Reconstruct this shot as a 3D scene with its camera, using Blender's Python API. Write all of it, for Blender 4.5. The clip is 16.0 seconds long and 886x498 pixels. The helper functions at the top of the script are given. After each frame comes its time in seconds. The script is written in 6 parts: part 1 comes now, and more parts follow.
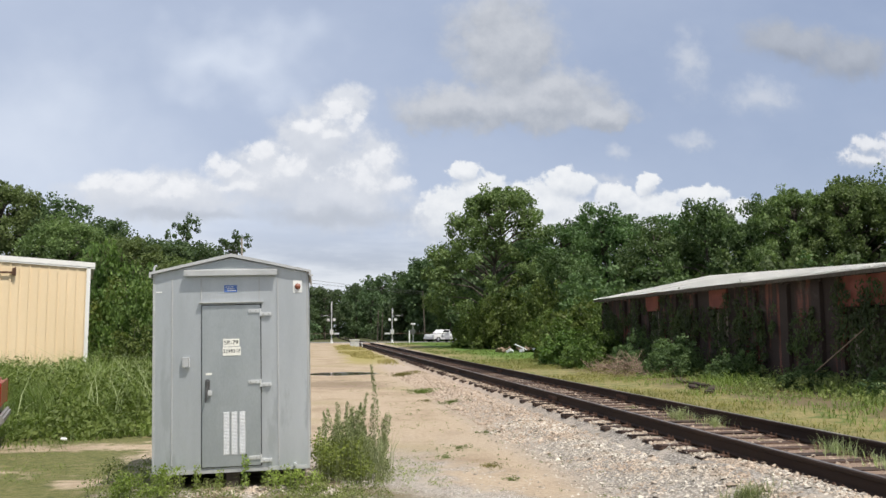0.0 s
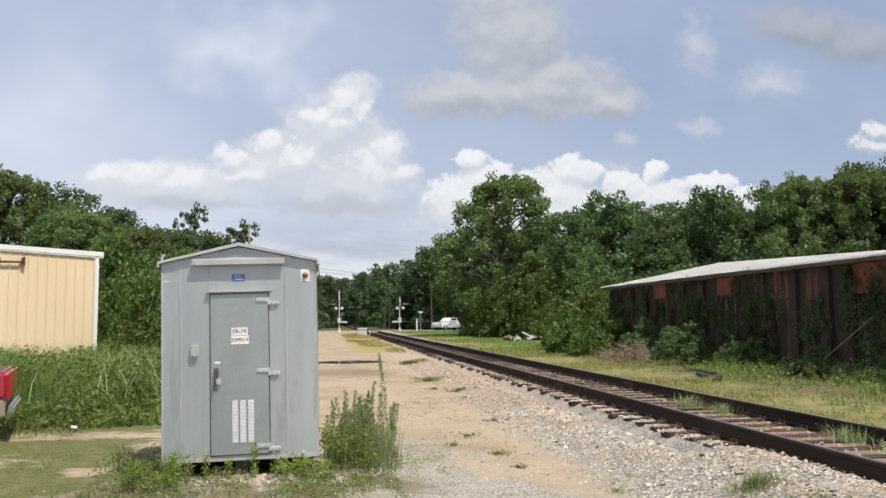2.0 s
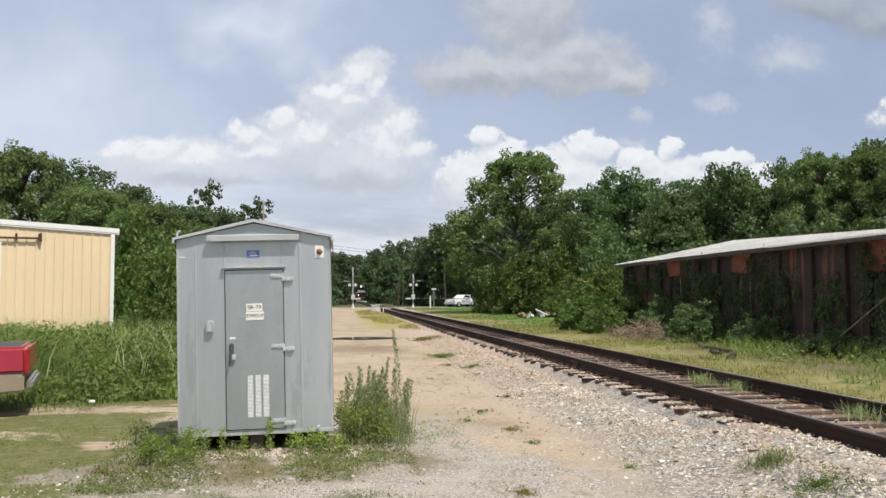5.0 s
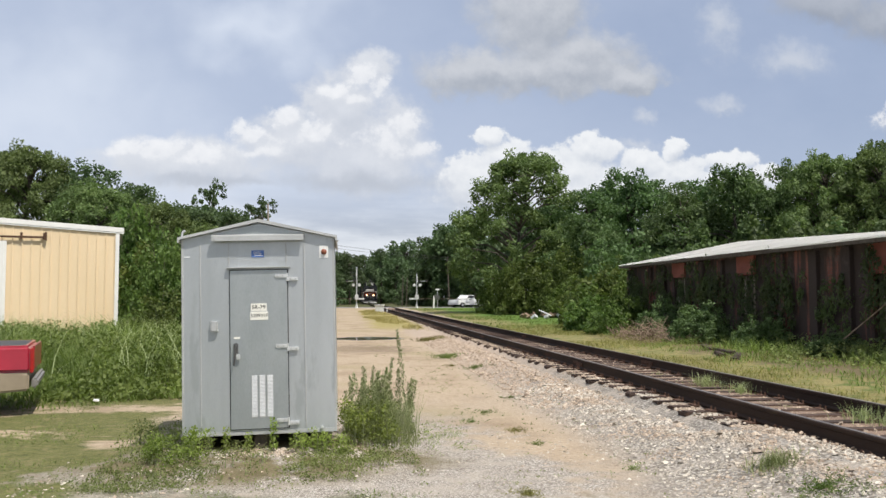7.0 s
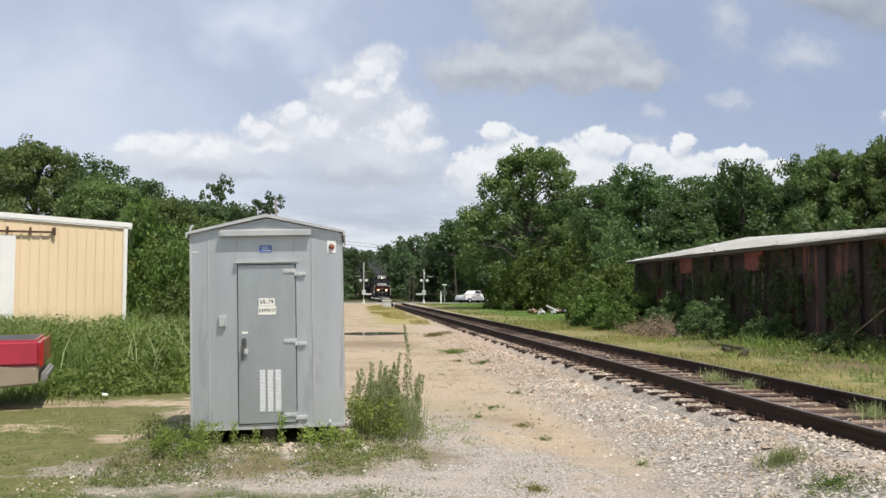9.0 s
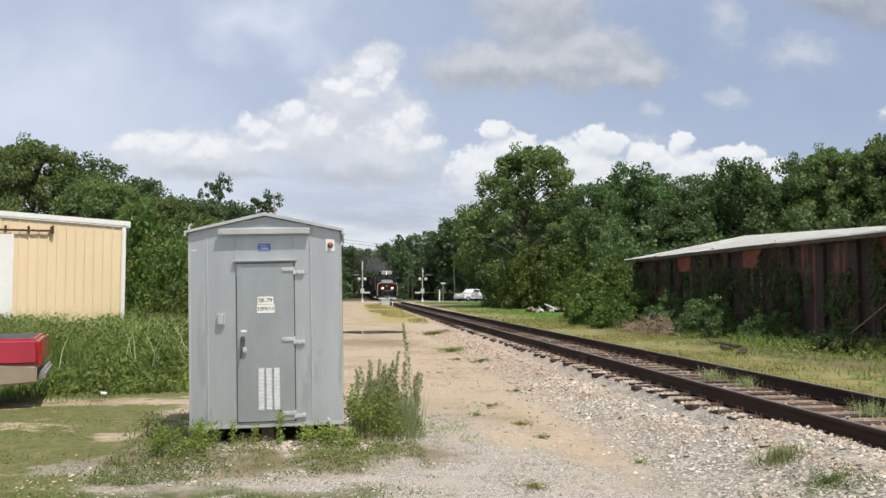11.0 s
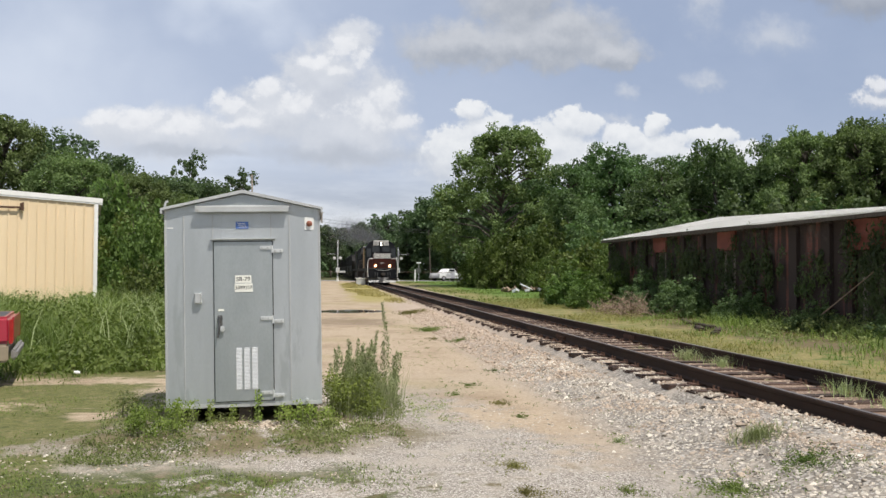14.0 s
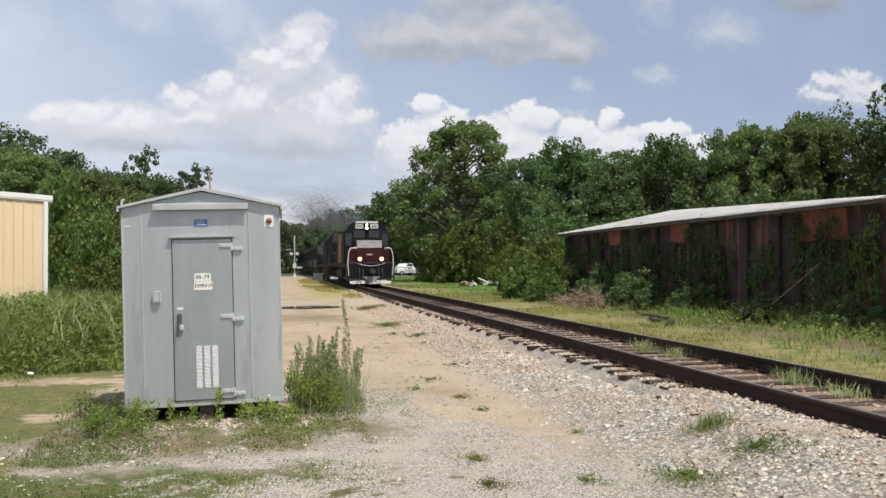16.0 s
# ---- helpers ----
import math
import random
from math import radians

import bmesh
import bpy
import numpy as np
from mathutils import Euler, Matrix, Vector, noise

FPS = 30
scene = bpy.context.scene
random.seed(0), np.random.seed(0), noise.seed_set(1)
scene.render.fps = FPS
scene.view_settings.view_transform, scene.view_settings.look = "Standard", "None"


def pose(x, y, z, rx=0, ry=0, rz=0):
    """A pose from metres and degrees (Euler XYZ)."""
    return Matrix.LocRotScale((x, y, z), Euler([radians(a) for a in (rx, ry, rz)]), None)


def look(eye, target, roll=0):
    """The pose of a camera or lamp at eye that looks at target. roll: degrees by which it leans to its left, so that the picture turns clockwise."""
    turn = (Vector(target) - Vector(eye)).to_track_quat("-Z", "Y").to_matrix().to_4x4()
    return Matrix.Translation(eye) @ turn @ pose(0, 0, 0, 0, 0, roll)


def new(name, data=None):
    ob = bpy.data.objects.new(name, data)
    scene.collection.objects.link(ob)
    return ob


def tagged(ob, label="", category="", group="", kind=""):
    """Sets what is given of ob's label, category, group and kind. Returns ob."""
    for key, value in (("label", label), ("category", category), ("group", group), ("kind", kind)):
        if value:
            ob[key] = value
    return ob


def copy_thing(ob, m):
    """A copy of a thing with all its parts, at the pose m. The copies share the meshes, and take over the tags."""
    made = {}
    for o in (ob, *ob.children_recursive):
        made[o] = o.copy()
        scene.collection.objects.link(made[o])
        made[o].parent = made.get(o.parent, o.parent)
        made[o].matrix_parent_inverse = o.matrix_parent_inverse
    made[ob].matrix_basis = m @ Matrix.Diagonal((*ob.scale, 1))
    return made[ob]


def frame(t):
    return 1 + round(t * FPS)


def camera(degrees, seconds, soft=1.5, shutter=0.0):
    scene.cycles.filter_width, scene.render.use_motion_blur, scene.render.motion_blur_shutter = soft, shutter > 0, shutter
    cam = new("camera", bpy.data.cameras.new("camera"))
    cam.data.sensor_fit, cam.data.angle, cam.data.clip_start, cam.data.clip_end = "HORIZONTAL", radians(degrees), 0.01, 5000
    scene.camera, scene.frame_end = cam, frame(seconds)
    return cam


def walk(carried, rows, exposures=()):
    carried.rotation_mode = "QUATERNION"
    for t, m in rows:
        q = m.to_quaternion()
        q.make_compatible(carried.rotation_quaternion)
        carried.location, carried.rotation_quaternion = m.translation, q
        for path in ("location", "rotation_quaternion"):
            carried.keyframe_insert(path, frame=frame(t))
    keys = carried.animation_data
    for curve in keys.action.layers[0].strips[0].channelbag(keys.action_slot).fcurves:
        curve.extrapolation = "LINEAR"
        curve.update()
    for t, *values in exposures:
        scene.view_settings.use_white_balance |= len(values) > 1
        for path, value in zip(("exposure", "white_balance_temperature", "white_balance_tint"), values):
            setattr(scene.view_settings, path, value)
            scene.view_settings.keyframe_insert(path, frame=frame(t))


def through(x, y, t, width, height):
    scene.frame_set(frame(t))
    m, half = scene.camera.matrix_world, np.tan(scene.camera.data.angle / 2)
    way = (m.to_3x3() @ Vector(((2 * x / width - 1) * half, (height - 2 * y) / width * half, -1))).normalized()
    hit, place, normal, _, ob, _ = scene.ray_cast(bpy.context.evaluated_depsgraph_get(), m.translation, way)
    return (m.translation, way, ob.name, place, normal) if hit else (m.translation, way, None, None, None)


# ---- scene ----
# camera and its path
cam = camera(57.0, 16.0)
PATH = [
    (0.0, 0.014, -0.018, 1.748, -8.72, 5.78, 0.25), (0.5, 0.017, -0.010, 1.751, -8.79, 5.87, 0.12),
    (1.0, 0.012, -0.010, 1.752, -8.85, 5.78, 0.20), (1.5, 0.011, -0.015, 1.749, -8.68, 5.54, 0.24),
    (2.0, 0.014, -0.006, 1.750, -8.20, 4.96, 0.38), (2.5, 0.020, 0.000, 1.742, -7.79, 4.15, 0.59),
    (3.0, 0.006, 0.006, 1.748, -7.24, 3.60, 0.58), (3.5, 0.015, 0.015, 1.743, -7.09, 3.48, 0.53),
    (4.0, 0.013, 0.003, 1.742, -7.28, 3.40, 0.49), (6.5, 0.004, 0.009, 1.749, -7.06, 3.36, -0.07),
    (7.0, 0.002, 0.001, 1.748, -7.02, 3.38, 0.01), (7.5, 0.004, 0.008, 1.745, -7.00, 3.39, 0.14),
    (8.0, -0.003, -0.003, 1.742, -6.87, 3.23, 0.03), (8.5, -0.009, -0.002, 1.746, -6.63, 3.12, -0.12),
    (9.0, -0.005, 0.012, 1.745, -6.53, 3.06, -0.09), (11.5, -0.006, -0.001, 1.743, -6.64, 2.95, -0.05),
    (12.0, -0.012, -0.011, 1.743, -6.58, 3.24, -0.08), (12.5, -0.011, -0.003, 1.750, -6.60, 3.30, -0.05),
    (13.0, -0.008, 0.004, 1.747, -7.20, 3.00, 0.25), (13.5, -0.027, 0.010, 1.741, -8.16, 2.28, 0.13),
    (14.0, -0.052, 0.065, 1.742, -8.37, 1.53, -0.33), (14.5, -0.074, 0.093, 1.754, -9.28, 1.50, -0.60),
    (15.0, -0.064, 0.104, 1.749, -10.25, 1.49, -0.68), (15.5, -0.082, 0.077, 1.759, -10.69, 1.21, -0.18),
    (16.0, -0.095, -0.002, 1.756, -11.35, 1.14, 0.25),
]
walk(cam, [(t, pose(x, y, z, 90 + p, r, w)) for t, x, y, z, w, p, r in PATH], [(0.0, 0.22), (12.0, 0.23), (14.5, 0.16), (16.0, 0.18)])

# ---------------------------------------------------------------- world and sun
SUN_DIR = Vector((0.27, -0.42, 0.87)).normalized()


class Nodes:
    """Small helper to write node trees."""

    def __init__(self, tree):
        self.tree = tree

    def add(self, kind, **sets):
        n = self.tree.nodes.new(kind)
        for k, v in sets.items():
            if k == "operation":
                n.operation = v
            elif k == "data_type":
                n.data_type = v
            elif k == "blend_type":
                n.blend_type = v
            elif k == "interpolation_type":
                n.interpolation_type = v
            elif k == "sky_type":
                n.sky_type = v
        return n

    def link(self, a, b):
        self.tree.links.new(a, b)

    def put(self, socket, v):
        if isinstance(v, bpy.types.NodeSocket):
            self.link(v, socket)
        elif isinstance(v, (tuple, list)) and len(v) == 3 and socket.type == "RGBA":
            socket.default_value = (*v, 1)
        else:
            socket.default_value = v

    def math(self, op, a, b=0.0, c=None):
        n = self.add("ShaderNodeMath", operation=op)
        self.put(n.inputs[0], a)
        self.put(n.inputs[1], b)
        if c is not None:
            self.put(n.inputs[2], c)
        return n.outputs[0]

    def vec(self, op, a, b=(0, 0, 0)):
        n = self.add("ShaderNodeVectorMath", operation=op)
        self.put(n.inputs[0], a)
        self.put(n.inputs[1], b)
        return n.outputs["Value"] if op in ("LENGTH", "DOT_PRODUCT") else n.outputs[0]

    def ramp(self, v, lo, hi, a=0.0, b=1.0, smooth=True):
        n = self.add("ShaderNodeMapRange", interpolation_type="SMOOTHSTEP" if smooth else "LINEAR")
        for i, s in enumerate((v, lo, hi, a, b)):
            self.put(n.inputs[i], s)
        return n.outputs[0]

    def mix(self, f, a, b, blend="MIX"):
        n = self.add("ShaderNodeMix", data_type="RGBA", blend_type=blend)
        self.put(n.inputs[0], f)
        self.put(n.inputs[6], a)
        self.put(n.inputs[7], b)
        return n.outputs[2]

    def noise(self, vector, scale, detail=4.0, rough=0.55, color=False):
        n = self.add("ShaderNodeTexNoise")
        if vector is not None:
            self.link(vector, n.inputs["Vector"])
        n.inputs["Scale"].default_value = scale
        n.inputs["Detail"].default_value = detail
        n.inputs["Roughness"].default_value = rough
        return n.outputs["Color" if color else "Fac"]

    def xyz(self, v):
        n = self.add("ShaderNodeSeparateXYZ")
        self.link(v, n.inputs[0])
        return n.outputs

    def join(self, x, y, z=0.0):
        n = self.add("ShaderNodeCombineXYZ")
        for s, v in zip(n.inputs, (x, y, z)):
            self.put(s, v)
        return n.outputs[0]


# clouds: centre and half size of each billow on the sky ahead (right, up; per unit ahead)
HEADS = [(-0.008, 0.250, 0.026, 0.018), (0.024, 0.266, 0.024, 0.026), (0.042, 0.256, 0.022, 0.024), (0.016, 0.244, 0.040, 0.016), (0.078, 0.206, 0.032, 0.028),
         (0.058, 0.184, 0.048, 0.036), (-0.118, 0.197, 0.026, 0.018), (-0.100, 0.177, 0.052, 0.020), (-0.215, 0.172, 0.042, 0.021), (-0.255, 0.172, 0.026, 0.019), (-0.172, 0.165, 0.056, 0.018),
         (-0.069, 0.216, 0.020, 0.018), (-0.042, 0.192, 0.050, 0.024), (0.092, 0.182, 0.026, 0.030)]
FAR = [(0.181, 0.203, 0.019, 0.013), (0.201, 0.177, 0.036, 0.023), (0.168, 0.154, 0.043, 0.028), (0.318, 0.187, 0.036, 0.019),
       (0.291, 0.156, 0.052, 0.029), (0.381, 0.173, 0.030, 0.019), (0.421, 0.191, 0.017, 0.015), (0.429, 0.159, 0.046, 0.025),
       (0.504, 0.178, 0.036, 0.015), (0.544, 0.157, 0.047, 0.018), (0.259, 0.166, 0.029, 0.018), (0.611, 0.155, 0.055, 0.018),
       (0.300, 0.132, 0.160, 0.036), (0.500, 0.132, 0.150, 0.034)]
GREY = [(0.240, 0.375, 0.080, 0.085), (0.290, 0.300, 0.100, 0.042), (0.176, 0.285, 0.085, 0.034), (0.367, 0.283, 0.055, 0.022), (0.235, 0.292, 0.090, 0.032)]
DARK = [(0.640, 0.392, 0.080, 0.034), (0.730, 0.375, 0.070, 0.040)]
WISPS = [(0.486, 0.353, 0.028, 0.055), (0.488, 0.249, 0.034, 0.012), (0.383, 0.237, 0.018, 0.010), (0.372, 0.200, 0.030, 0.010), (0.590, 0.310, 0.060, 0.030)]
EAST = [(0.742, 0.252, 0.026, 0.016), (0.795, 0.246, 0.050, 0.024), (0.740, 0.233, 0.045, 0.014), (0.800, 0.232, 0.060, 0.018)]
PALE = [(-0.36, 0.22, 0.22, 0.14), (-0.20, 0.13, 0.24, 0.09), (-0.10, 0.34, 0.12, 0.06)]
VEIL = [(-0.002, 0.226, 0.058, 0.066), (0.055, 0.195, 0.052, 0.062), (0.020, 0.165, 0.095, 0.048), (-0.055, 0.185, 0.075, 0.045), (-0.185, 0.158, 0.120, 0.034), (0.175, 0.135, 0.080, 0.040), (0.035, 0.284, 0.030, 0.022)]
BELT = [(0.010, 0.141, 0.120, 0.013), (-0.150, 0.136, 0.090, 0.009)]


def cloud_group(name, blobs, warp, fine, fine_amp, grain=60.0):
    """A node group: the density of a bank of cloud at a place on the sky."""
    g = bpy.data.node_groups.new(name, "ShaderNodeTree")
    g.interface.new_socket("P", in_out="INPUT", socket_type="NodeSocketVector")
    g.interface.new_socket("D", in_out="OUTPUT", socket_type="NodeSocketFloat")
    k = Nodes(g)
    p = g.nodes.new("NodeGroupInput").outputs[0]
    w1 = k.noise(p, 11.0, 2.0, color=True)
    w2 = k.noise(p, 38.0, 5.0, 0.6, color=True)
    off = k.vec("ADD", k.vec("MULTIPLY", k.vec("SUBTRACT", w1, (0.5, 0.5, 0.5)), (warp, warp, 0)),
                k.vec("MULTIPLY", k.vec("SUBTRACT", w2, (0.5, 0.5, 0.5)), (fine, fine, 0)))
    q = k.vec("ADD", p, off)
    d = None
    for u, v, a, b in blobs:
        r = k.vec("LENGTH", k.vec("MULTIPLY", k.vec("SUBTRACT", q, (u, v, 0)), (1 / a, 1 / b, 0)))
        one = k.math("SUBTRACT", 1.25, r)
        if d is None:
            d = one
        else:
            n = k.add("ShaderNodeMath", operation="SMOOTH_MAX")
            k.put(n.inputs[0], d)
            k.put(n.inputs[1], one)
            n.inputs[2].default_value = 0.25
            d = n.outputs[0]
    d = k.math("ADD", d, k.math("MULTIPLY", k.math("SUBTRACT", k.noise(p, grain, 7.0, 0.62), 0.5), fine_amp))
    k.link(d, g.nodes.new("NodeGroupOutput").inputs[0])
    return g


def make_world():
    world = bpy.data.worlds.new("sky")
    scene.world = world
    world.use_nodes = True
    t = world.node_tree
    t.nodes.clear()
    k = Nodes(t)
    sky = k.add("ShaderNodeTexSky", sky_type="NISHITA")
    sky.sun_disc = False
    sky.sun_elevation = math.asin(SUN_DIR.z)
    sky.sun_rotation = math.atan2(SUN_DIR.x, SUN_DIR.y)
    sky.air_density, sky.dust_density, sky.ozone_density = 1.0, 2.0, 1.5
    base = k.mix(1.0, sky.outputs[0], (0.085, 0.085, 0.085), "MULTIPLY")
    way = k.add("ShaderNodeTexCoord").outputs["Generated"]
    x, y, z = k.xyz(way)
    ay = k.math("MAXIMUM", k.math("ABSOLUTE", y), 0.12)
    u, v = k.math("DIVIDE", x, ay), k.math("DIVIDE", z, ay)
    p = k.join(u, v, 0.0)
    # thin haze: a light grey-blue veil, stronger low down and to the west
    veil_n = k.noise(k.join(k.math("MULTIPLY", u, 0.6), v, 0.0), 5.0, 5.0, 0.6)
    low = k.ramp(v, 0.0, 0.32, 1.0, 0.0)
    west = k.ramp(u, -0.5, 0.7, 1.0, 0.0, False)
    haze = k.math("ADD", k.math("MULTIPLY", veil_n, 0.42), k.math("ADD", k.math("MULTIPLY", low, 0.30), k.math("MULTIPLY", west, 0.42)))
    haze = k.ramp(haze, 0.1, 1.0, 0.0, 0.9, False)
    col = k.mix(haze, k.mix(0.75, base, (0.30, 0.37, 0.53)), (0.585, 0.645, 0.765))

    def layer(col, name, blobs, warp, fine, amp, edge, soft, lit, shade, opacity, up=0.016, gain=1.6, bias=0.5, grain=60.0):
        """One bank of cloud: crisp where it is lit from above, dissolving below."""
        g = cloud_group(name, blobs, warp, fine, amp, grain)
        a = t.nodes.new("ShaderNodeGroup")
        a.node_tree = g
        k.link(p, a.inputs[0])
        b = t.nodes.new("ShaderNodeGroup")
        b.node_tree = g
        k.link(k.vec("ADD", p, (-0.25 * up, up, 0)), b.inputs[0])
        d0, d1 = a.outputs[0], b.outputs[0]
        light = k.ramp(k.math("ADD", bias, k.math("MULTIPLY", k.math("SUBTRACT", d0, d1), gain)), 0.0, 1.0)
        wide = k.ramp(light, 0.35, 0.85, soft, edge)
        alpha = k.math("MULTIPLY", k.ramp(k.math("DIVIDE", d0, wide), 0.0, 1.0), opacity)
        return k.mix(alpha, col, k.mix(light, shade, lit))

    col = layer(col, "pale_veil", PALE, 0.16, 0.03, 0.35, 1.3, 1.6, (0.61, 0.665, 0.765), (0.56, 0.62, 0.73), 0.8, 0.03, 0.3, 0.6, 14.0)
    col = layer(col, "veil_cloud", VEIL, 0.030, 0.022, 0.9, 0.6, 0.9, (0.64, 0.665, 0.715), (0.48, 0.515, 0.585), 0.95, 0.014, 0.5, 0.5, 34.0)
    col = layer(col, "grey_cloud", GREY, 0.05, 0.04, 1.3, 0.9, 0.6, (0.53, 0.55, 0.59), (0.35, 0.38, 0.435), 0.92, 0.016, 0.6, 0.5, 26.0)
    col = layer(col, "dark_cloud", DARK, 0.05, 0.03, 0.9, 0.7, 0.8, (0.40, 0.43, 0.49), (0.27, 0.30, 0.36), 0.9, 0.018, 0.5, 0.5, 30.0)
    col = layer(col, "wisp_cloud", WISPS, 0.04, 0.03, 1.3, 1.4, 1.8, (0.56, 0.59, 0.65), (0.48, 0.52, 0.58), 0.7, 0.014, 0.5, 0.6, 40.0)
    # flat layers of cloud low over the land
    bands = k.noise(k.join(k.math("MULTIPLY", u, 2.6), k.math("MULTIPLY", v, 14.0), 0.3), 1.7, 6.0, 0.6)
    band_a = k.math("MULTIPLY", k.ramp(v, 0.06, 0.15, 1.0, 0.0), 0.9)
    col = k.mix(band_a, col, k.mix(k.ramp(bands, 0.36, 0.62), (0.42, 0.46, 0.53), (0.66, 0.69, 0.735)))
    col = layer(col, "east_cloud", EAST, 0.025, 0.024, 1.0, 0.5, 1.3, (0.74, 0.75, 0.78), (0.46, 0.49, 0.55), 0.9, 0.009, 0.6, 0.5, 70.0)
    col = layer(col, "far_cloud", FAR, 0.020, 0.026, 0.95, 0.30, 0.6, (0.77, 0.785, 0.805), (0.55, 0.585, 0.645), 0.96, 0.009, 0.6, 0.52, 48.0)
    col = layer(col, "cumulus_cloud", HEADS, 0.022, 0.026, 1.1, 0.6, 1.8, (0.78, 0.79, 0.815), (0.55, 0.58, 0.64), 0.9, 0.010, 0.5, 0.50, 42.0)
    col = layer(col, "shaded_belt", BELT, 0.04, 0.02, 0.8, 1.2, 1.2, (0.44, 0.475, 0.54), (0.41, 0.445, 0.51), 0.8, 0.01, 0.3, 0.5, 30.0)
    # high overhead and behind: broken cloud of the same kind
    wide = k.noise(way, 3.2, 6.0, 0.6)
    away = k.math("MAXIMUM", k.ramp(v, 0.42, 0.8), k.ramp(y, 0.45, 0.2))
    col = k.mix(k.math("MULTIPLY", away, k.ramp(wide, 0.42, 0.62)), col, (0.62, 0.64, 0.69))
    bg = k.add("ShaderNodeBackground")
    k.link(col, bg.inputs[0])
    bg.inputs[1].default_value = 1.0
    k.link(bg.outputs[0], k.add("ShaderNodeOutputWorld").inputs[0])


make_world()
sun_data = bpy.data.lights.new("sun", "SUN")
sun_data.energy, sun_data.angle, sun_data.color = 4.4, radians(0.6), (1.0, 0.95, 0.87)
sun = new("sun", sun_data)
sun.matrix_world = look(SUN_DIR * 100, (0, 0, 0))


# ---------------------------------------------------------------- materials
def material(name):
    m = bpy.data.materials.new(name)
    m.use_nodes = True
    t = m.node_tree
    return m, Nodes(t), t.nodes["Principled BSDF"]


def surface(name, c1, c2, scale=3.0, rough=0.6, metal=0.0, bump=0.15, fine=60.0, spots=None, spot_at=0.62, spot_scale=1.3, streak=(1, 1, 1), random=0.0, depth=0.01, spec=0.5):
    """A worn surface: two tones, a fine grain, stains, and relief."""
    m, k, b = material(name)
    co = k.add("ShaderNodeTexCoord").outputs["Object"]
    co = k.vec("MULTIPLY", co, streak)
    big, small = k.noise(co, scale, 5.0, 0.6), k.noise(co, fine, 3.0)
    f = k.ramp(k.math("ADD", k.math("MULTIPLY", big, 0.75), k.math("MULTIPLY", small, 0.25)), 0.32, 0.68)
    col = k.mix(f, c1, c2)
    if spots:
        col = k.mix(k.ramp(k.noise(co, spot_scale, 7.0, 0.68), spot_at, spot_at + 0.12), col, spots)
    if random:
        r = k.add("ShaderNodeObjectInfo").outputs["Random"]
        hsv = k.add("ShaderNodeHueSaturation")
        k.link(col, hsv.inputs["Color"])
        k.link(k.ramp(r, 0, 1, 1 - random, 1 + random, False), hsv.inputs["Value"])
        col = hsv.outputs[0]
    k.link(col, b.inputs["Base Color"])
    b.inputs["Metallic"].default_value = metal
    b.inputs["Specular IOR Level"].default_value = spec
    k.link(k.ramp(small, 0.2, 0.8, max(0.05, rough - 0.1), min(1, rough + 0.12), False), b.inputs["Roughness"])
    bp = k.add("ShaderNodeBump")
    bp.inputs["Strength"].default_value, bp.inputs["Distance"].default_value = bump, depth
    k.link(k.math("ADD", small, k.math("MULTIPLY", big, 0.6)), bp.inputs["Height"])
    k.link(bp.outputs[0], b.inputs["Normal"])
    return m


def foliage(name, dark, light, hue=0.02, through=0.35):
    """Leaves: tone varies from leaf to leaf and from plant to plant; light comes through."""
    m, k, b = material(name)
    isl = k.add("ShaderNodeNewGeometry").outputs["Random Per Island"]
    rnd = k.add("ShaderNodeObjectInfo").outputs["Random"]
    co = k.add("ShaderNodeTexCoord").outputs["Object"]
    f = k.math("ADD", k.math("MULTIPLY", isl, 0.45), k.math("MULTIPLY", k.ramp(k.noise(co, 0.55, 3.0), 0.3, 0.7), 0.5))
    col = k.mix(f, dark, light)
    hsv = k.add("ShaderNodeHueSaturation")
    k.link(col, hsv.inputs["Color"])
    k.link(k.ramp(rnd, 0, 1, 0.5 - hue, 0.5 + hue, False), hsv.inputs["Hue"])
    k.link(k.ramp(rnd, 0, 1, 0.8, 1.2, False), hsv.inputs["Value"])
    k.link(hsv.outputs[0], b.inputs["Base Color"])
    b.inputs["Roughness"].default_value = 0.55
    b.inputs["Specular IOR Level"].default_value = 0.25
    tr = k.add("ShaderNodeBsdfTranslucent")
    k.link(k.mix(1.0, hsv.outputs[0], (1.1, 1.25, 0.8), "MULTIPLY"), tr.inputs[0])
    mx = k.add("ShaderNodeMixShader")
    mx.inputs[0].default_value = through
    k.link(b.outputs[0], mx.inputs[1])
    k.link(tr.outputs[0], mx.inputs[2])
    k.link(mx.outputs[0], m.node_tree.nodes["Material Output"].inputs[0])
    return m


def glow(name, color, strength):
    m, k, b = material(name)
    b.inputs["Base Color"].default_value = (*color, 1)
    b.inputs["Emission Color"].default_value = (*color, 1)
    b.inputs["Emission Strength"].default_value = strength
    return m


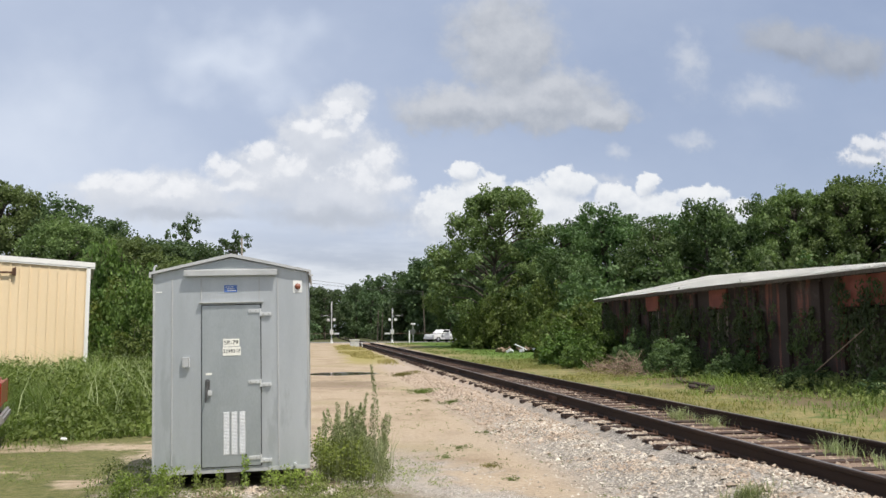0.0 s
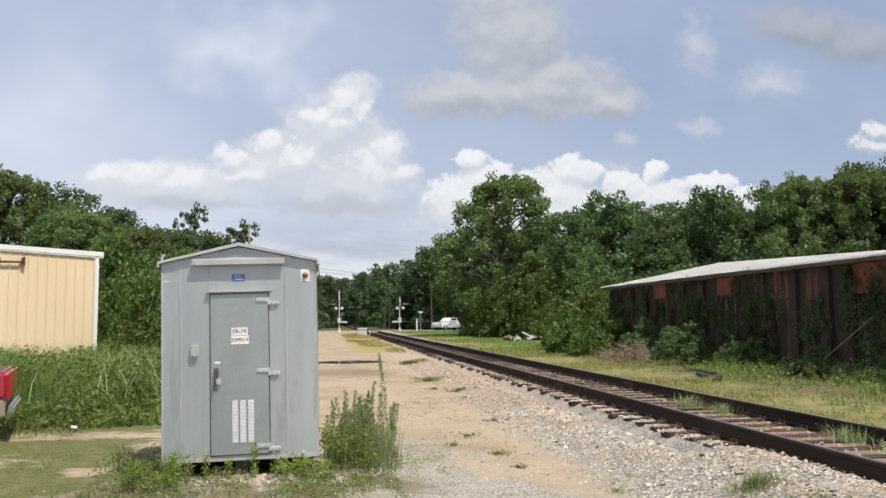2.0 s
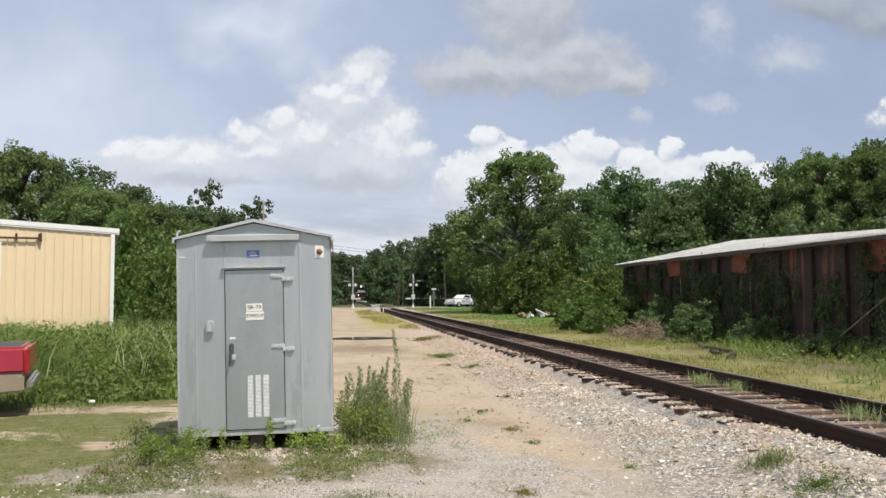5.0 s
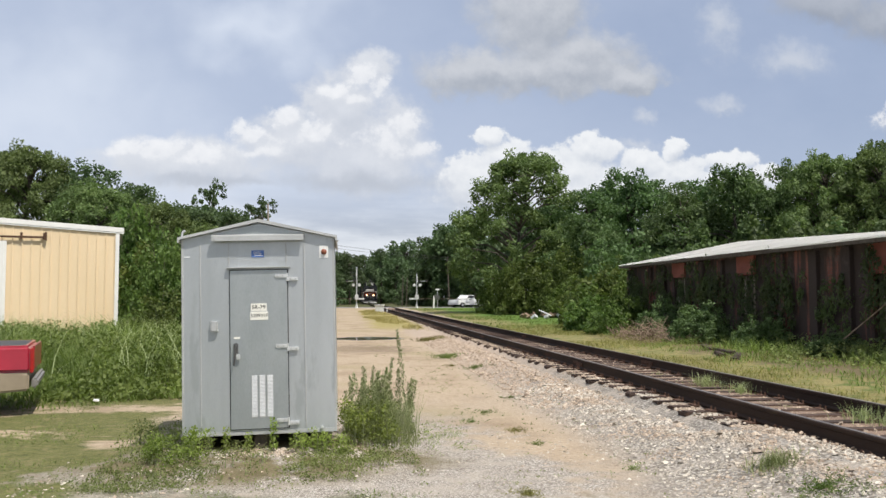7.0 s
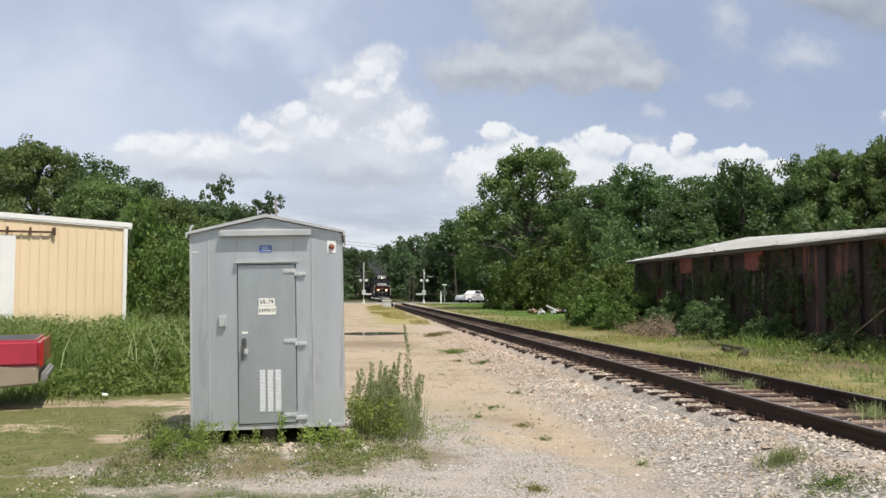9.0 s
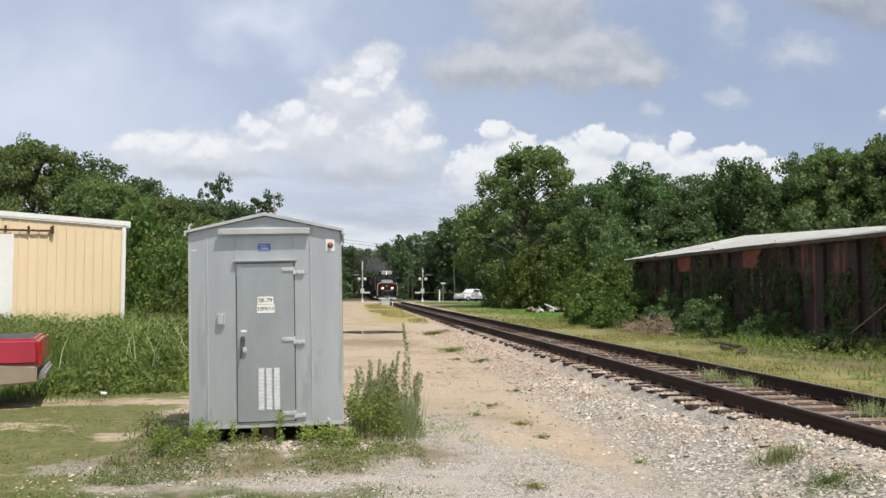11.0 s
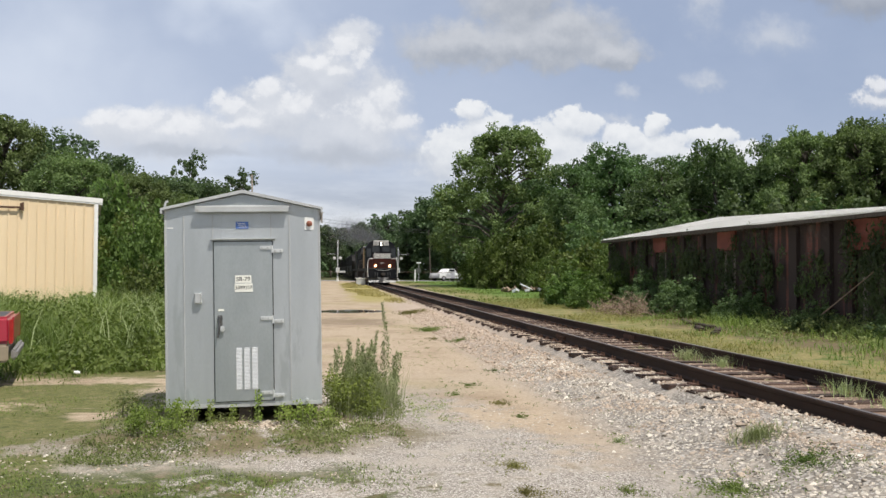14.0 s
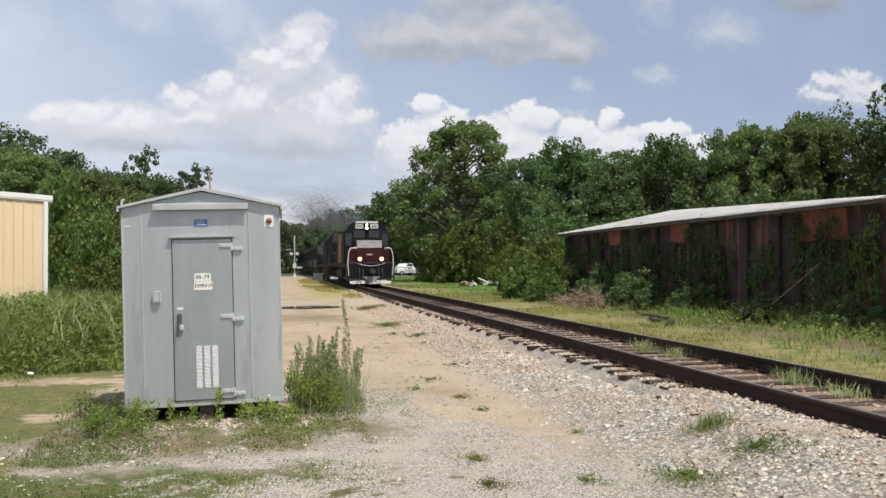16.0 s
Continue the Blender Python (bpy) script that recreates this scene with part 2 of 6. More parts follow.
M_METAL = surface("brushed_aluminium", (0.45, 0.475, 0.49), (0.56, 0.585, 0.60), 1.6, 0.42, 0.65, 0.02, 90, (0.43, 0.455, 0.465), 0.54, 3.0, (1.3, 1, 0.28), depth=0.002)
M_METAL_DOOR = surface("dull_aluminium_door", (0.36, 0.39, 0.40), (0.48, 0.51, 0.52), 1.8, 0.38, 0.65, 0.03, 90, (0.36, 0.39, 0.39), 0.56, 2.4, (1, 1, 0.35), depth=0.002)
M_METAL_ROOF = surface("weathered_aluminium", (0.43, 0.44, 0.44), (0.56, 0.565, 0.56), 2.0, 0.5, 0.4, 0.1, 70, (0.34, 0.33, 0.30), 0.6, 3.0, depth=0.003)
M_STEEL = surface("zinc_hinge_steel", (0.62, 0.63, 0.63), (0.75, 0.76, 0.75), 9, 0.38, 0.6, 0.05, 120, (0.4, 0.36, 0.3), 0.66, 14, depth=0.001)
M_DARKSTEEL = surface("dark_handle_steel", (0.13, 0.13, 0.13), (0.22, 0.22, 0.22), 12, 0.4, 0.8, 0.05, 120, depth=0.001)
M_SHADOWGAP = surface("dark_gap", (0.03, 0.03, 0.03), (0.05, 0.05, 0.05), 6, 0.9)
M_WHITE = surface("white_paint", (0.72, 0.72, 0.70), (0.80, 0.80, 0.78), 3, 0.5, 0, 0.05, 60, (0.55, 0.53, 0.48), 0.66, 4)
M_OFFWHITE = surface("sticker_white", (0.74, 0.73, 0.66), (0.80, 0.79, 0.72), 8, 0.55, 0, 0.03, 90, (0.55, 0.52, 0.42), 0.62, 18)
M_BLACK = surface("black_print", (0.02, 0.02, 0.02), (0.035, 0.035, 0.035), 9, 0.5)
M_BLUE = surface("blue_sign", (0.07, 0.14, 0.42), (0.10, 0.20, 0.52), 12, 0.4)
M_SIGNAL_RED = surface("faded_red_lens", (0.20, 0.06, 0.035), (0.28, 0.10, 0.055), 14, 0.3)
M_RAIL = surface("rusty_rail_steel", (0.022, 0.014, 0.011), (0.046, 0.028, 0.020), 2.2, 0.8, 0.0, 0.3, 45, (0.08, 0.040, 0.026), 0.62, 3.0, (1, 0.25, 1), spec=0.25)
M_RAILTOP = surface("worn_rail_head", (0.16, 0.14, 0.13), (0.26, 0.24, 0.22), 3, 0.45, 0.6, 0.05, 50, (0.11, 0.075, 0.055), 0.55, 2, (1, 0.2, 1))
M_TIE = surface("creosoted_timber", (0.030, 0.018, 0.013), (0.075, 0.043, 0.029), 2.2, 0.9, 0, 0.7, 40, (0.13, 0.09, 0.065), 0.64, 2.5, (0.3, 1.6, 1.6), random=0.35, depth=0.02)
M_YELLOW = surface("cream_sheet_metal", (0.72, 0.565, 0.36), (0.78, 0.62, 0.41), 0.6, 0.5, 0, 0.04, 30, (0.66, 0.51, 0.32), 0.6, 0.7, (1, 1, 0.3))
M_TRIM = surface("white_metal_trim", (0.74, 0.73, 0.70), (0.80, 0.79, 0.76), 2, 0.45, 0, 0.04, 30, (0.6, 0.56, 0.48), 0.64, 2)
M_RUST = surface("rusty_iron", (0.07, 0.038, 0.026), (0.13, 0.068, 0.043), 5, 0.85, 0.2, 0.4, 50)
M_BRICK = None
M_TIN = surface("old_tin_roofing", (0.66, 0.65, 0.62), (0.80, 0.79, 0.76), 0.8, 0.6, 0.0, 0.1, 20, (0.46, 0.36, 0.29), 0.62, 0.9, (0.35, 1.3, 1))
M_WOODGREY = surface("grey_weathered_wood", (0.16, 0.13, 0.10), (0.30, 0.26, 0.21), 3, 0.9, 0, 0.6, 40, streak=(4, 4, 0.5))
M_DARKWOOD = surface("dark_pole_wood", (0.055, 0.045, 0.035), (0.11, 0.09, 0.07), 3, 0.9, 0, 0.5, 30, streak=(4, 4, 0.4))
M_BARK = surface("tree_bark", (0.06, 0.05, 0.04), (0.15, 0.125, 0.10), 2.5, 0.95, 0, 0.8, 18, streak=(2, 2, 0.5), depth=0.04)
M_TWIG = surface("dry_brushwood", (0.16, 0.11, 0.075), (0.32, 0.24, 0.17), 6, 0.95, 0, 0.4, 30)
M_LEAF = foliage("broad_leaves", (0.048, 0.080, 0.031), (0.160, 0.228, 0.088))
M_LEAF_FAR = foliage("far_wood_leaves", (0.048, 0.076, 0.036), (0.140, 0.195, 0.092), 0.012)
M_LEAF_SYC = foliage("light_broad_leaves", (0.058, 0.092, 0.032), (0.215, 0.278, 0.102), 0.012)
M_LEAF_DARK = foliage("dark_oak_leaves", (0.042, 0.070, 0.033), (0.132, 0.188, 0.082), 0.012)
M_LEAF_BUSH = foliage("bright_shrub_leaves", (0.038, 0.068, 0.015), (0.165, 0.220, 0.055), 0.02)
M_IVY = foliage("ivy_leaves", (0.020, 0.034, 0.012), (0.095, 0.130, 0.040), 0.01, 0.2)
M_GRASS = foliage("green_grass_blades", (0.070, 0.102, 0.024), (0.215, 0.270, 0.070), 0.01, 0.35)
M_GRASS_DRY = foliage("dry_yellow_grass_blades", (0.12, 0.115, 0.036), (0.30, 0.265, 0.095), 0.01, 0.35)
M_STRAW = foliage("pale_straw_grass_blades", (0.27, 0.23, 0.09), (0.50, 0.43, 0.18), 0.01, 0.35)
M_WEED = foliage("weed_leaves", (0.090, 0.135, 0.022), (0.300, 0.360, 0.085), 0.01, 0.35)
M_WEED_LOW = foliage("low_straggling_weed_leaves", (0.100, 0.125, 0.040), (0.280, 0.310, 0.115), 0.01, 0.35)
M_WEED_GREY = foliage("grey_green_weed_leaves", (0.180, 0.210, 0.095), (0.430, 0.465, 0.250), 0.01, 0.35)


def brick_material():
    """Old painted brickwork with courses, run-down paint and dark stains."""
    m, k, b = material("old_red_brick")
    co = k.add("ShaderNodeTexCoord").outputs["Object"]
    x, y, z = k.xyz(co)
    p = k.join(k.math("ADD", y, x), z, 0.0)
    br = k.add("ShaderNodeTexBrick")
    k.link(p, br.inputs["Vector"])
    for name, v in (("Scale", 1.0), ("Mortar Size", 0.008), ("Brick Width", 0.21), ("Row Height", 0.075), ("Bias", -0.2)):
        br.inputs[name].default_value = v
    br.inputs["Color1"].default_value = (0.24, 0.075, 0.05, 1)
    br.inputs["Color2"].default_value = (0.17, 0.052, 0.037, 1)
    br.inputs["Mortar"].default_value = (0.15, 0.10, 0.08, 1)
    run = k.noise(k.join(k.math("MULTIPLY", k.math("ADD", x, y), 2.2), k.math("MULTIPLY", z, 0.25), 0.0), 1.0, 6.0, 0.65)
    col = k.mix(k.ramp(run, 0.34, 0.50), br.outputs[0], (0.040, 0.027, 0.022))
    col = k.mix(k.ramp(k.noise(co, 0.9, 6.0, 0.65), 0.58, 0.72), col, (0.11, 0.085, 0.07))
    k.link(col, b.inputs["Base Color"])
    b.inputs["Roughness"].default_value = 0.92
    bp = k.add("ShaderNodeBump")
    bp.inputs["Strength"].default_value, bp.inputs["Distance"].default_value = 0.6, 0.012
    k.link(k.math("SUBTRACT", k.noise(co, 30, 3), br.outputs["Fac"]), bp.inputs["Height"])
    k.link(bp.outputs[0], b.inputs["Normal"])
    return m


M_BRICK = brick_material()


# ---------------------------------------------------------------- mesh helpers
def finish(name, bm, mat, smooth=False):
    me = bpy.data.meshes.new(name)
    bmesh.ops.recalc_face_normals(bm, faces=bm.faces)
    bm.to_mesh(me)
    bm.free()
    if smooth:
        me.polygons.foreach_set("use_smooth", [True] * len(me.polygons))
    for one in mat if isinstance(mat, (list, tuple)) else (mat,):
        me.materials.append(one)
    return me


def part(name, bm, mat, parent=None, label="", smooth=False):
    ob = new(name, finish(name, bm, mat, smooth))
    ob.parent = parent
    return tagged(ob, label) if label else ob


def raw(name, verts, faces, mat, parent=None):
    me = bpy.data.meshes.new(name)
    me.from_pydata(verts, [], faces)
    me.materials.append(mat)
    ob = new(name, me)
    ob.parent = parent
    return ob


def thing(name, at, label, category, group="", turn=(0, 0, 0), kind=""):
    ob = new(name)
    ob.matrix_basis = pose(*at, *turn)
    return tagged(ob, label, category, group, kind)


def box(bm, c, s, bevel=0.0, turn=(0, 0, 0)):
    r = bmesh.ops.create_cube(bm, size=1, matrix=pose(*c, *turn) @ Matrix.Diagonal((*s, 1)))
    if bevel:
        edges = list({e for v in r["verts"] for e in v.link_edges})
        bmesh.ops.bevel(bm, geom=edges, offset=bevel, segments=2, affect="EDGES")
    return bm


def boxm(c, s, bevel=0.0, turn=(0, 0, 0)):
    return box(bmesh.new(), c, s, bevel, turn)


def rod(bm, a, b, r, r2=None, n=8):
    a, b = Vector(a), Vector(b)
    m = Matrix.Translation((a + b) / 2) @ (b - a).to_track_quat("Z", "Y").to_matrix().to_4x4()
    bmesh.ops.create_cone(bm, cap_ends=True, segments=n, radius1=r, radius2=r if r2 is None else r2, depth=(b - a).length, matrix=m)
    return bm


def rodm(a, b, r, r2=None, n=8):
    return rod(bmesh.new(), a, b, r, r2, n)


def prism(bm, pts, axis, lo, hi):
    """A closed outline (two coordinates) drawn out along an axis from lo to hi."""
    def at(p, d):
        return {"x": (d, p[0], p[1]), "y": (p[0], d, p[1]), "z": (p[0], p[1], d)}[axis]
    a = [bm.verts.new(at(p, lo)) for p in pts]
    b = [bm.verts.new(at(p, hi)) for p in pts]
    bm.faces.new(a)
    bm.faces.new(b[::-1])
    for i in range(len(pts)):
        j = (i + 1) % len(pts)
        bm.faces.new((a[j], a[i], b[i], b[j]))
    return bm


def prismm(pts, axis, lo, hi):
    return prism(bmesh.new(), pts, axis, lo, hi)


def step(a, b, v):
    v = np.clip((v - a) / (b - a), 0, 1)
    return v * v * (3 - 2 * v)


# ---------------------------------------------------------------- ground
TRACK_X, RAIL_TOP, TIE_TOP = 5.675, 0.46, 0.275


def ground_z(x, y):
    """Height of the ground: flat yard, ballast bank under the track, gentle rise to the crossing."""
    x, y = np.asarray(x, float), np.asarray(y, float)
    rise = 0.36 * step(15, 95, y)
    z = rise + 0.03 * np.sin(x * 0.9 + 1) * np.sin(y * 0.7) * step(3, 8, np.abs(x - TRACK_X))
    bank = step(2.8, 4.5, x) * (1 - step(7.0, 8.3, x))
    z = z * (1 - bank) + (TIE_TOP - 0.045) * bank
    z = z - 0.075 * step(8.7, 9.6, y) * (1 - step(45, 60, y)) * step(3.7, 4.25, x) * (1 - step(4.36, 4.52, x))
    z = z + 0.025 * step(4.42, 4.56, x) * (1 - step(6.9, 7.1, x)) * (1 - step(45, 60, y))
    z = z + 0.12 * step(7.6, 12, x) * (1 - step(15, 95, y))
    z = z + 0.06 * (1 - step(8.3, 9.2, y)) * step(3.6, 4.2, x) * (1 - step(4.86, 4.92, x))
    mound = np.exp(-(((x + 0.85) / 1.5) ** 2 + ((y - 9.6) / 1.5) ** 2) ** 2)
    z = z + 0.10 * mound
    road = step(97, 101, y) * (1 - step(109, 113, y))
    z = z * (1 - road) + 0.40 * road
    return z


def ground_material():
    m, k, b = material("yard_ground")
    co = k.add("ShaderNodeTexCoord").outputs["Object"]
    x, y, z = k.xyz(co)
    n1, n2 = k.noise(co, 0.45, 5.0, 0.6), k.noise(co, 2.6, 5.0, 0.65)
    fine, grit = k.noise(co, 14.0, 4.0, 0.7), k.noise(co, 55.0, 3.0, 0.7)
    wob = k.math("ADD", k.math("MULTIPLY", k.math("SUBTRACT", n1, 0.5), 3.4), k.math("MULTIPLY", k.math("SUBTRACT", n2, 0.5), 1.6))
    xw = k.math("ADD", x, wob)
    yw = k.math("ADD", y, k.math("MULTIPLY", wob, 2.0))
    vor = k.add("ShaderNodeTexVoronoi")
    k.link(co, vor.inputs["Vector"])
    vor.inputs["Scale"].default_value = 26.0
    stone = k.mix(k.xyz(vor.outputs["Color"])[0], (0.33, 0.305, 0.275), (0.58, 0.55, 0.51))
    stone = k.mix(k.ramp(vor.outputs["Distance"], 0.28, 0.62), stone, (0.20, 0.18, 0.155))
    chip = k.add("ShaderNodeTexVoronoi")
    k.link(co, chip.inputs["Vector"])
    chip.inputs["Scale"].default_value = 62.0
    small = k.mix(k.xyz(chip.outputs["Color"])[0], (0.33, 0.30, 0.265), (0.74, 0.70, 0.645))
    small = k.mix(k.ramp(chip.outputs["Distance"], 0.35, 0.7), small, (0.22, 0.19, 0.16))
    stone = k.mix(k.ramp(x, 2.4, 3.2), small, stone)
    gravel = k.mix(k.ramp(n2, 0.42, 0.74), stone, k.mix(grit, (0.36, 0.315, 0.265), (0.58, 0.525, 0.455)))
    gravel = k.mix(k.ramp(y, 11, 26), gravel, k.mix(grit, (0.38, 0.30, 0.235), (0.57, 0.475, 0.385)))
    dirt = k.mix(k.ramp(fine, 0.3, 0.7), (0.40, 0.315, 0.225), (0.54, 0.44, 0.325))
    dirt = k.mix(k.math("MULTIPLY", k.ramp(k.noise(co, 0.5, 6.0, 0.68), 0.46, 0.66), 0.75), dirt, (0.30, 0.225, 0.15))
    dirt = k.mix(k.math("MULTIPLY", k.ramp(k.noise(co, 0.23, 5.0, 0.6), 0.5, 0.62), 0.5), dirt, (0.34, 0.29, 0.16))
    grass = k.mix(k.ramp(fine, 0.3, 0.7), (0.092, 0.102, 0.029), (0.180, 0.182, 0.062))
    grass = k.mix(k.ramp(n2, 0.5, 0.72), grass, (0.25, 0.215, 0.105))
    grass = k.mix(k.math("MULTIPLY", k.ramp(grit, 0.52, 0.7), 0.6), grass, (0.30, 0.28, 0.13))
    grass = k.mix(k.math("MULTIPLY", k.ramp(k.noise(co, 5.5, 4.0, 0.7), 0.54, 0.68), 0.7), grass, (0.055, 0.078, 0.02))
    dry = k.mix(k.ramp(fine, 0.3, 0.7), (0.21, 0.185, 0.075), (0.35, 0.30, 0.135))
    dry = k.mix(k.ramp(n2, 0.45, 0.65), dry, (0.12, 0.16, 0.04))
    # dirt lane between the gravel of the yard and the weeds
    col = k.mix(k.ramp(yw, 9.5, 14.5), gravel, dirt)
    spot = k.vec("LENGTH", k.vec("MULTIPLY", k.vec("SUBTRACT", k.join(xw, yw, 0.0), (2.7, 10.5, 0.0)), (1.0, 0.42, 0.0)))
    col = k.mix(k.ramp(spot, 1.5, 0.6), col, dirt)
    col = k.mix(k.ramp(x, 2.6, 3.4), col, gravel)
    # grass of the yard to the west, with worn tan patches
    col = k.mix(k.ramp(k.math("ADD", xw, k.ramp(y, 4.0, 9.0, 0.0, 0.3)), -1.5, -2.3), col, grass)
    tan = k.noise(k.join(k.math("MULTIPLY", x, 0.35), y, 3.0), 0.9, 5.0, 0.6)
    col = k.mix(k.math("MULTIPLY", k.math("MULTIPLY", k.ramp(tan, 0.535, 0.60), k.ramp(x, -1.5, -2.5)), k.math("MULTIPLY", k.ramp(y, 14.5, 13), k.ramp(y, 9.0, 10.5))), col, dirt)
    # worn wheel tracks across the grass
    for ty, half, x0, x1 in ((13.5, 0.5, -6.0, -1.9), (11.2, 0.36, -8.0, -3.3)):
        off = k.math("ABSOLUTE", k.math("SUBTRACT", k.math("ADD", y, k.math("MULTIPLY", k.math("SUBTRACT", n2, 0.5), 1.4)), ty))
        worn = k.math("MULTIPLY", k.ramp(off, half, half * 0.4), k.math("MULTIPLY", k.ramp(x, x0, x0 + 1.5), k.ramp(x, x1, x1 - 0.6)))
        col = k.mix(k.math("MULTIPLY", worn, k.ramp(k.noise(co, 1.7, 5.0, 0.65), 0.40, 0.54)), col, dirt)
    patch = k.noise(co, 1.3, 6.0, 0.68)
    turf = k.mix(k.ramp(fine, 0.3, 0.7), (0.050, 0.068, 0.019), (0.130, 0.142, 0.048))
    turf = k.mix(k.ramp(n2, 0.52, 0.66), turf, (0.17, 0.135, 0.075))
    reach = k.ramp(x, -2.6, 1.4, 0.36, 0.60, False)
    near_grass = k.math("MULTIPLY", k.ramp(k.math("ADD", y, k.math("MULTIPLY", wob, 0.5)), 7.9, 6.9), k.ramp(k.math("SUBTRACT", patch, reach), -0.03, 0.05))
    col = k.mix(k.math("MULTIPLY", near_grass, k.ramp(x, 4.3, 3.6)), col, turf)
    # pale gravel showing through beside the hut
    bare = k.vec("LENGTH", k.vec("MULTIPLY", k.vec("SUBTRACT", k.join(xw, y, 0.0), (-2.05, 8.75, 0.0)), (1.0, 0.9, 0.0)))
    col = k.mix(k.math("MULTIPLY", k.ramp(bare, 0.95, 0.55), k.ramp(patch, 0.36, 0.50)), col, k.mix(k.ramp(n2, 0.5, 0.7), gravel, (0.24, 0.185, 0.135)))
    # brown weedy soil round the hut
    ring = k.vec("LENGTH", k.vec("MULTIPLY", k.vec("SUBTRACT", k.join(xw, y, 0.0), (-0.9, 8.9, 0.0)), (0.55, 0.9, 0.0)))
    col = k.mix(k.math("MULTIPLY", k.ramp(ring, 1.25, 0.7), k.ramp(patch, 0.38, 0.52)), col, k.mix(fine, (0.13, 0.10, 0.055), (0.24, 0.21, 0.12)))
    # yellow strip between lane and track, further off
    strip = k.math("MULTIPLY", k.ramp(k.math("ABSOLUTE", k.math("SUBTRACT", xw, 3.0)), 1.7, 0.8), k.math("MULTIPLY", k.ramp(yw, 39, 46), k.ramp(y, 94, 88)))
    col = k.mix(strip, col, (0.36, 0.31, 0.12))
    # shoulder and verge east of the track
    col = k.mix(k.ramp(xw, 7.4, 8.4), col, dry)
    far_green = k.math("MULTIPLY", k.ramp(xw, 9.6, 11.6), k.ramp(yw, 30, 40))
    col = k.mix(far_green, col, (0.115, 0.20, 0.035))
    col = k.mix(k.math("MULTIPLY", k.ramp(xw, 10.0, 11.0), k.ramp(yw, 40, 30)), col, (0.17, 0.135, 0.075))
    # dirt between the ties
    col = k.mix(k.math("MULTIPLY", k.ramp(x, 4.6, 5.0), k.ramp(x, 7.3, 6.7)), col, k.mix(grit, (0.15, 0.095, 0.07), (0.40, 0.30, 0.23)))
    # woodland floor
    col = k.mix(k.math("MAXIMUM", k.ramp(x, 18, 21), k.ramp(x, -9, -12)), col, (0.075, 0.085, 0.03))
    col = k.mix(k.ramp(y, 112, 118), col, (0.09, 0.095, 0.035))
    # wet hollow
    pud = k.vec("LENGTH", k.vec("MULTIPLY", k.vec("SUBTRACT", k.join(x, k.math("ADD", y, k.math("MULTIPLY", k.math("SUBTRACT", n2, 0.5), 2.0)), 0.0), (1.0, 34.0, 0.0)), (0.62, 0.75, 0.0)))
    wet = k.ramp(pud, 1.1, 0.75)
    damp = k.vec("LENGTH", k.vec("MULTIPLY", k.vec("SUBTRACT", k.join(x, yw, 0.0), (0.6, 27.5, 0.0)), (0.55, 0.45, 0.0)))
    col = k.mix(k.ramp(damp, 1.25, 0.6, 0.0, 0.6), col, (0.21, 0.155, 0.11))
    col = k.mix(wet, col, (0.085, 0.065, 0.048))
    col = k.mix(1.0, col, (0.80, 0.785, 0.765), "MULTIPLY")
    k.link(col, b.inputs["Base Color"])
    k.link(k.ramp(wet, 0, 1, 0.93, 0.05), b.inputs["Roughness"])
    b.inputs["Specular IOR Level"].default_value = 0.3
    bp = k.add("ShaderNodeBump")
    bp.inputs["Strength"].default_value, bp.inputs["Distance"].default_value = 0.7, 0.03
    h = k.math("ADD", k.math("MULTIPLY", fine, 0.5), k.math("ADD", k.math("MULTIPLY", grit, 0.35), k.math("MULTIPLY", vor.outputs["Distance"], -0.5)))
    k.link(k.math("MULTIPLY", h, k.ramp(wet, 0, 1, 1, 0)), bp.inputs["Height"])
    k.link(bp.outputs[0], b.inputs["Normal"])
    return m


def make_ground():
    xs = np.unique(np.concatenate([np.arange(-12, 16, 0.25), np.linspace(-60, -12, 25), np.linspace(16, 60, 23), [-3000, -900, -300, -120, 120, 300, 900, 3000]]))
    ys = np.unique(np.concatenate([np.arange(-2, 42, 0.3), np.linspace(42, 125, 70), np.linspace(-40, -2, 12), [-3000, -800, -200, -90, 150, 220, 400, 900, 3000]]))
    gx, gy = np.meshgrid(xs, ys)
    gz = ground_z(gx, gy)
    verts = np.stack([gx, gy, gz], -1).reshape(-1, 3).tolist()
    w = len(xs)
    faces = [(j * w + i, j * w + i + 1, (j + 1) * w + i + 1, (j + 1) * w + i) for j in range(len(ys) - 1) for i in range(w - 1)]
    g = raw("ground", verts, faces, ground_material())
    tagged(g, "yard of pale gravel, tan dirt and worn grass", "ground", kind="structure")
    road = surface("faded_asphalt", (0.16, 0.155, 0.15), (0.24, 0.23, 0.22), 0.8, 0.9, 0, 0.3, 25)
    r = part("road", prismm([(102.6, 0.30), (109.4, 0.30), (109.4, 0.425), (102.6, 0.425)], "x", -120, 120), road)
    tagged(r, "faded grey asphalt road crossing the railway track", "road", kind="structure")


make_ground()


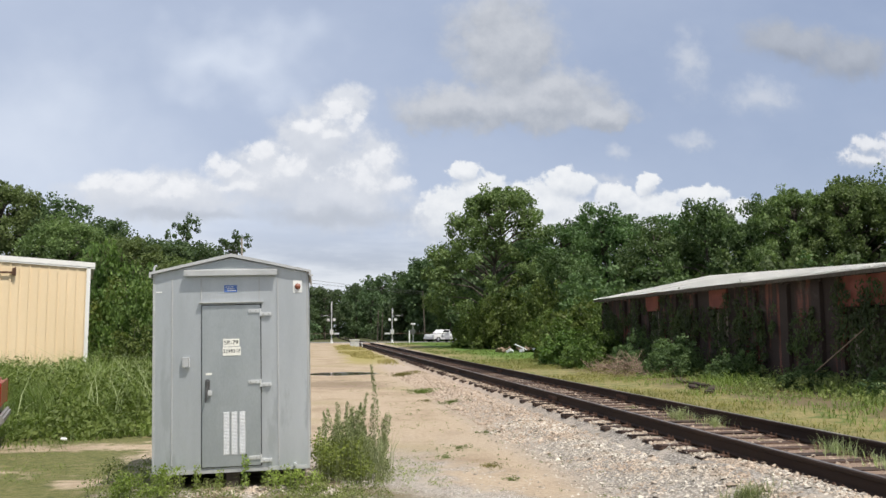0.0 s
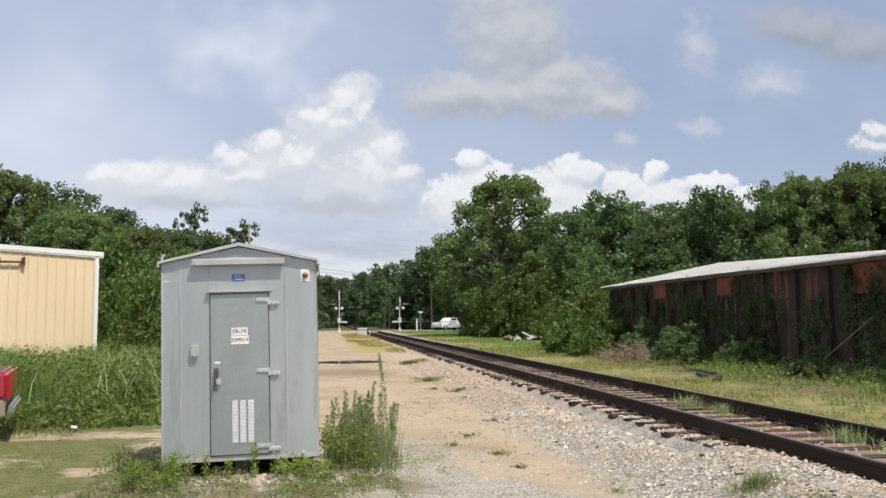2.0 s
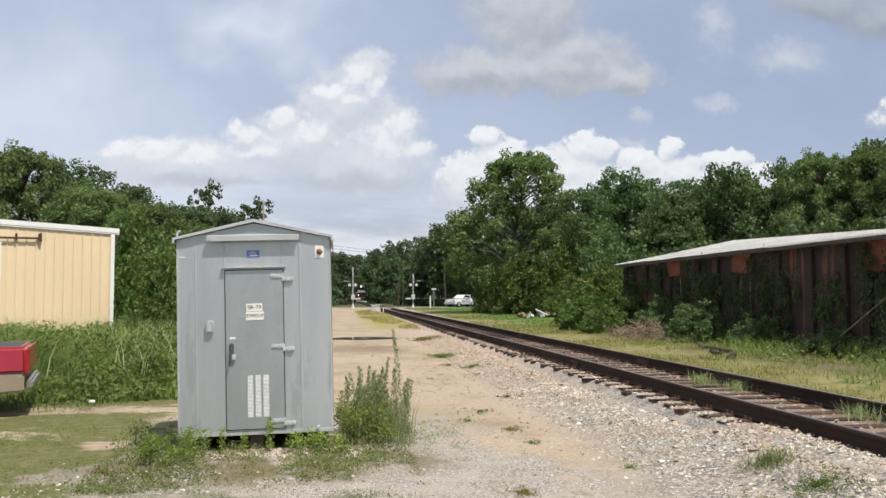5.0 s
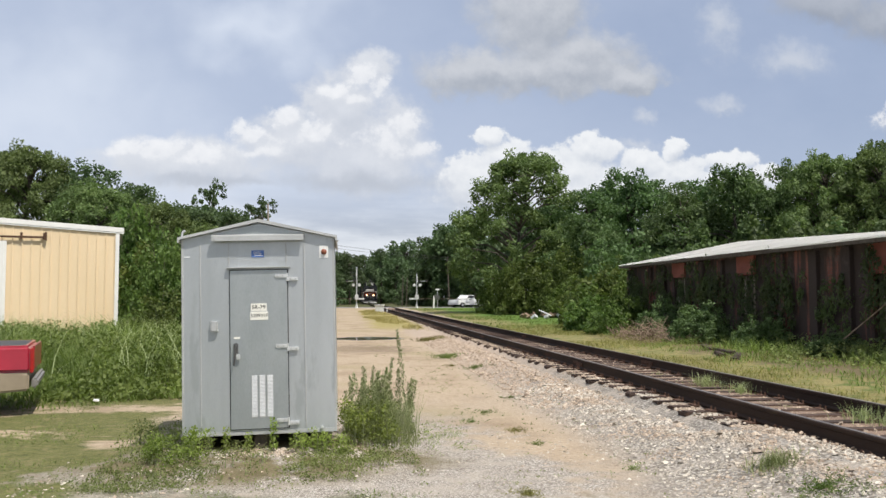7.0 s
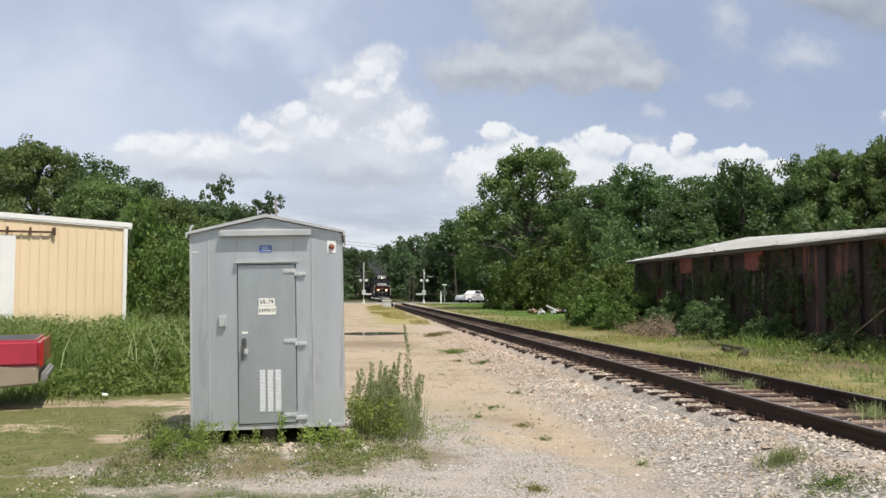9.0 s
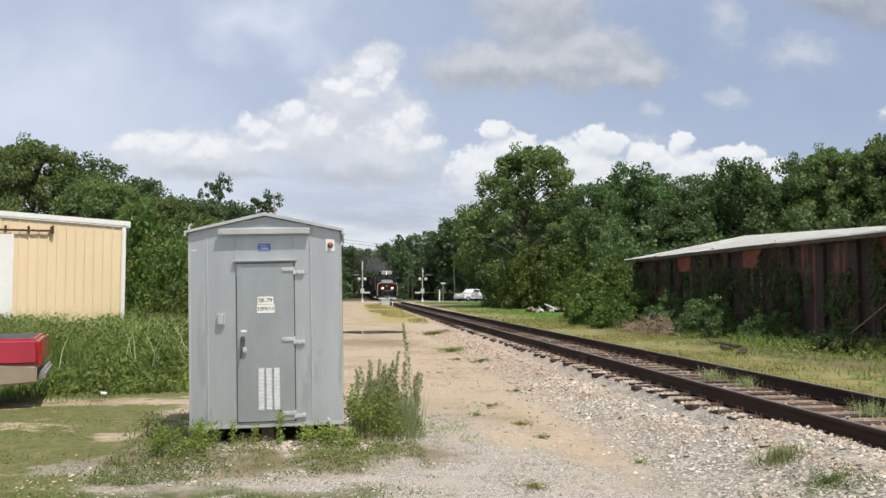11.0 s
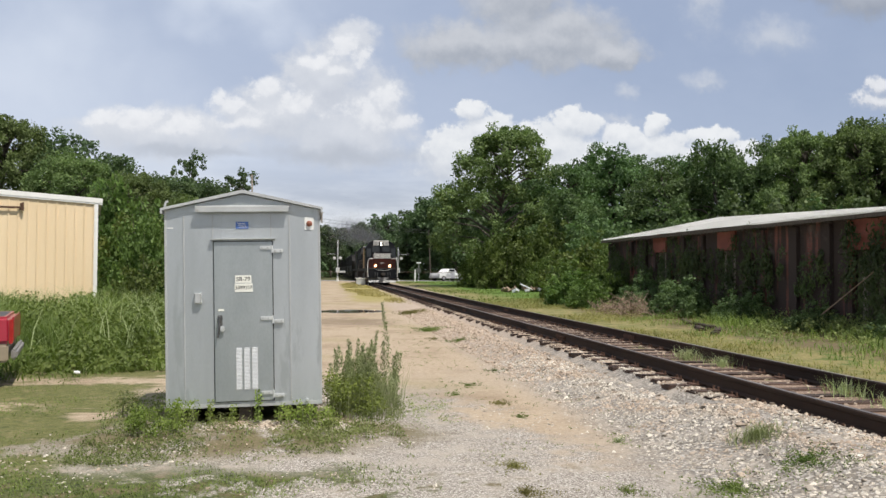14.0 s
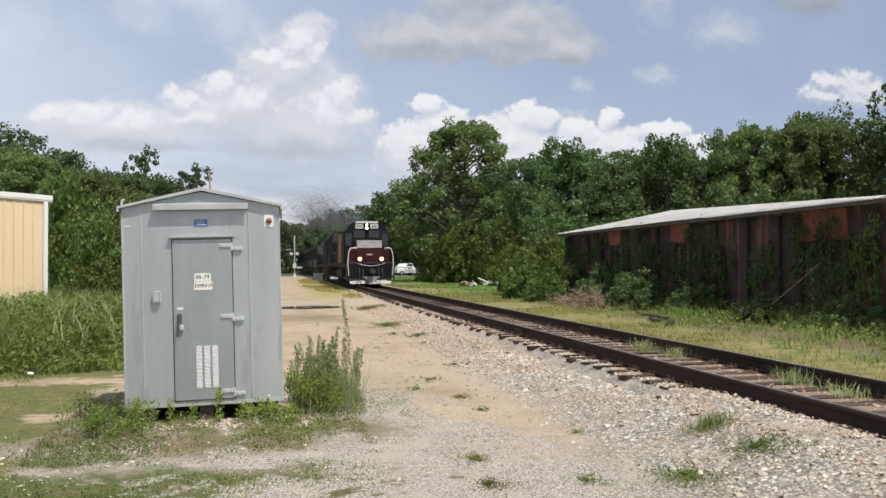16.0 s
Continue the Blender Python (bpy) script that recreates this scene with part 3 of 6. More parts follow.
# ---------------------------------------------------------------- railway track
def make_track():
    track = thing("railway_track", (TRACK_X, 0, 0), "single railway track with dark rusty rails on timber ties", "railway track", kind="structure")
    prof = [(-0.07, 0), (0.07, 0), (0.07, 0.012), (0.012, 0.03), (0.009, 0.125), (0.035, 0.14), (0.037, 0.17), (0.028, 0.18), (-0.028, 0.18), (-0.037, 0.17), (-0.035, 0.14), (-0.009, 0.125), (-0.012, 0.03), (-0.07, 0.012)]
    for side in (-1, 1):
        cx = side * (1.435 / 2 + 0.036)
        ob = part("rail", prismm([(cx + a, TIE_TOP + 0.008 + h) for a, h in prof], "y", -30, 195), M_RAIL, track)
        top = part("rail_head", boxm((cx, 82.5, RAIL_TOP + 0.004), (0.05, 225, 0.004)), M_RAILTOP, ob, "worn grey running surface")
        for y in (16.7, 4.9, 28.5, 40.4, 52.3):
            bm = bmesh.new()
            for s in (-1, 1):
                box(bm, (cx + s * 0.024, y, TIE_TOP + 0.085), (0.022, 0.62, 0.085), 0.004)
                for j in range(4):
                    rod(bm, (cx + s * 0.033, y - 0.24 + 0.16 * j, TIE_TOP + 0.085), (cx + s * 0.055, y - 0.24 + 0.16 * j, TIE_TOP + 0.085), 0.016, n=6)
            part("joint_bar", bm, M_RUST, ob, "rusty bolted joint bar")
    rng = random.Random(4)
    meshes = []
    for i in range(4):
        bm = boxm((0, 0, -0.085), (2.48, 0.225, 0.17), 0.012)
        for v in bm.verts:
            v.co += Vector((rng.uniform(-0.02, 0.02), rng.uniform(-0.01, 0.01), rng.uniform(-0.008, 0.006)))
        meshes.append(finish("tie", bm, M_TIE))
    y = 2.0
    plate = boxm((0, 0, 0.006), (0.36, 0.19, 0.014), 0.003)
    for s in (-1, 1):
        for q in (-1, 1):
            box(plate, (s * 0.095, q * 0.06, 0.03), (0.026, 0.026, 0.045), 0.004)
    plate = finish("tie_plate", plate, M_RUST)
    n = 0
    while y < 120:
        tie = new("tie", meshes[rng.randrange(4)])
        tie.parent = track
        off = rng.uniform(-0.07, 0.07)
        tie.matrix_basis = pose(off, y + rng.uniform(-0.03, 0.03), TIE_TOP + rng.uniform(-0.012, 0.0), 0, rng.uniform(-0.4, 0.4), rng.uniform(-1.5, 1.5))
        if y < 24:
            for side in (-1, 1):
                p = new("tie_plate", plate)
                p.parent = tie
                p.matrix_basis = pose(side * 0.755 - off, 0, 0)
        y += 0.515 if y < 60 else 0.56
        n += 1


make_track()


# ---------------------------------------------------------------- signal hut
def letters(name, text, size, at, mat, parent, turn=(90, 0, 0)):
    cu = bpy.data.curves.new(name, "FONT")
    cu.body, cu.size, cu.extrude = text, size, 0.0008
    cu.align_x, cu.align_y = "CENTER", "CENTER"
    cu.materials.append(mat)
    ob = new(name, cu)
    dg = bpy.context.evaluated_depsgraph_get()
    me = bpy.data.meshes.new_from_object(ob.evaluated_get(dg))
    bpy.data.objects.remove(ob)
    bpy.data.curves.remove(cu)
    ob = new(name, me)
    ob.parent, ob.matrix_basis = parent, pose(*at, *turn)
    return ob


def make_hut():
    # local: x across the front from its middle, y into the hut, z up from the floor frame
    W, H, D = 1.635, 2.12, 1.9
    hut = thing("signal_hut", (-0.865, 9.1, 0.268), "grey aluminium railway signal equipment hut with closed door, leaning slightly", "equipment hut", turn=(0, -1.35, 0))
    h = W / 2
    body = part("body", prismm([(-h, 0), (h, 0), (h, H), (0, H + 0.17), (-h, H)], "y", 0, D), M_METAL, hut)
    for x in (-0.622, 0.49):
        part("seam", boxm((x, -0.005, H / 2 + 0.0), (0.014, 0.012, H - 0.12), 0.003), M_METAL_ROOF, hut)
    for x in (-h + 0.008, h - 0.008):
        part("corner_trim", boxm((x, 0.01, H / 2), (0.022, 0.034, H), 0.004), M_METAL_ROOF, hut)
    part("base_flange", boxm((0, -0.003, 0.02), (W - 0.03, 0.008, 0.04), 0.002), M_METAL_ROOF, hut)
    # roof: two thin slopes with turned-down edges
    roof = bmesh.new()
    e = h + 0.035
    prism(roof, [(-e, H - 0.035), (-e, H + 0.022), (0, H + 0.215), (e, H + 0.022), (e, H - 0.035), (e - 0.02, H - 0.035), (e - 0.02, H), (0, H + 0.180), (-e + 0.02, H), (-e + 0.02, H - 0.035)], "y", -0.06, D + 0.06)
    part("roof", roof, M_METAL_ROOF, hut, "weathered low gable roof")
    # flat panel in a darker metal: shade under the roof put in as colour
    part("gable_panel", prismm([(-0.45, H + 0.05), (0.45, H + 0.05), (0.02, H + 0.155), (-0.02, H + 0.155)], "y", -0.012, 0.0), M_METAL_DOOR, hut, "flat darker gable panel for the shade under the roof")
    part("hood", prismm([(0.0, H + 0.055), (-0.085, H + 0.03), (-0.085, H - 0.025), (-0.075, H - 0.025), (-0.075, H + 0.018), (0, H + 0.02)], "x", -0.49, 0.49), M_METAL_ROOF, hut, "projecting drip hood")
    # lifting eyes on the roof corners
    for x, y in ((-e + 0.03, 0.02), (-e + 0.03, D - 0.05), (e - 0.03, D - 0.05)):
        bm = bmesh.new()
        rod(bm, (x, y, H + 0.0), (x + 0.012, y, H + 0.085), 0.012)
        rod(bm, (x + 0.012, y, H + 0.085), (x + 0.04, y, H + 0.10), 0.012)
        part("lifting_eye", bm, M_METAL_ROOF, hut)
    # door
    dx0, dx1, dz0, dz1 = -0.308, 0.304, 0.065, 1.775
    cx, w, hh = (dx0 + dx1) / 2, dx1 - dx0, dz1 - dz0
    part("door_frame", boxm((cx, -0.004, (dz0 + dz1) / 2), (w + 0.018, 0.012, hh + 0.018), 0.002), M_SHADOWGAP, hut, "dark gap round the door")
    door = part("door", boxm((cx, -0.014, (dz0 + dz1) / 2), (w, 0.022, hh), 0.004), M_METAL_DOOR, hut, "flat dull aluminium door")
    part("drip_edge", boxm((cx, -0.03, dz1 + 0.03), (w + 0.07, 0.055, 0.014), 0.003), M_METAL_ROOF, hut)
    for x in (dx0 - 0.012, dx1 - 0.01):
        part("transom_strip", boxm((x, -0.006, dz1 + 0.17), (0.012, 0.010, 0.25), 0.002), M_METAL_ROOF, hut)
    for z in (1.695, 0.935, 0.135):
        hinge = part("hinge", boxm((dx1 - 0.065, -0.032, z + 0.012), (0.125, 0.016, 0.042), 0.005), M_STEEL, hut, "pale zinc strap hinge")
        part("hinge_leaf", boxm((dx1 + 0.058, -0.020, z - 0.022), (0.118, 0.024, 0.042), 0.005), M_STEEL, hinge)
        part("hinge_pin", rodm((dx1 - 0.0, -0.03, z - 0.045), (dx1 - 0.0, -0.03, z + 0.04), 0.010), M_STEEL, hinge)
        for x in (dx1 - 0.105, dx1 - 0.045, dx1 + 0.035, dx1 + 0.09):
            part("bolt", rodm((x, -0.048, z + (0.012 if x < dx1 else -0.022)), (x, -0.03, z + (0.012 if x < dx1 else -0.022)), 0.008, n=6), M_METAL_ROOF, hinge)
    # lock handle
    hx = dx0 + 0.06
    handle = part("door_handle", boxm((hx, -0.035, 0.91), (0.05, 0.02, 0.16), 0.008), M_DARKSTEEL, hut, "dark lever handle with hanging padlock")
    bm = bmesh.new()
    rod(bm, (hx, -0.06, 0.97), (hx - 0.02, -0.065, 0.75), 0.013, 0.009)
    rod(bm, (hx, -0.03, 0.965), (hx, -0.065, 0.965), 0.012)
    part("lever", bm, M_DARKSTEEL, handle)
    part("padlock", boxm((hx + 0.026, -0.055, 0.845), (0.045, 0.028, 0.06), 0.008), M_STEEL, handle)
    part("lock_label", boxm((hx + 0.01, -0.027, 1.045), (0.062, 0.004, 0.024)), M_OFFWHITE, hut, "small white label above the handle")
    # louvre: three columns of thin slats
    for c in range(3):
        x = -0.055 + c * 0.083
        vent = part("vent_panel", boxm((x, -0.028, 0.41), (0.066, 0.006, 0.455), 0.001), M_METAL_ROOF, hut, "pale punched vent strip")
        for i in range(30):
            part("vent_slat", prismm([(-0.031, 0.195 + i * 0.0148), (-0.0338, 0.199 + i * 0.0148), (-0.031, 0.206 + i * 0.0148)], "x", x - 0.028, x + 0.028), M_STEEL, vent)
    # identification plates
    up = part("sign_plate", boxm((-0.002, -0.028, 1.372), (0.170, 0.004, 0.082), 0.001), M_OFFWHITE, hut, "cream plate with black characters")
    letters("sign_text", "SR-79", 0.062, (-0.002, -0.0315, 1.372), M_BLACK, up)
    low = part("sign_plate", boxm((0.002, -0.028, 1.280), (0.190, 0.004, 0.092), 0.001), M_OFFWHITE, hut, "cream plate with black characters")
    letters("sign_text", "339931F", 0.054, (0.002, -0.0315, 1.280), M_BLACK, low)
    blue = part("notice", boxm((-0.01, -0.004, 1.955), (0.135, 0.006, 0.075), 0.001), M_BLUE, hut, "small blue notice above the door")
    for i in range(3):
        part("print_bar", boxm((-0.02 + 0.01 * i, -0.0085, 1.974 - i * 0.019), (0.085, 0.002, 0.005)), M_OFFWHITE, blue)
    jb = part("junction_box", boxm((-0.475, -0.025, 1.175), (0.078, 0.05, 0.115), 0.006), M_STEEL, hut, "small grey junction box")
    part("cover", boxm((-0.475, -0.053, 1.175), (0.066, 0.006, 0.10), 0.003), M_METAL_ROOF, jb)
    lamp = part("indicator_plate", boxm((0.705, -0.004, 1.965), (0.098, 0.006, 0.135), 0.001), M_WHITE, hut, "white plate round the red lamp")
    bm = bmesh.new()
    bmesh.ops.create_uvsphere(bm, u_segments=16, v_segments=10, radius=0.033, matrix=pose(0.707, -0.008, 1.965) @ Matrix.Diagonal((1, 0.9, 1, 1)))
    part("lens", bm, M_SIGNAL_RED, lamp, "faded red lamp lens", True)
    part("tag", boxm((-0.76, -0.003, 1.93), (0.06, 0.004, 0.012)), M_WHITE, hut)
    for x in (-0.7, 0.66):
        part("lifting_lug", rodm((x, -0.035, 0.055), (x, 0.0, 0.055), 0.016), M_STEEL, hut)
    # skid feet in the dark under the floor
    for x in (-0.62, 0.0, 0.62):
        part("skid", boxm((x, D / 2, -0.085), (0.14, D - 0.1, 0.17), 0.01), M_DARKWOOD, hut, "dark timber skid")
    # thin mast behind the roof
    part("antenna", rodm((-0.02, 1.5, H + 0.15), (-0.025, 1.5, H + 0.56), 0.011), M_WOODGREY, hut, "thin grey mast")


make_hut()


# ---------------------------------------------------------------- cream metal shed
def make_shed():
    X1, X0, Y, D = 0.0, -22.0, 0.0, 14.0
    eave = 4.22
    mid = (X0 + X1) / 2
    slope = 0.058

    def top(x):
        return eave + slope * min(X1 - x, x - X0)

    shed = thing("metal_shed", (-8.12, 31.0, 0), "cream ribbed sheet-metal shed with white trim and sliding door", "shed", turn=(0, 0, 15))
    core = part("wall", prismm([(X0, -0.1), (X1, -0.1), (X1, eave), (mid, top(mid)), (X0, eave)], "y", Y, Y + D), M_YELLOW, shed)
    x, i = X1 - 0.12, 0
    while x > -11.5:
        x2 = x - 0.303
        bm = bmesh.new()
        prism(bm, [(x2 + 0.012, 0.0), (x, 0.0), (x, top(x) - 0.06), (x2 + 0.012, top(x2) - 0.06)], "y", Y - 0.012, Y)
        prism(bm, [(x - 0.028, 0.0), (x + 0.012, 0.0), (x + 0.012, top(x) - 0.06), (x - 0.028, top(x) - 0.06)], "y", Y - 0.045, Y - 0.012)
        part("panel", bm, M_YELLOW, shed)
        x = x2
    part("corner_trim", boxm((X1 - 0.05, Y - 0.03, eave / 2), (0.13, 0.09, eave), 0.01), M_TRIM, shed, "white corner trim")
    for lo, hi, s in ((mid, X1 + 0.16, 1), (X0 - 0.16, mid, -1)):
        z0, z1 = (top(mid), eave - 0.012) if s == 1 else (eave - 0.012, top(mid))
        part("rake_trim", prismm([(lo, z0 - 0.10), (hi, z1 - 0.10), (hi, z1 + 0.07), (lo, z0 + 0.07)], "y", Y - 0.09, Y - 0.012), M_TRIM, shed, "white rake trim")
        part("gutter", prismm([(lo, z0 - 0.155), (hi, z1 - 0.155), (hi, z1 - 0.105), (lo, z0 - 0.105)], "y", Y - 0.075, Y - 0.014), M_TRIM, shed)
        part("roof", prismm([(lo, z0 + 0.01), (hi, z1 + 0.01), (hi, z1 + 0.06), (lo, z0 + 0.06)], "y", Y - 0.012, Y + D + 0.1), M_TRIM, shed, "low white metal roof")
    # sliding door on its rusty track
    door = part("sliding_door", boxm((-5.56, Y - 0.10, 1.85), (3.86, 0.05, 3.72), 0.01), M_TRIM, shed, "white ribbed sliding door")
    for j in range(12):
        part("rib", boxm((-3.72 - 0.32 * j, Y - 0.135, 1.85), (0.03, 0.03, 3.70), 0.006), M_TRIM, door)
    rail = part("door_track", boxm((-5.1, Y - 0.12, 3.86), (5.4, 0.05, 0.07), 0.006), M_RUST, shed, "rusty door track")
    for j in range(9):
        part("bracket", boxm((-2.46 - 0.72 * j, Y - 0.10, 3.90), (0.07, 0.11, 0.24), 0.01), M_RUST, rail)
    part("track_end", boxm((-2.4, Y - 0.13, 3.90), (0.06, 0.10, 0.30), 0.01), M_RUST, rail)


make_shed()


# ---------------------------------------------------------------- brick warehouse
def make_warehouse():
    WX, Y0, Y1, Z = 13.9, 6.0, 38.4, 3.25
    RX = 19.7
    house = thing("brick_warehouse", (0, 0, 0), "derelict red brick warehouse with tin roof, overgrown with vines", "warehouse")

    def ridge(y):
        return 4.52 - 0.033 * (38.7 - y)
    # front wall with three openings; piers and panels between
    openings = [(31.9, 33.0, 1.2, 2.55), (26.2, 27.3, 1.1, 2.5), (18.1, 20.0, 0.2, 2.35)]
    edges = sorted({Y0, Y1, *[o[0] for o in openings], *[o[1] for o in openings]})
    for a, b in zip(edges, edges[1:]):
        hole = [o for o in openings if o[0] == a]
        if hole:
            o = hole[0]
            part("wall", boxm((WX + 0.15, (a + b) / 2, (o[3] + Z) / 2), (0.3, b - a, Z - o[3])), M_BRICK, house)
            part("wall", boxm((WX + 0.15, (a + b) / 2, o[2] / 2 - 0.05), (0.3, b - a, o[2] + 0.1)), M_BRICK, house)
            infill = part("boarding", boxm((WX + 0.2, (a + b) / 2, (o[2] + o[3]) / 2), (0.05, b - a, o[3] - o[2])), M_DARKWOOD, house, "dark boarded opening")
            n = max(3, int((b - a) / 0.2))
            for i in range(n):
                part("board", boxm((WX + 0.165, a + (i + 0.5) * (b - a) / n, (o[2] + o[3]) / 2), (0.025, (b - a) / n - 0.015, o[3] - o[2] - 0.02)), M_WOODGREY if i % 3 == 1 else M_DARKWOOD, infill)
            part("lintel", boxm((WX - 0.03, (a + b) / 2, (o[3] + 3.17) / 2), (0.08, b - a + 0.15, 3.15 - o[3])), M_REDPANEL, house, "faded red panel over the opening")
        else:
            part("wall", boxm((WX + 0.15, (a + b) / 2, Z / 2 - 0.05), (0.3, b - a, Z + 0.1)), M_BRICK, house)
    for y in (38.2, 35.6, 34.0, 30.2, 28.6, 24.4, 22.6, 21.0, 16.4, 14.0, 11.6):
        part("pier", boxm((WX - 0.06, y, 1.55), (0.13, 0.42, 3.1), 0.01), M_BRICK, house)
    part("end_wall", prismm([(WX + 0.3, -0.1), (25.2, -0.1), (25.2, Z), (RX, ridge(Y1) - 0.12), (WX + 0.3, Z)], "y", Y1 - 0.3, Y1), M_BRICK, house)
    part("end_wall", prismm([(WX + 0.3, -0.1), (25.2, -0.1), (25.2, Z), (RX, ridge(Y0) - 0.12), (WX + 0.3, Z)], "y", Y0, Y0 + 0.3), M_BRICK, house)
    part("back_wall", boxm((25.35, (Y0 + Y1) / 2, Z / 2), (0.3, Y1 - Y0, Z)), M_BRICK, house)
    # roof of overlapping tin sheets, a little sagging
    rng = random.Random(3)
    roof = new("roof")
    roof.parent = house
    deck = bmesh.new()
    for side in (0, 1):
        ex = 13.45 if side == 0 else 25.9
        y = Y0 - 0.4
        while y < Y1 + 0.3:
            y2 = min(y + 0.72, Y1 + 0.42)
            sag = rng.uniform(-0.012, 0.012)
            bm = bmesh.new()
            n = 9
            rows = []
            for i in range(n):
                yy = y + (y2 - y + 0.03) * i / (n - 1)
                c = 0.012 * math.cos(i * math.pi)
                rows.append((bm.verts.new((ex, yy, 3.285 + sag + c)), bm.verts.new(((ex + RX) / 2, yy, (3.285 + ridge(yy)) / 2 + c + sag - 0.01)), bm.verts.new((RX, yy, ridge(yy) + c))))
            for a, b in zip(rows, rows[1:]):
                for j in (0, 1):
                    bm.faces.new((a[j], b[j], b[j + 1], a[j + 1]))
            bmesh.ops.solidify(bm, geom=bm.faces, thickness=0.012)
            part("roof_sheet", bm, M_TIN, roof)
            y = y2
    part("eave_board", boxm((13.52, (Y0 + Y1) / 2, 3.205), (0.05, Y1 - Y0 + 0.7, 0.10)), M_DARKWOOD, house)
    for i in range(34):
        part("rafter_tail", boxm((13.72, Y0 + 0.3 + i * 0.97, 3.19), (0.42, 0.06, 0.09)), M_DARKWOOD, house)
    # a fallen pole leaning on the wall
    pole = part("leaning_pole", rodm((12.95, 20.9, 0.1), (13.74, 18.6, 1.95), 0.022, 0.016), M_TWIG)
    tagged(pole, "grey bare pole leaning against the brick wall", "pole")


M_REDPANEL = surface("faded_red_paint", (0.17, 0.052, 0.036), (0.25, 0.08, 0.055), 2.0, 0.9, 0, 0.3, 30, (0.15, 0.06, 0.045), 0.58, 2.0)
make_warehouse()


# ---------------------------------------------------------------- trees and shrubs
def leaf_mesh(name, centres, radii, per, size, mat, seed, flat=0.8, droop=0.0, slim=0.36):
    """Leaves scattered in clumps: each leaf is a small folded blade of two faces."""
    rng = np.random.default_rng(seed)
    c = np.repeat(np.asarray(centres, float), per, axis=0)
    r = np.repeat(np.asarray(radii, float), per)
    n = len(c)
    d = rng.normal(size=(n, 3))
    d /= np.linalg.norm(d, axis=1)[:, None]
    p = c + d * (r * rng.uniform(0.25, 1.0, n) ** 0.6)[:, None] * np.array([1, 1, flat])
    ax = rng.normal(size=(n, 3)) + d * 0.3 + np.array([0, 0, -droop])
    ax /= np.linalg.norm(ax, axis=1)[:, None]
    nd = rng.normal(size=(n, 3)) * 0.6 + d * 0.55 + np.array([0, 0, 0.6])
    side = np.cross(ax, nd)
    side /= np.linalg.norm(side, axis=1)[:, None] + 1e-9
    up = np.cross(side, ax)
    s = size * rng.uniform(0.6, 1.3, n)
    a, b = ax * s[:, None], side * (s * slim)[:, None]
    fold = up * (s * 0.12)[:, None]
    v = np.stack([p - a * 0.5, p + b + fold, p + a * 0.5, p - b + fold], 1).reshape(-1, 3)
    me = bpy.data.meshes.new(name)
    me.vertices.add(4 * n)
    me.vertices.foreach_set("co", v.ravel())
    me.loops.add(6 * n)
    base = 4 * np.arange(n)[:, None]
    me.loops.foreach_set("vertex_index", (base + np.array([0, 1, 2, 0, 2, 3])).ravel())
    me.polygons.add(2 * n)
    me.polygons.foreach_set("loop_start", np.arange(0, 6 * n, 3))
    me.polygons.foreach_set("loop_total", np.full(2 * n, 3))
    me.update(calc_edges=True)
    me.materials.append(mat)
    return me


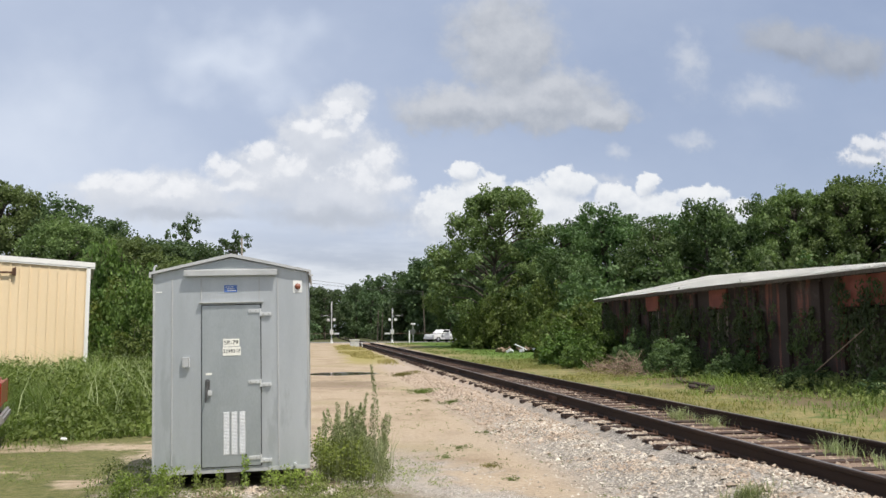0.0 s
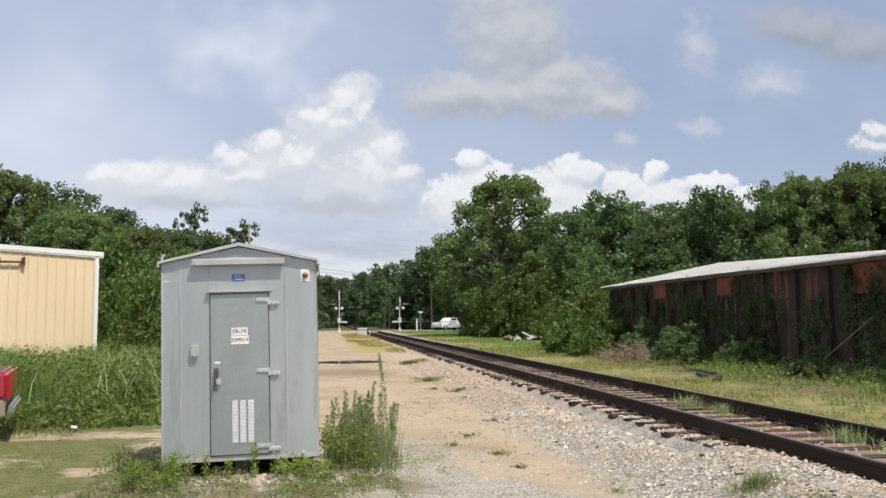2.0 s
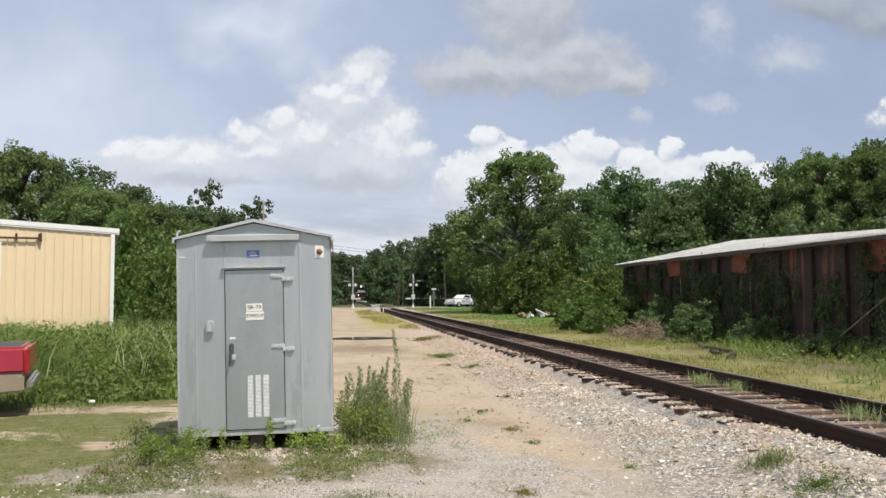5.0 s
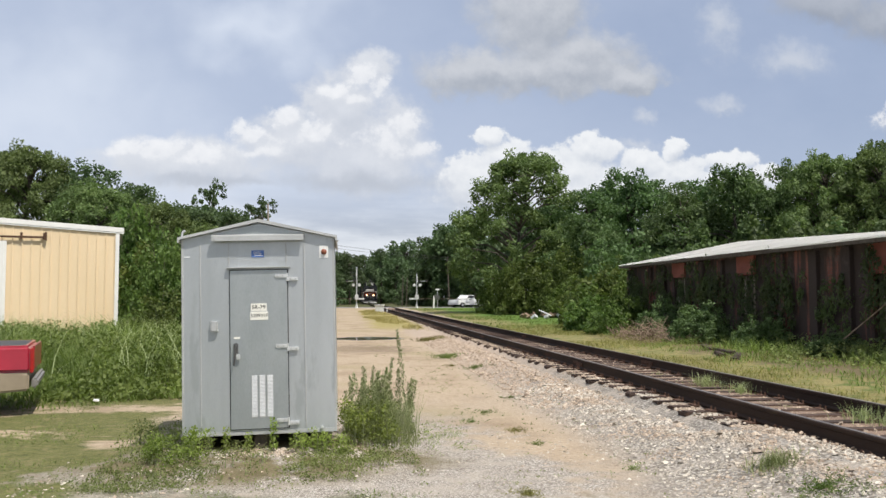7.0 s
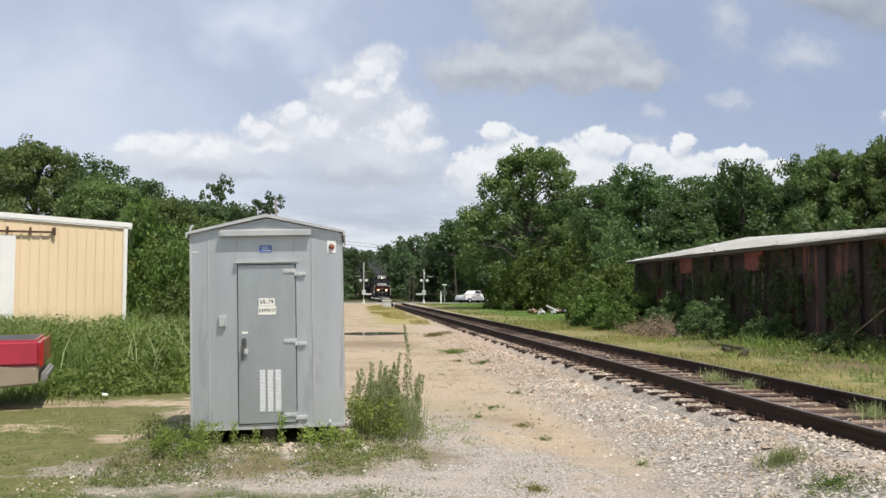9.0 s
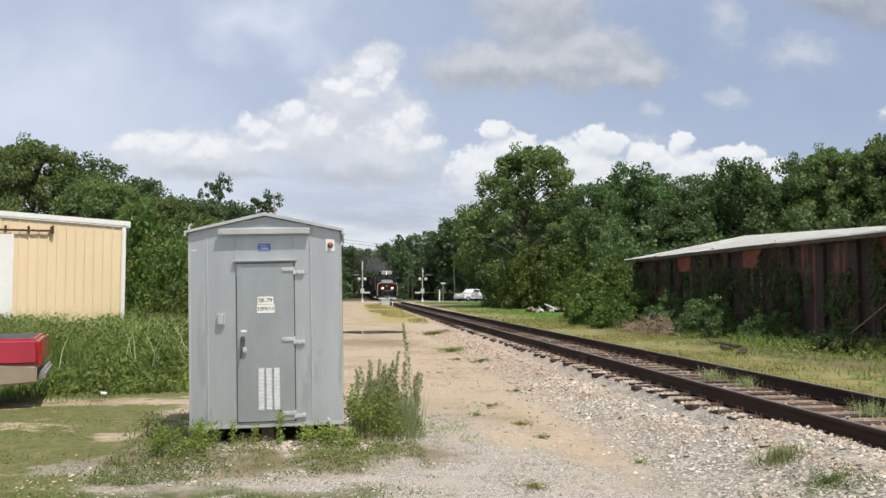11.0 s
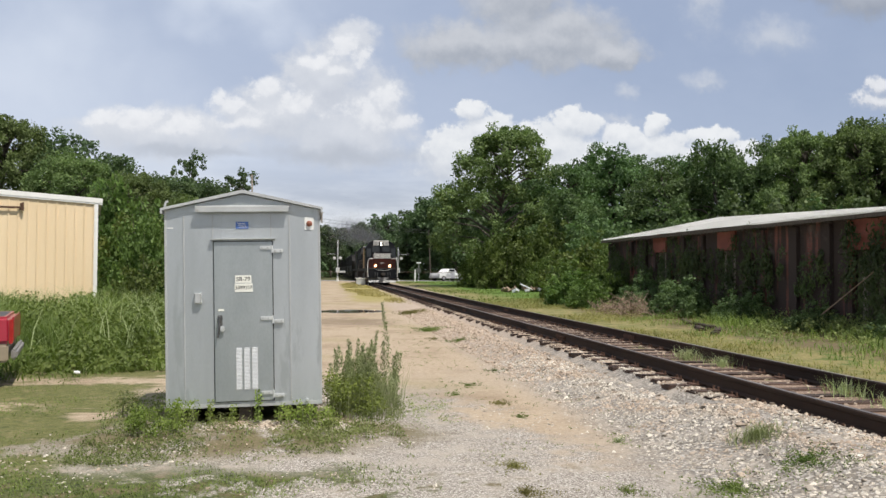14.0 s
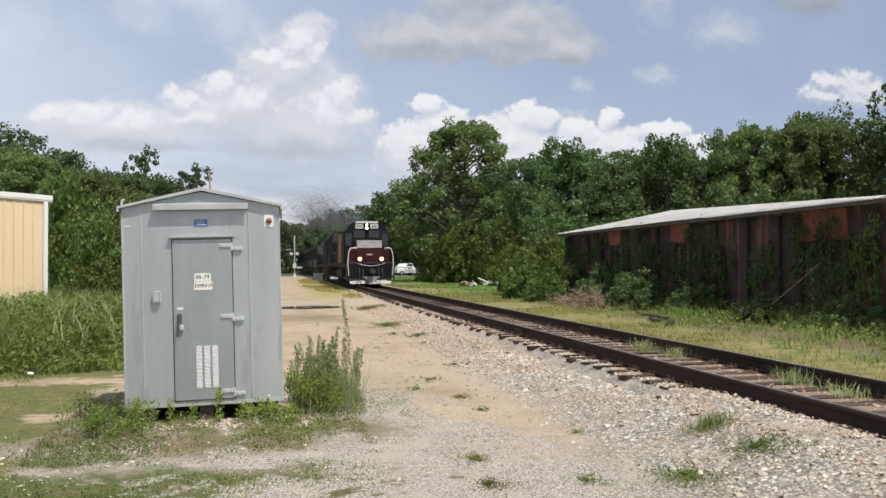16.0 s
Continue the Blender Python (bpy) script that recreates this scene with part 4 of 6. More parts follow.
def tree_proto(name, seed, height, width, low, mat, clumps, per, leaf, clump_r, lean=0.0, shape=1.0, label="", category="tree", boughs=()):
    """A tapered trunk with limbs that reach its boughs; each bough carries sprays of leaves."""
    rng = np.random.default_rng(seed)
    tree = thing(name, (0, 0, 0), label, category)
    cz, rz = (height + low) / 2, (height - low) / 2
    lobes = [(np.array((x, y, z)), r) for x, y, z, r in boughs]
    n_lobes = len(lobes) or max(14, clumps // 6)
    while len(lobes) < n_lobes:
        d = rng.normal(size=3)
        d /= np.linalg.norm(d)
        q = rng.uniform(0.25, 1.0) ** 0.5
        z = d[2] * q
        taper = 1.0 - 0.35 * max(0, z) * shape
        lump = 0.82 + 0.5 * noise.noise(Vector(d * 1.9 + seed))
        r = width * 0.165 * rng.uniform(0.7, 1.25)
        p = np.array([d[0] * q * width / 2 * taper * lump, d[1] * q * width / 2 * taper * lump, cz + z * rz * (0.85 + 0.25 * lump)])
        p[2] = min(p[2], height - r * 0.75)
        if p[2] > low * 0.6:
            lobes.append((p, r))
    pts, rad = [], []
    share = np.array([r * r for p, r in lobes])
    counts = np.maximum(3, (clumps * share / share.sum()).round().astype(int))
    for (p, r), count in zip(lobes, counts):
        out = np.array([p[0], p[1], 0.0])
        out /= np.linalg.norm(out) + 0.5
        for i in range(count):
            d = rng.normal(size=3) + out * 0.45 + np.array([0, 0, 0.4])
            d /= np.linalg.norm(d)
            pts.append(p + d * r * rng.uniform(0.45, 1.05) * np.array([1, 1, 0.8]))
            rad.append(clump_r * rng.uniform(0.55, 1.25))
    bm = bmesh.new()
    tr = max(0.10, height * 0.018)
    knots = [Vector((math.sin(i * 1.3 + seed) * 0.12 * i, math.cos(i * 1.7 + seed) * 0.1 * i, height * 0.82 * i / 5)) for i in range(6)]
    for i in range(5):
        rod(bm, knots[i] - Vector((0, 0, 0.1 if i == 0 else 0)), knots[i + 1], tr * (1 - 0.17 * i) * (1.25 if i == 0 else 1), tr * (1 - 0.17 * (i + 1)), 8)
    for p, r in lobes:
        p = Vector(p)
        f = min(0.95, max(0.15, (p.z - 0.25 * (p.xy.length) - low * 0.3) / (height * 0.82)))
        j = min(4, int(f * 5))
        s = knots[j].lerp(knots[j + 1], f * 5 - j)
        m = s.lerp(p, 0.5) + Vector((0, 0, 0.12 * (p - s).length))
        rod(bm, s, m, tr * 0.38, tr * 0.24, 6)
        rod(bm, m, p, tr * 0.24, tr * 0.06, 6)
    part("trunk", bm, M_BARK, tree, "", True)
    crown = new("crown", leaf_mesh("crown", pts, rad, per, leaf, mat, seed + 50))
    crown.parent = tree
    return tree


def bush_proto(name, seed, height, width, mat, clumps, per, leaf, label, clump_r=0.3, category="shrub"):
    rng = np.random.default_rng(seed)
    bush = thing(name, (0, 0, 0), label, category)
    pts = []
    for i in range(clumps):
        a, q = rng.uniform(0, 2 * math.pi), math.sqrt(rng.uniform(0, 1))
        top = height * (1 - 0.55 * q * q) * rng.uniform(0.75, 1.05)
        pts.append((math.cos(a) * q * width / 2, math.sin(a) * q * width / 2, max(0.1, top * rng.uniform(0.15, 1.0) - clump_r * 0.5)))
    bm = bmesh.new()
    for p in pts[:: max(1, clumps // 16)]:
        rod(bm, (p[0] * 0.15, p[1] * 0.15, -0.05), p, 0.03, 0.008, 5)
    tagged(part("stems", bm, M_BARK, bush), kind="stuff")
    crown = new("leaves", leaf_mesh("leaves", pts, np.full(clumps, clump_r) * rng.uniform(0.7, 1.3, clumps), per, leaf, mat, seed + 9))
    crown.parent = bush
    return bush


def settle(ob, x, y, sx=1.0, sz=1.0, rz=0.0, label="", group=""):
    """A copy of a plant standing on the ground at x, y."""
    c = copy_thing(ob, pose(x, y, float(ground_z(x, y)) - 0.02, 0, 0, rz) @ Matrix.Diagonal((sx, sx, sz, 1)))
    return tagged(c, label, group=group)


def drop(ob):
    for o in (*ob.children_recursive, ob):
        bpy.data.objects.remove(o)


def make_woods():
    rng = random.Random(11)
    broad = [tree_proto("tree", 20 + i, 12, 9.0, 1.0, M_LEAF, 300, 58, 0.26, 0.74, shape=s, label="leafy green woodland tree with a dense rounded crown") for i, s in enumerate((0.6, 1.1, 0.2))]
    dark = [tree_proto("tree", 40 + i, 12, 8.0, 1.2, M_LEAF_DARK, 290, 56, 0.26, 0.72, shape=s, label="dark green woodland tree in the tree line") for i, s in enumerate((0.4, 0.9))]
    far_a = [tree_proto("tree", 120 + i, 12, 9.0, 0.8, M_LEAF_FAR, 210, 30, 0.46, 0.85, shape=s, label="hazy green woodland tree beyond the road") for i, s in enumerate((0.5, 1.0))]
    far_b = [tree_proto("tree", 140 + i, 12, 8.0, 0.8, M_LEAF_DARK, 210, 30, 0.46, 0.85, shape=s, label="dark woodland tree beyond the road") for i, s in enumerate((0.4, 0.9))]
    low = [bush_proto("shrub", 160 + i, 4.4, 5.4, m, 90, 22, 0.40, l, 0.5) for i, (m, l) in enumerate(((M_LEAF_FAR, "leafy undergrowth beneath the trees"), (M_LEAF_BUSH, "small leafy green shrub")))]
    open_ = tree_proto("tree", 61, 13, 7.5, 4.0, M_LEAF_DARK, 90, 42, 0.30, 0.5, shape=0.2, label="dark tree with an open clumpy crown")
    # the tall tree by the track: a domed head over a gap, a side bough, and a loose lower crown
    boughs = []
    for i in range(22):
        a, f = i * 2.4, (i + 0.5) / 22
        reach = 3.75 * math.sqrt(min(1, 1.12 * f)) * (0.9 + 0.12 * math.sin(i * 1.9))
        boughs.append((math.cos(a) * reach + 0.35, math.sin(a) * reach, 13.6 - 3.6 * f ** 1.3 + 0.3 * math.sin(i * 2.7), 1.35 + 0.25 * math.sin(i * 3.3)))
    for i in range(20):
        a, f = i * 2.4 + 1.0, (i + 0.5) / 20
        reach = 2.4 + 2.3 * math.sin(0.9 + f * 1.6)
        side = -1.15 if math.cos(a) < 0 else -0.2
        boughs.append((math.cos(a) * reach + side, math.sin(a) * reach, 8.3 - 5.6 * f + 0.35 * math.sin(i * 2.1), 1.25 + 0.3 * math.sin(i * 2.9)))
    boughs += [(-4.3, 0.5, 8.6, 1.25), (-3.6, -1.2, 7.4, 1.4), (-5.0, 0.0, 7.3, 1.1), (-0.6, 0.2, 9.6, 1.3), (-2.6, 0.8, 9.9, 1.2), (-1.6, -1.4, 9.0, 1.3), (0.6, -1.8, 8.6, 1.2), (-3.0, -0.6, 8.8, 1.3), (-0.8, 1.6, 8.8, 1.3), (2.6, 0.6, 7.9, 1.2), (-3.6, 0.3, 10.6, 1.1)]
    syc = tree_proto("tree", 71, 15.3, 11.2, 2.2, M_LEAF_SYC, 450, 64, 0.25, 0.72, label="tall light green tree with a broad crown beside the track", boughs=boughs)
    shrub = [bush_proto("shrub", 80 + i, 4.6, 5.6, M_LEAF, 210, 36, 0.22, "leafy green undergrowth at the edge of the wood", 0.42) for i in range(2)]
    vivid = [bush_proto("shrub", 90 + i, 4.2, 5.2, M_LEAF_BUSH, 210, 34, 0.20, "bright green shrub growing at the edge of the wood", 0.40) for i in range(2)]

    def put(proto, h0, w0, rows, group):
        for i, (x, y, h, w) in enumerate(rows):
            p = proto[i % len(proto)]
            settle(p, x, y, w / w0, h / h0, rng.uniform(0, 360), group=group)

    syc_one = settle(syc, 16.0, 72, 1.0, 1.0, 0)
    # wood east of the track, behind the warehouse
    put(broad, 12, 9, [(22.5, 72, 11.3, 8), (26.9, 73, 13.2, 9), (29.0, 67, 11.2, 8), (32.6, 71, 12.2, 8), (32.2, 63, 12.2, 8), (34.4, 60, 12.2, 7), (40.5, 55, 13.4, 8), (19.5, 63, 8.0, 7)], "trees of the eastern wood")
    put(dark, 12, 8, [(25.0, 78, 12.4, 9), (30.0, 77, 12.6, 9), (35.5, 68, 12.6, 9), (39.0, 62, 12.4, 9), (43.5, 58, 13.0, 9), (46.0, 52, 12.0, 9), (21.0, 80, 11.8, 8)], "trees of the eastern wood")
    put([syc], 15.3, 11.2, [(35.6, 57, 12.9, 7.5), (38.3, 54.5, 13.0, 7.5)], "trees of the eastern wood")
    put([open_], 13, 7.5, [(41.6, 48.5, 14.0, 6), (43.0, 46.5, 11.5, 6)], "trees of the eastern wood")
    put(shrub, 4.6, 5.6, [(28.8, 51, 7.6, 9), (24.6, 56, 6.8, 9), (20.3, 58, 6.9, 7), (33, 47, 6.6, 8), (37, 45, 6.4, 8), (28, 60, 7, 9), (22, 65, 6.5, 8), (34, 52, 7, 9)], "undergrowth of the eastern wood")
    put(vivid, 4.2, 5.2, [(13.9, 70, 4.8, 4.6), (14.9, 66, 5.2, 5), (17.3, 61, 6.0, 5), (14.6, 74, 4.4, 4.5), (17.0, 68, 7.0, 6), (18.3, 54, 4.6, 4.6), (16.5, 57, 3.4, 4), (19.5, 50, 4.4, 5)], "undergrowth of the eastern wood")
    # far wood beyond the road
    put(far_b, 12, 8, [(15.6, 121, 12.6, 8), (13.9, 127, 11.2, 7), (18.5, 113, 12.5, 8), (22, 100, 12, 8), (21, 90, 11.5, 8), (24, 118, 13, 9), (17.6, 124, 12.4, 8), (20, 130, 13, 9), (16.2, 135, 11, 8)], "trees of the far wood")
    put(far_a, 12, 9, [(1.4, 152, 9.4, 7), (-3.2, 141, 8.6, 8), (-8.5, 138, 8.5, 8), (8.6, 184, 12, 9), (14.6, 190, 14.2, 11), (20.2, 196, 13, 10), (12.2, 212, 13.4, 12), (5.4, 215, 12.4, 11), (-1.5, 172, 10.5, 9), (-6.5, 165, 10, 9), (10.5, 160, 9, 7), (15.5, 150, 10, 9)], "trees of the far wood")
    put(far_b, 12, 8, [(-0.6, 186, 11, 9), (-5, 195, 12, 10), (0, 225, 12.8, 12), (9, 235, 13, 12), (18, 225, 14, 12), (-12, 150, 9.5, 9), (11.5, 172, 9, 7), (-16, 140, 9, 9), (-3, 240, 13, 14), (27, 140, 13, 12)], "trees of the far wood")
    put([low[0]], 4.4, 5.4, [(12.5, 140, 5, 7), (13.5, 128, 4.5, 6), (-2.5, 132, 4.5, 6), (-7, 128, 4.5, 7), (-12, 126, 4.5, 7), (0.2, 160, 4.5, 5), (15.5, 116, 4.5, 6), (11.2, 185, 5, 6), (10.8, 205, 5, 7), (-17, 120, 5, 8), (4.8, 250, 8, 12), (0.5, 205, 6, 7)], "undergrowth of the far wood")
    # wood west of the yard, behind the shed
    put([syc], 15.3, 11.2, [(-19.2, 52, 11.4, 7), (-14.6, 50, 8.8, 6), (-10.9, 48, 7.4, 6), (-22.5, 54, 11.0, 8), (-9.5, 56, 7.0, 6)], "trees of the western wood")
    put(dark, 12, 8, [(-17.0, 56, 10.6, 7), (-13.9, 55, 8.9, 6.5), (-11.5, 60, 8.1, 7), (-26, 56, 12, 9), (-9.0, 66, 8.6, 7), (-12.5, 72, 9.2, 8), (-6.5, 78, 8.2, 7), (-16.5, 84, 10.3, 7)], "trees of the western wood")
    put(vivid, 4.2, 5.2, [(-12.6, 51.5, 6.9, 6), (-9.3, 44, 5.6, 5), (-10.2, 41, 6.8, 4.6), (-7.4, 50, 5.4, 5), (-8.4, 37.5, 4.6, 4.2), (-15.5, 51, 7.5, 6)], "shrubs behind the shed")
    put([open_], 13, 7.5, [(-14.2, 90, 14.2, 5.4), (-16.4, 88, 11.8, 5), (-9.3, 92, 12.7, 6), (-12.0, 94, 11.4, 6)], "trees of the western wood")
    put(vivid, 4.2, 5.2, [(-6.35, 30.2, 3.9, 2.8), (-6.0, 28.4, 2.3, 2.6), (-4.9, 29.5, 2.6, 2.6), (-5.6, 33, 4.4, 4), (-4.2, 36, 3.4, 4), (-7.0, 34, 4.6, 4), (-3.6, 32.5, 2.4, 3)], "shrubs beside the shed")
    # shrubs along the warehouse
    put([low[1]], 4.4, 5.4, [(11.6, 37.4, 1.9, 2.4), (12.6, 40.5, 2.6, 3.0), (11.3, 34.2, 1.5, 1.8), (12.9, 36.0, 1.9, 2.2), (13.6, 44, 3.0, 3.6), (15.5, 47, 3.6, 4), (14.2, 41.5, 2.6, 2.6)], "shrubs along the warehouse")
    put(shrub, 4.6, 5.6, [(12.6, 27.6, 1.6, 2.2), (12.9, 32.0, 1.7, 2.0), (13.1, 24.3, 1.2, 1.8), (13.2, 17.0, 1.0, 1.8), (13.2, 29.4, 1.5, 1.6), (13.3, 20.6, 0.9, 1.6)], "shrubs along the warehouse")
    for p in (*broad, *dark, *far_a, *far_b, *low, open_, syc, *shrub, *vivid):
        drop(p)


make_woods()


def make_ivy():
    """Vines hang in ragged sheets on the brick wall."""
    rng = np.random.default_rng(5)
    vine = thing("wall_vines", (13.72, 0, 0), "dark green vines hanging in sheets on the brick wall", "vines")
    for k in range(60):
        y = rng.uniform(9, 38)
        if k < 12:
            y = (37.3, 36.6, 34.9, 31.2, 29.4, 25.0, 24.0, 23.2, 21.9, 19.0, 17.2, 15.4)[k]
        w, top, low = rng.uniform(0.2, 0.85), rng.uniform(2.2, 3.2), rng.uniform(-0.1, 0.7)
        n = int(34 * w)
        pts = np.stack([rng.uniform(-0.06, 0.04, n), y + rng.normal(0, w / 2.4, n), low + (top - low) * rng.uniform(0, 1, n) ** 0.8], 1)
        strand = new("vine_sheet", leaf_mesh("vine_sheet", pts, rng.uniform(0.10, 0.24, n), 34, 0.12, M_IVY if 17.5 < y or y < 14.4 else M_LEAF_BUSH, k, 1.6, 1.6, 0.24))
        strand.parent = vine
        tagged(strand, kind="stuff")
        strand.scale = (0.55, 1, 1)


make_ivy()


# ---------------------------------------------------------------- grass, weeds and stones
def blade_mesh(name, pts, heights, width, mat, seed, bend=0.35, label="", category="grass", thing_kind="stuff"):
    """Single blades of grass: each a bent, tapering strip."""
    rng = np.random.default_rng(seed)
    p = np.asarray(pts, float)
    n = len(p)
    h = np.asarray(heights, float) * rng.uniform(0.55, 1.15, n)
    a = rng.uniform(0, 2 * math.pi, n)
    out = np.stack([np.cos(a), np.sin(a), np.zeros(n)], 1)
    side = np.stack([-np.sin(a), np.cos(a), np.zeros(n)], 1) * (width * rng.uniform(0.6, 1.3, n))[:, None]
    b = (bend * rng.uniform(0.2, 1.6, n) * h)[:, None]
    zz = np.array([0, 0, 1.0])
    m = p + out * b * 0.35 + zz * (h * 0.6)[:, None]
    t = p + out * b + zz * h[:, None]
    v = np.stack([p - side, p + side, m - side * 0.7, m + side * 0.7, t], 1).reshape(-1, 3)
    me = bpy.data.meshes.new(name)
    me.vertices.add(5 * n)
    me.vertices.foreach_set("co", v.ravel())
    me.loops.add(9 * n)
    me.loops.foreach_set("vertex_index", (5 * np.arange(n)[:, None] + np.array([0, 1, 3, 0, 3, 2, 2, 3, 4])).ravel())
    me.polygons.add(3 * n)
    me.polygons.foreach_set("loop_start", np.arange(0, 9 * n, 3))
    me.polygons.foreach_set("loop_total", np.full(3 * n, 3))
    me.update(calc_edges=True)
    me.materials.append(mat)
    ob = new(name, me)
    return tagged(ob, label, category, kind=thing_kind)


def scatter(n, x0, x1, y0, y1, seed, clump=0.0, keep=None):
    rng = np.random.default_rng(seed)
    x, y = rng.uniform(x0, x1, n), rng.uniform(y0, y1, n)
    if clump:
        f = np.array([noise.noise(Vector((a * clump, b * clump, seed * 3.1))) for a, b in zip(x, y)])
        ok = f > rng.uniform(-0.25, 0.35, n)
        x, y = x[ok], y[ok]
    if keep:
        ok = keep(x, y)
        x, y = x[ok], y[ok]
    return np.stack([x, y, ground_z(x, y) - 0.01], 1)


def make_grass():
    def field(x, y):
        return (x < -2.4 - 0.05 * (y - 14) + 0.5 * np.sin(y * 1.1)) & (y > 14.0 + 0.5 * np.sin(x * 1.7))
    p = scatter(70000, -13, -1.9, 13.2, 30.6, 1, 0.5, field)
    edge = step(13.8, 18.5, p[:, 1])
    lump = np.array([0.75 + 0.9 * noise.noise(Vector((a * 0.75, b * 0.5, 4.0))) for a, b in p[:, :2]])
    blade_mesh("tall_grass", p, (0.16 + 0.85 * edge) * np.clip(lump, 0.3, 1.4), 0.011, M_GRASS, 1, 1.25, "tall green grass and weeds before the shed")
    p = scatter(4500, -12, -2.2, 15.5, 30.8, 2, 0.4, field)
    blade_mesh("tall_grass", p, 1.15, 0.009, M_WEED_GREY, 2, 0.9, "tall seeding weeds before the shed")
    p = scatter(5200, -12, -2.4, 14.2, 30.4, 9, 0.4, field)
    p[:, 2] += np.random.default_rng(6).uniform(0.03, 0.85, len(p)) * step(13.3, 18.5, p[:, 1])
    ob = tagged(new("leafy_weeds", leaf_mesh("leafy_weeds", p, np.full(len(p), 0.20), 15, 0.11, M_GRASS, 8, 1.0, 0.2, 0.26)), "leafy green weeds in the tall grass before the shed", "weeds", kind="stuff")
    p = scatter(38000, -9, -1.9, 5.0, 14.8, 3, 0.9, lambda x, y: (x < -2.3 + 0.25 * np.sin(y * 2)) | (y > 11.5))
    blade_mesh("short_grass", p, 0.032, 0.006, M_GRASS, 3, 1.6, "short worn grass in the yard")
    p = scatter(40000, -4.5, 0.9, 4.4, 7.6, 4, 1.5, lambda x, y: np.random.default_rng(1).uniform(0, 1, len(x)) > step(-0.8, 0.9, x) * 0.8)
    blade_mesh("short_grass", p, 0.034, 0.005, M_GRASS, 4, 1.5, "patches of low green grass in the gravel")
    # verge east of the track
    p = scatter(36000, 7.7, 12.4, 6, 45, 5, 0.35)
    blade_mesh("verge_grass", p, 0.11, 0.008, M_GRASS_DRY, 5, 1.3, "dry yellow grass verge beside the track")
    p = scatter(9000, 8.3, 13.2, 9, 27, 6, 0.6, lambda x, y: x > 9.3 + 0.03 * (y - 10))
    blade_mesh("verge_grass", p, 0.14 + 0.30 * step(10.5, 12.8, p[:, 0]), 0.010, M_GRASS, 6, 1.2, "green weeds on the verge beside the warehouse")
    p = scatter(2600, 10.6, 13.7, 9, 36, 16, 0.7, lambda x, y: x > 11.3 + 0.5 * np.sin(y * 0.9))
    p[:, 2] += np.random.default_rng(7).uniform(0.02, 0.5, len(p)) * step(11.0, 13.5, p[:, 0])
    tagged(new("leafy_weeds", leaf_mesh("leafy_weeds", p, np.full(len(p), 0.15), 14, 0.085, M_WEED_LOW, 18, 1.0, 0.2, 0.26)), "straggling leafy weeds along the foot of the warehouse wall", "weeds", kind="stuff")
    p = scatter(16000, 7.9, 16, 36, 98, 7, 0.25)
    blade_mesh("verge_grass", p, 0.14, 0.016, M_GRASS, 7, 1.0, "green grass verge along the track")
    p = scatter(15000, 1.2, 4.1, 38, 92, 8, 0.25, lambda x, y: x > 3.4 - 1.6 * step(42, 60, y) * (1 - step(80, 94, y)) + 0.3 * np.sin(y * 0.7))
    blade_mesh("verge_grass", p, 0.17, 0.012, M_STRAW, 8, 0.5, "yellow grass strip between lane and track")
    # tufts on the lane
    rng = np.random.default_rng(12)
    patches = [(3.25, 31.5, 0.75, 0.10, 800), (2.95, 23.2, 0.55, 0.08, 600), (3.2, 19.6, 0.42, 0.05, 240), (2.75, 20.6, 0.3, 0.04, 110), (2.15, 12.3, 0.4, 0.03, 110), (2.9, 14.0, 0.4, 0.03, 90), (2.25, 10.6, 0.28, 0.03, 110),
               (2.3, 9.6, 0.16, 0.025, 60), (2.95, 8.1, 0.2, 0.025, 60), (1.65, 7.2, 0.26, 0.025, 130), (3.15, 6.15, 0.42, 0.03, 480), (3.9, 6.3, 0.5, 0.03, 420), (1.55, 6.35, 0.25, 0.025, 160), (2.35, 6.3, 0.22, 0.02, 110), (1.8, 11.4, 0.35, 0.03, 70)]
    for i, (x, y, r, h, n) in enumerate(patches):
        a, q = rng.uniform(0, 2 * math.pi, n), r * np.abs(rng.normal(0, 0.6, n))
        f = 0.7 + 0.5 * np.sin(a * 3 + i) * np.sin(a * 2 + 2 * i)
        px, py = x + np.cos(a) * q * f, y + np.sin(a) * q * f * 1.3
        pts = np.stack([px, py, ground_z(px, py) + rng.uniform(0, h, n)], 1)
        tagged(new("grass_patch", leaf_mesh("grass_patch", pts, np.full(n, 0.03), 4, 0.016 + 0.22 * h, M_GRASS if i % 3 else M_GRASS_DRY, 30 + i, 0.7, 0.0, 0.22)), "low green grass patch in the gravel", "grass", kind="stuff")
    x, y, n = 3.95, 7.15, 380
    a, q = rng.uniform(0, 2 * math.pi, n), 0.17 * np.abs(rng.normal(0, 0.7, n))
    px, py = x + np.cos(a) * q * 1.3, y + np.sin(a) * q
    blade_mesh("grass_tuft", np.stack([px, py, ground_z(px, py) - 0.01], 1), 0.13, 0.004, M_WEED_GREY, 77, 1.0, "grey-green grass tuft in the ballast", "grass tuft")
    pts = scatter(900, 0.9, 3.4, 7.5, 30, 71, 0.7)
    tagged(new("lane_weeds", leaf_mesh("lane_weeds", pts + np.array([0, 0, 0.015]), np.full(len(pts), 0.05), 7, 0.026, M_WEED_LOW, 72, 0.4, 0.0, 0.2)), "scattered low weeds on the dirt lane", "weeds", kind="stuff")
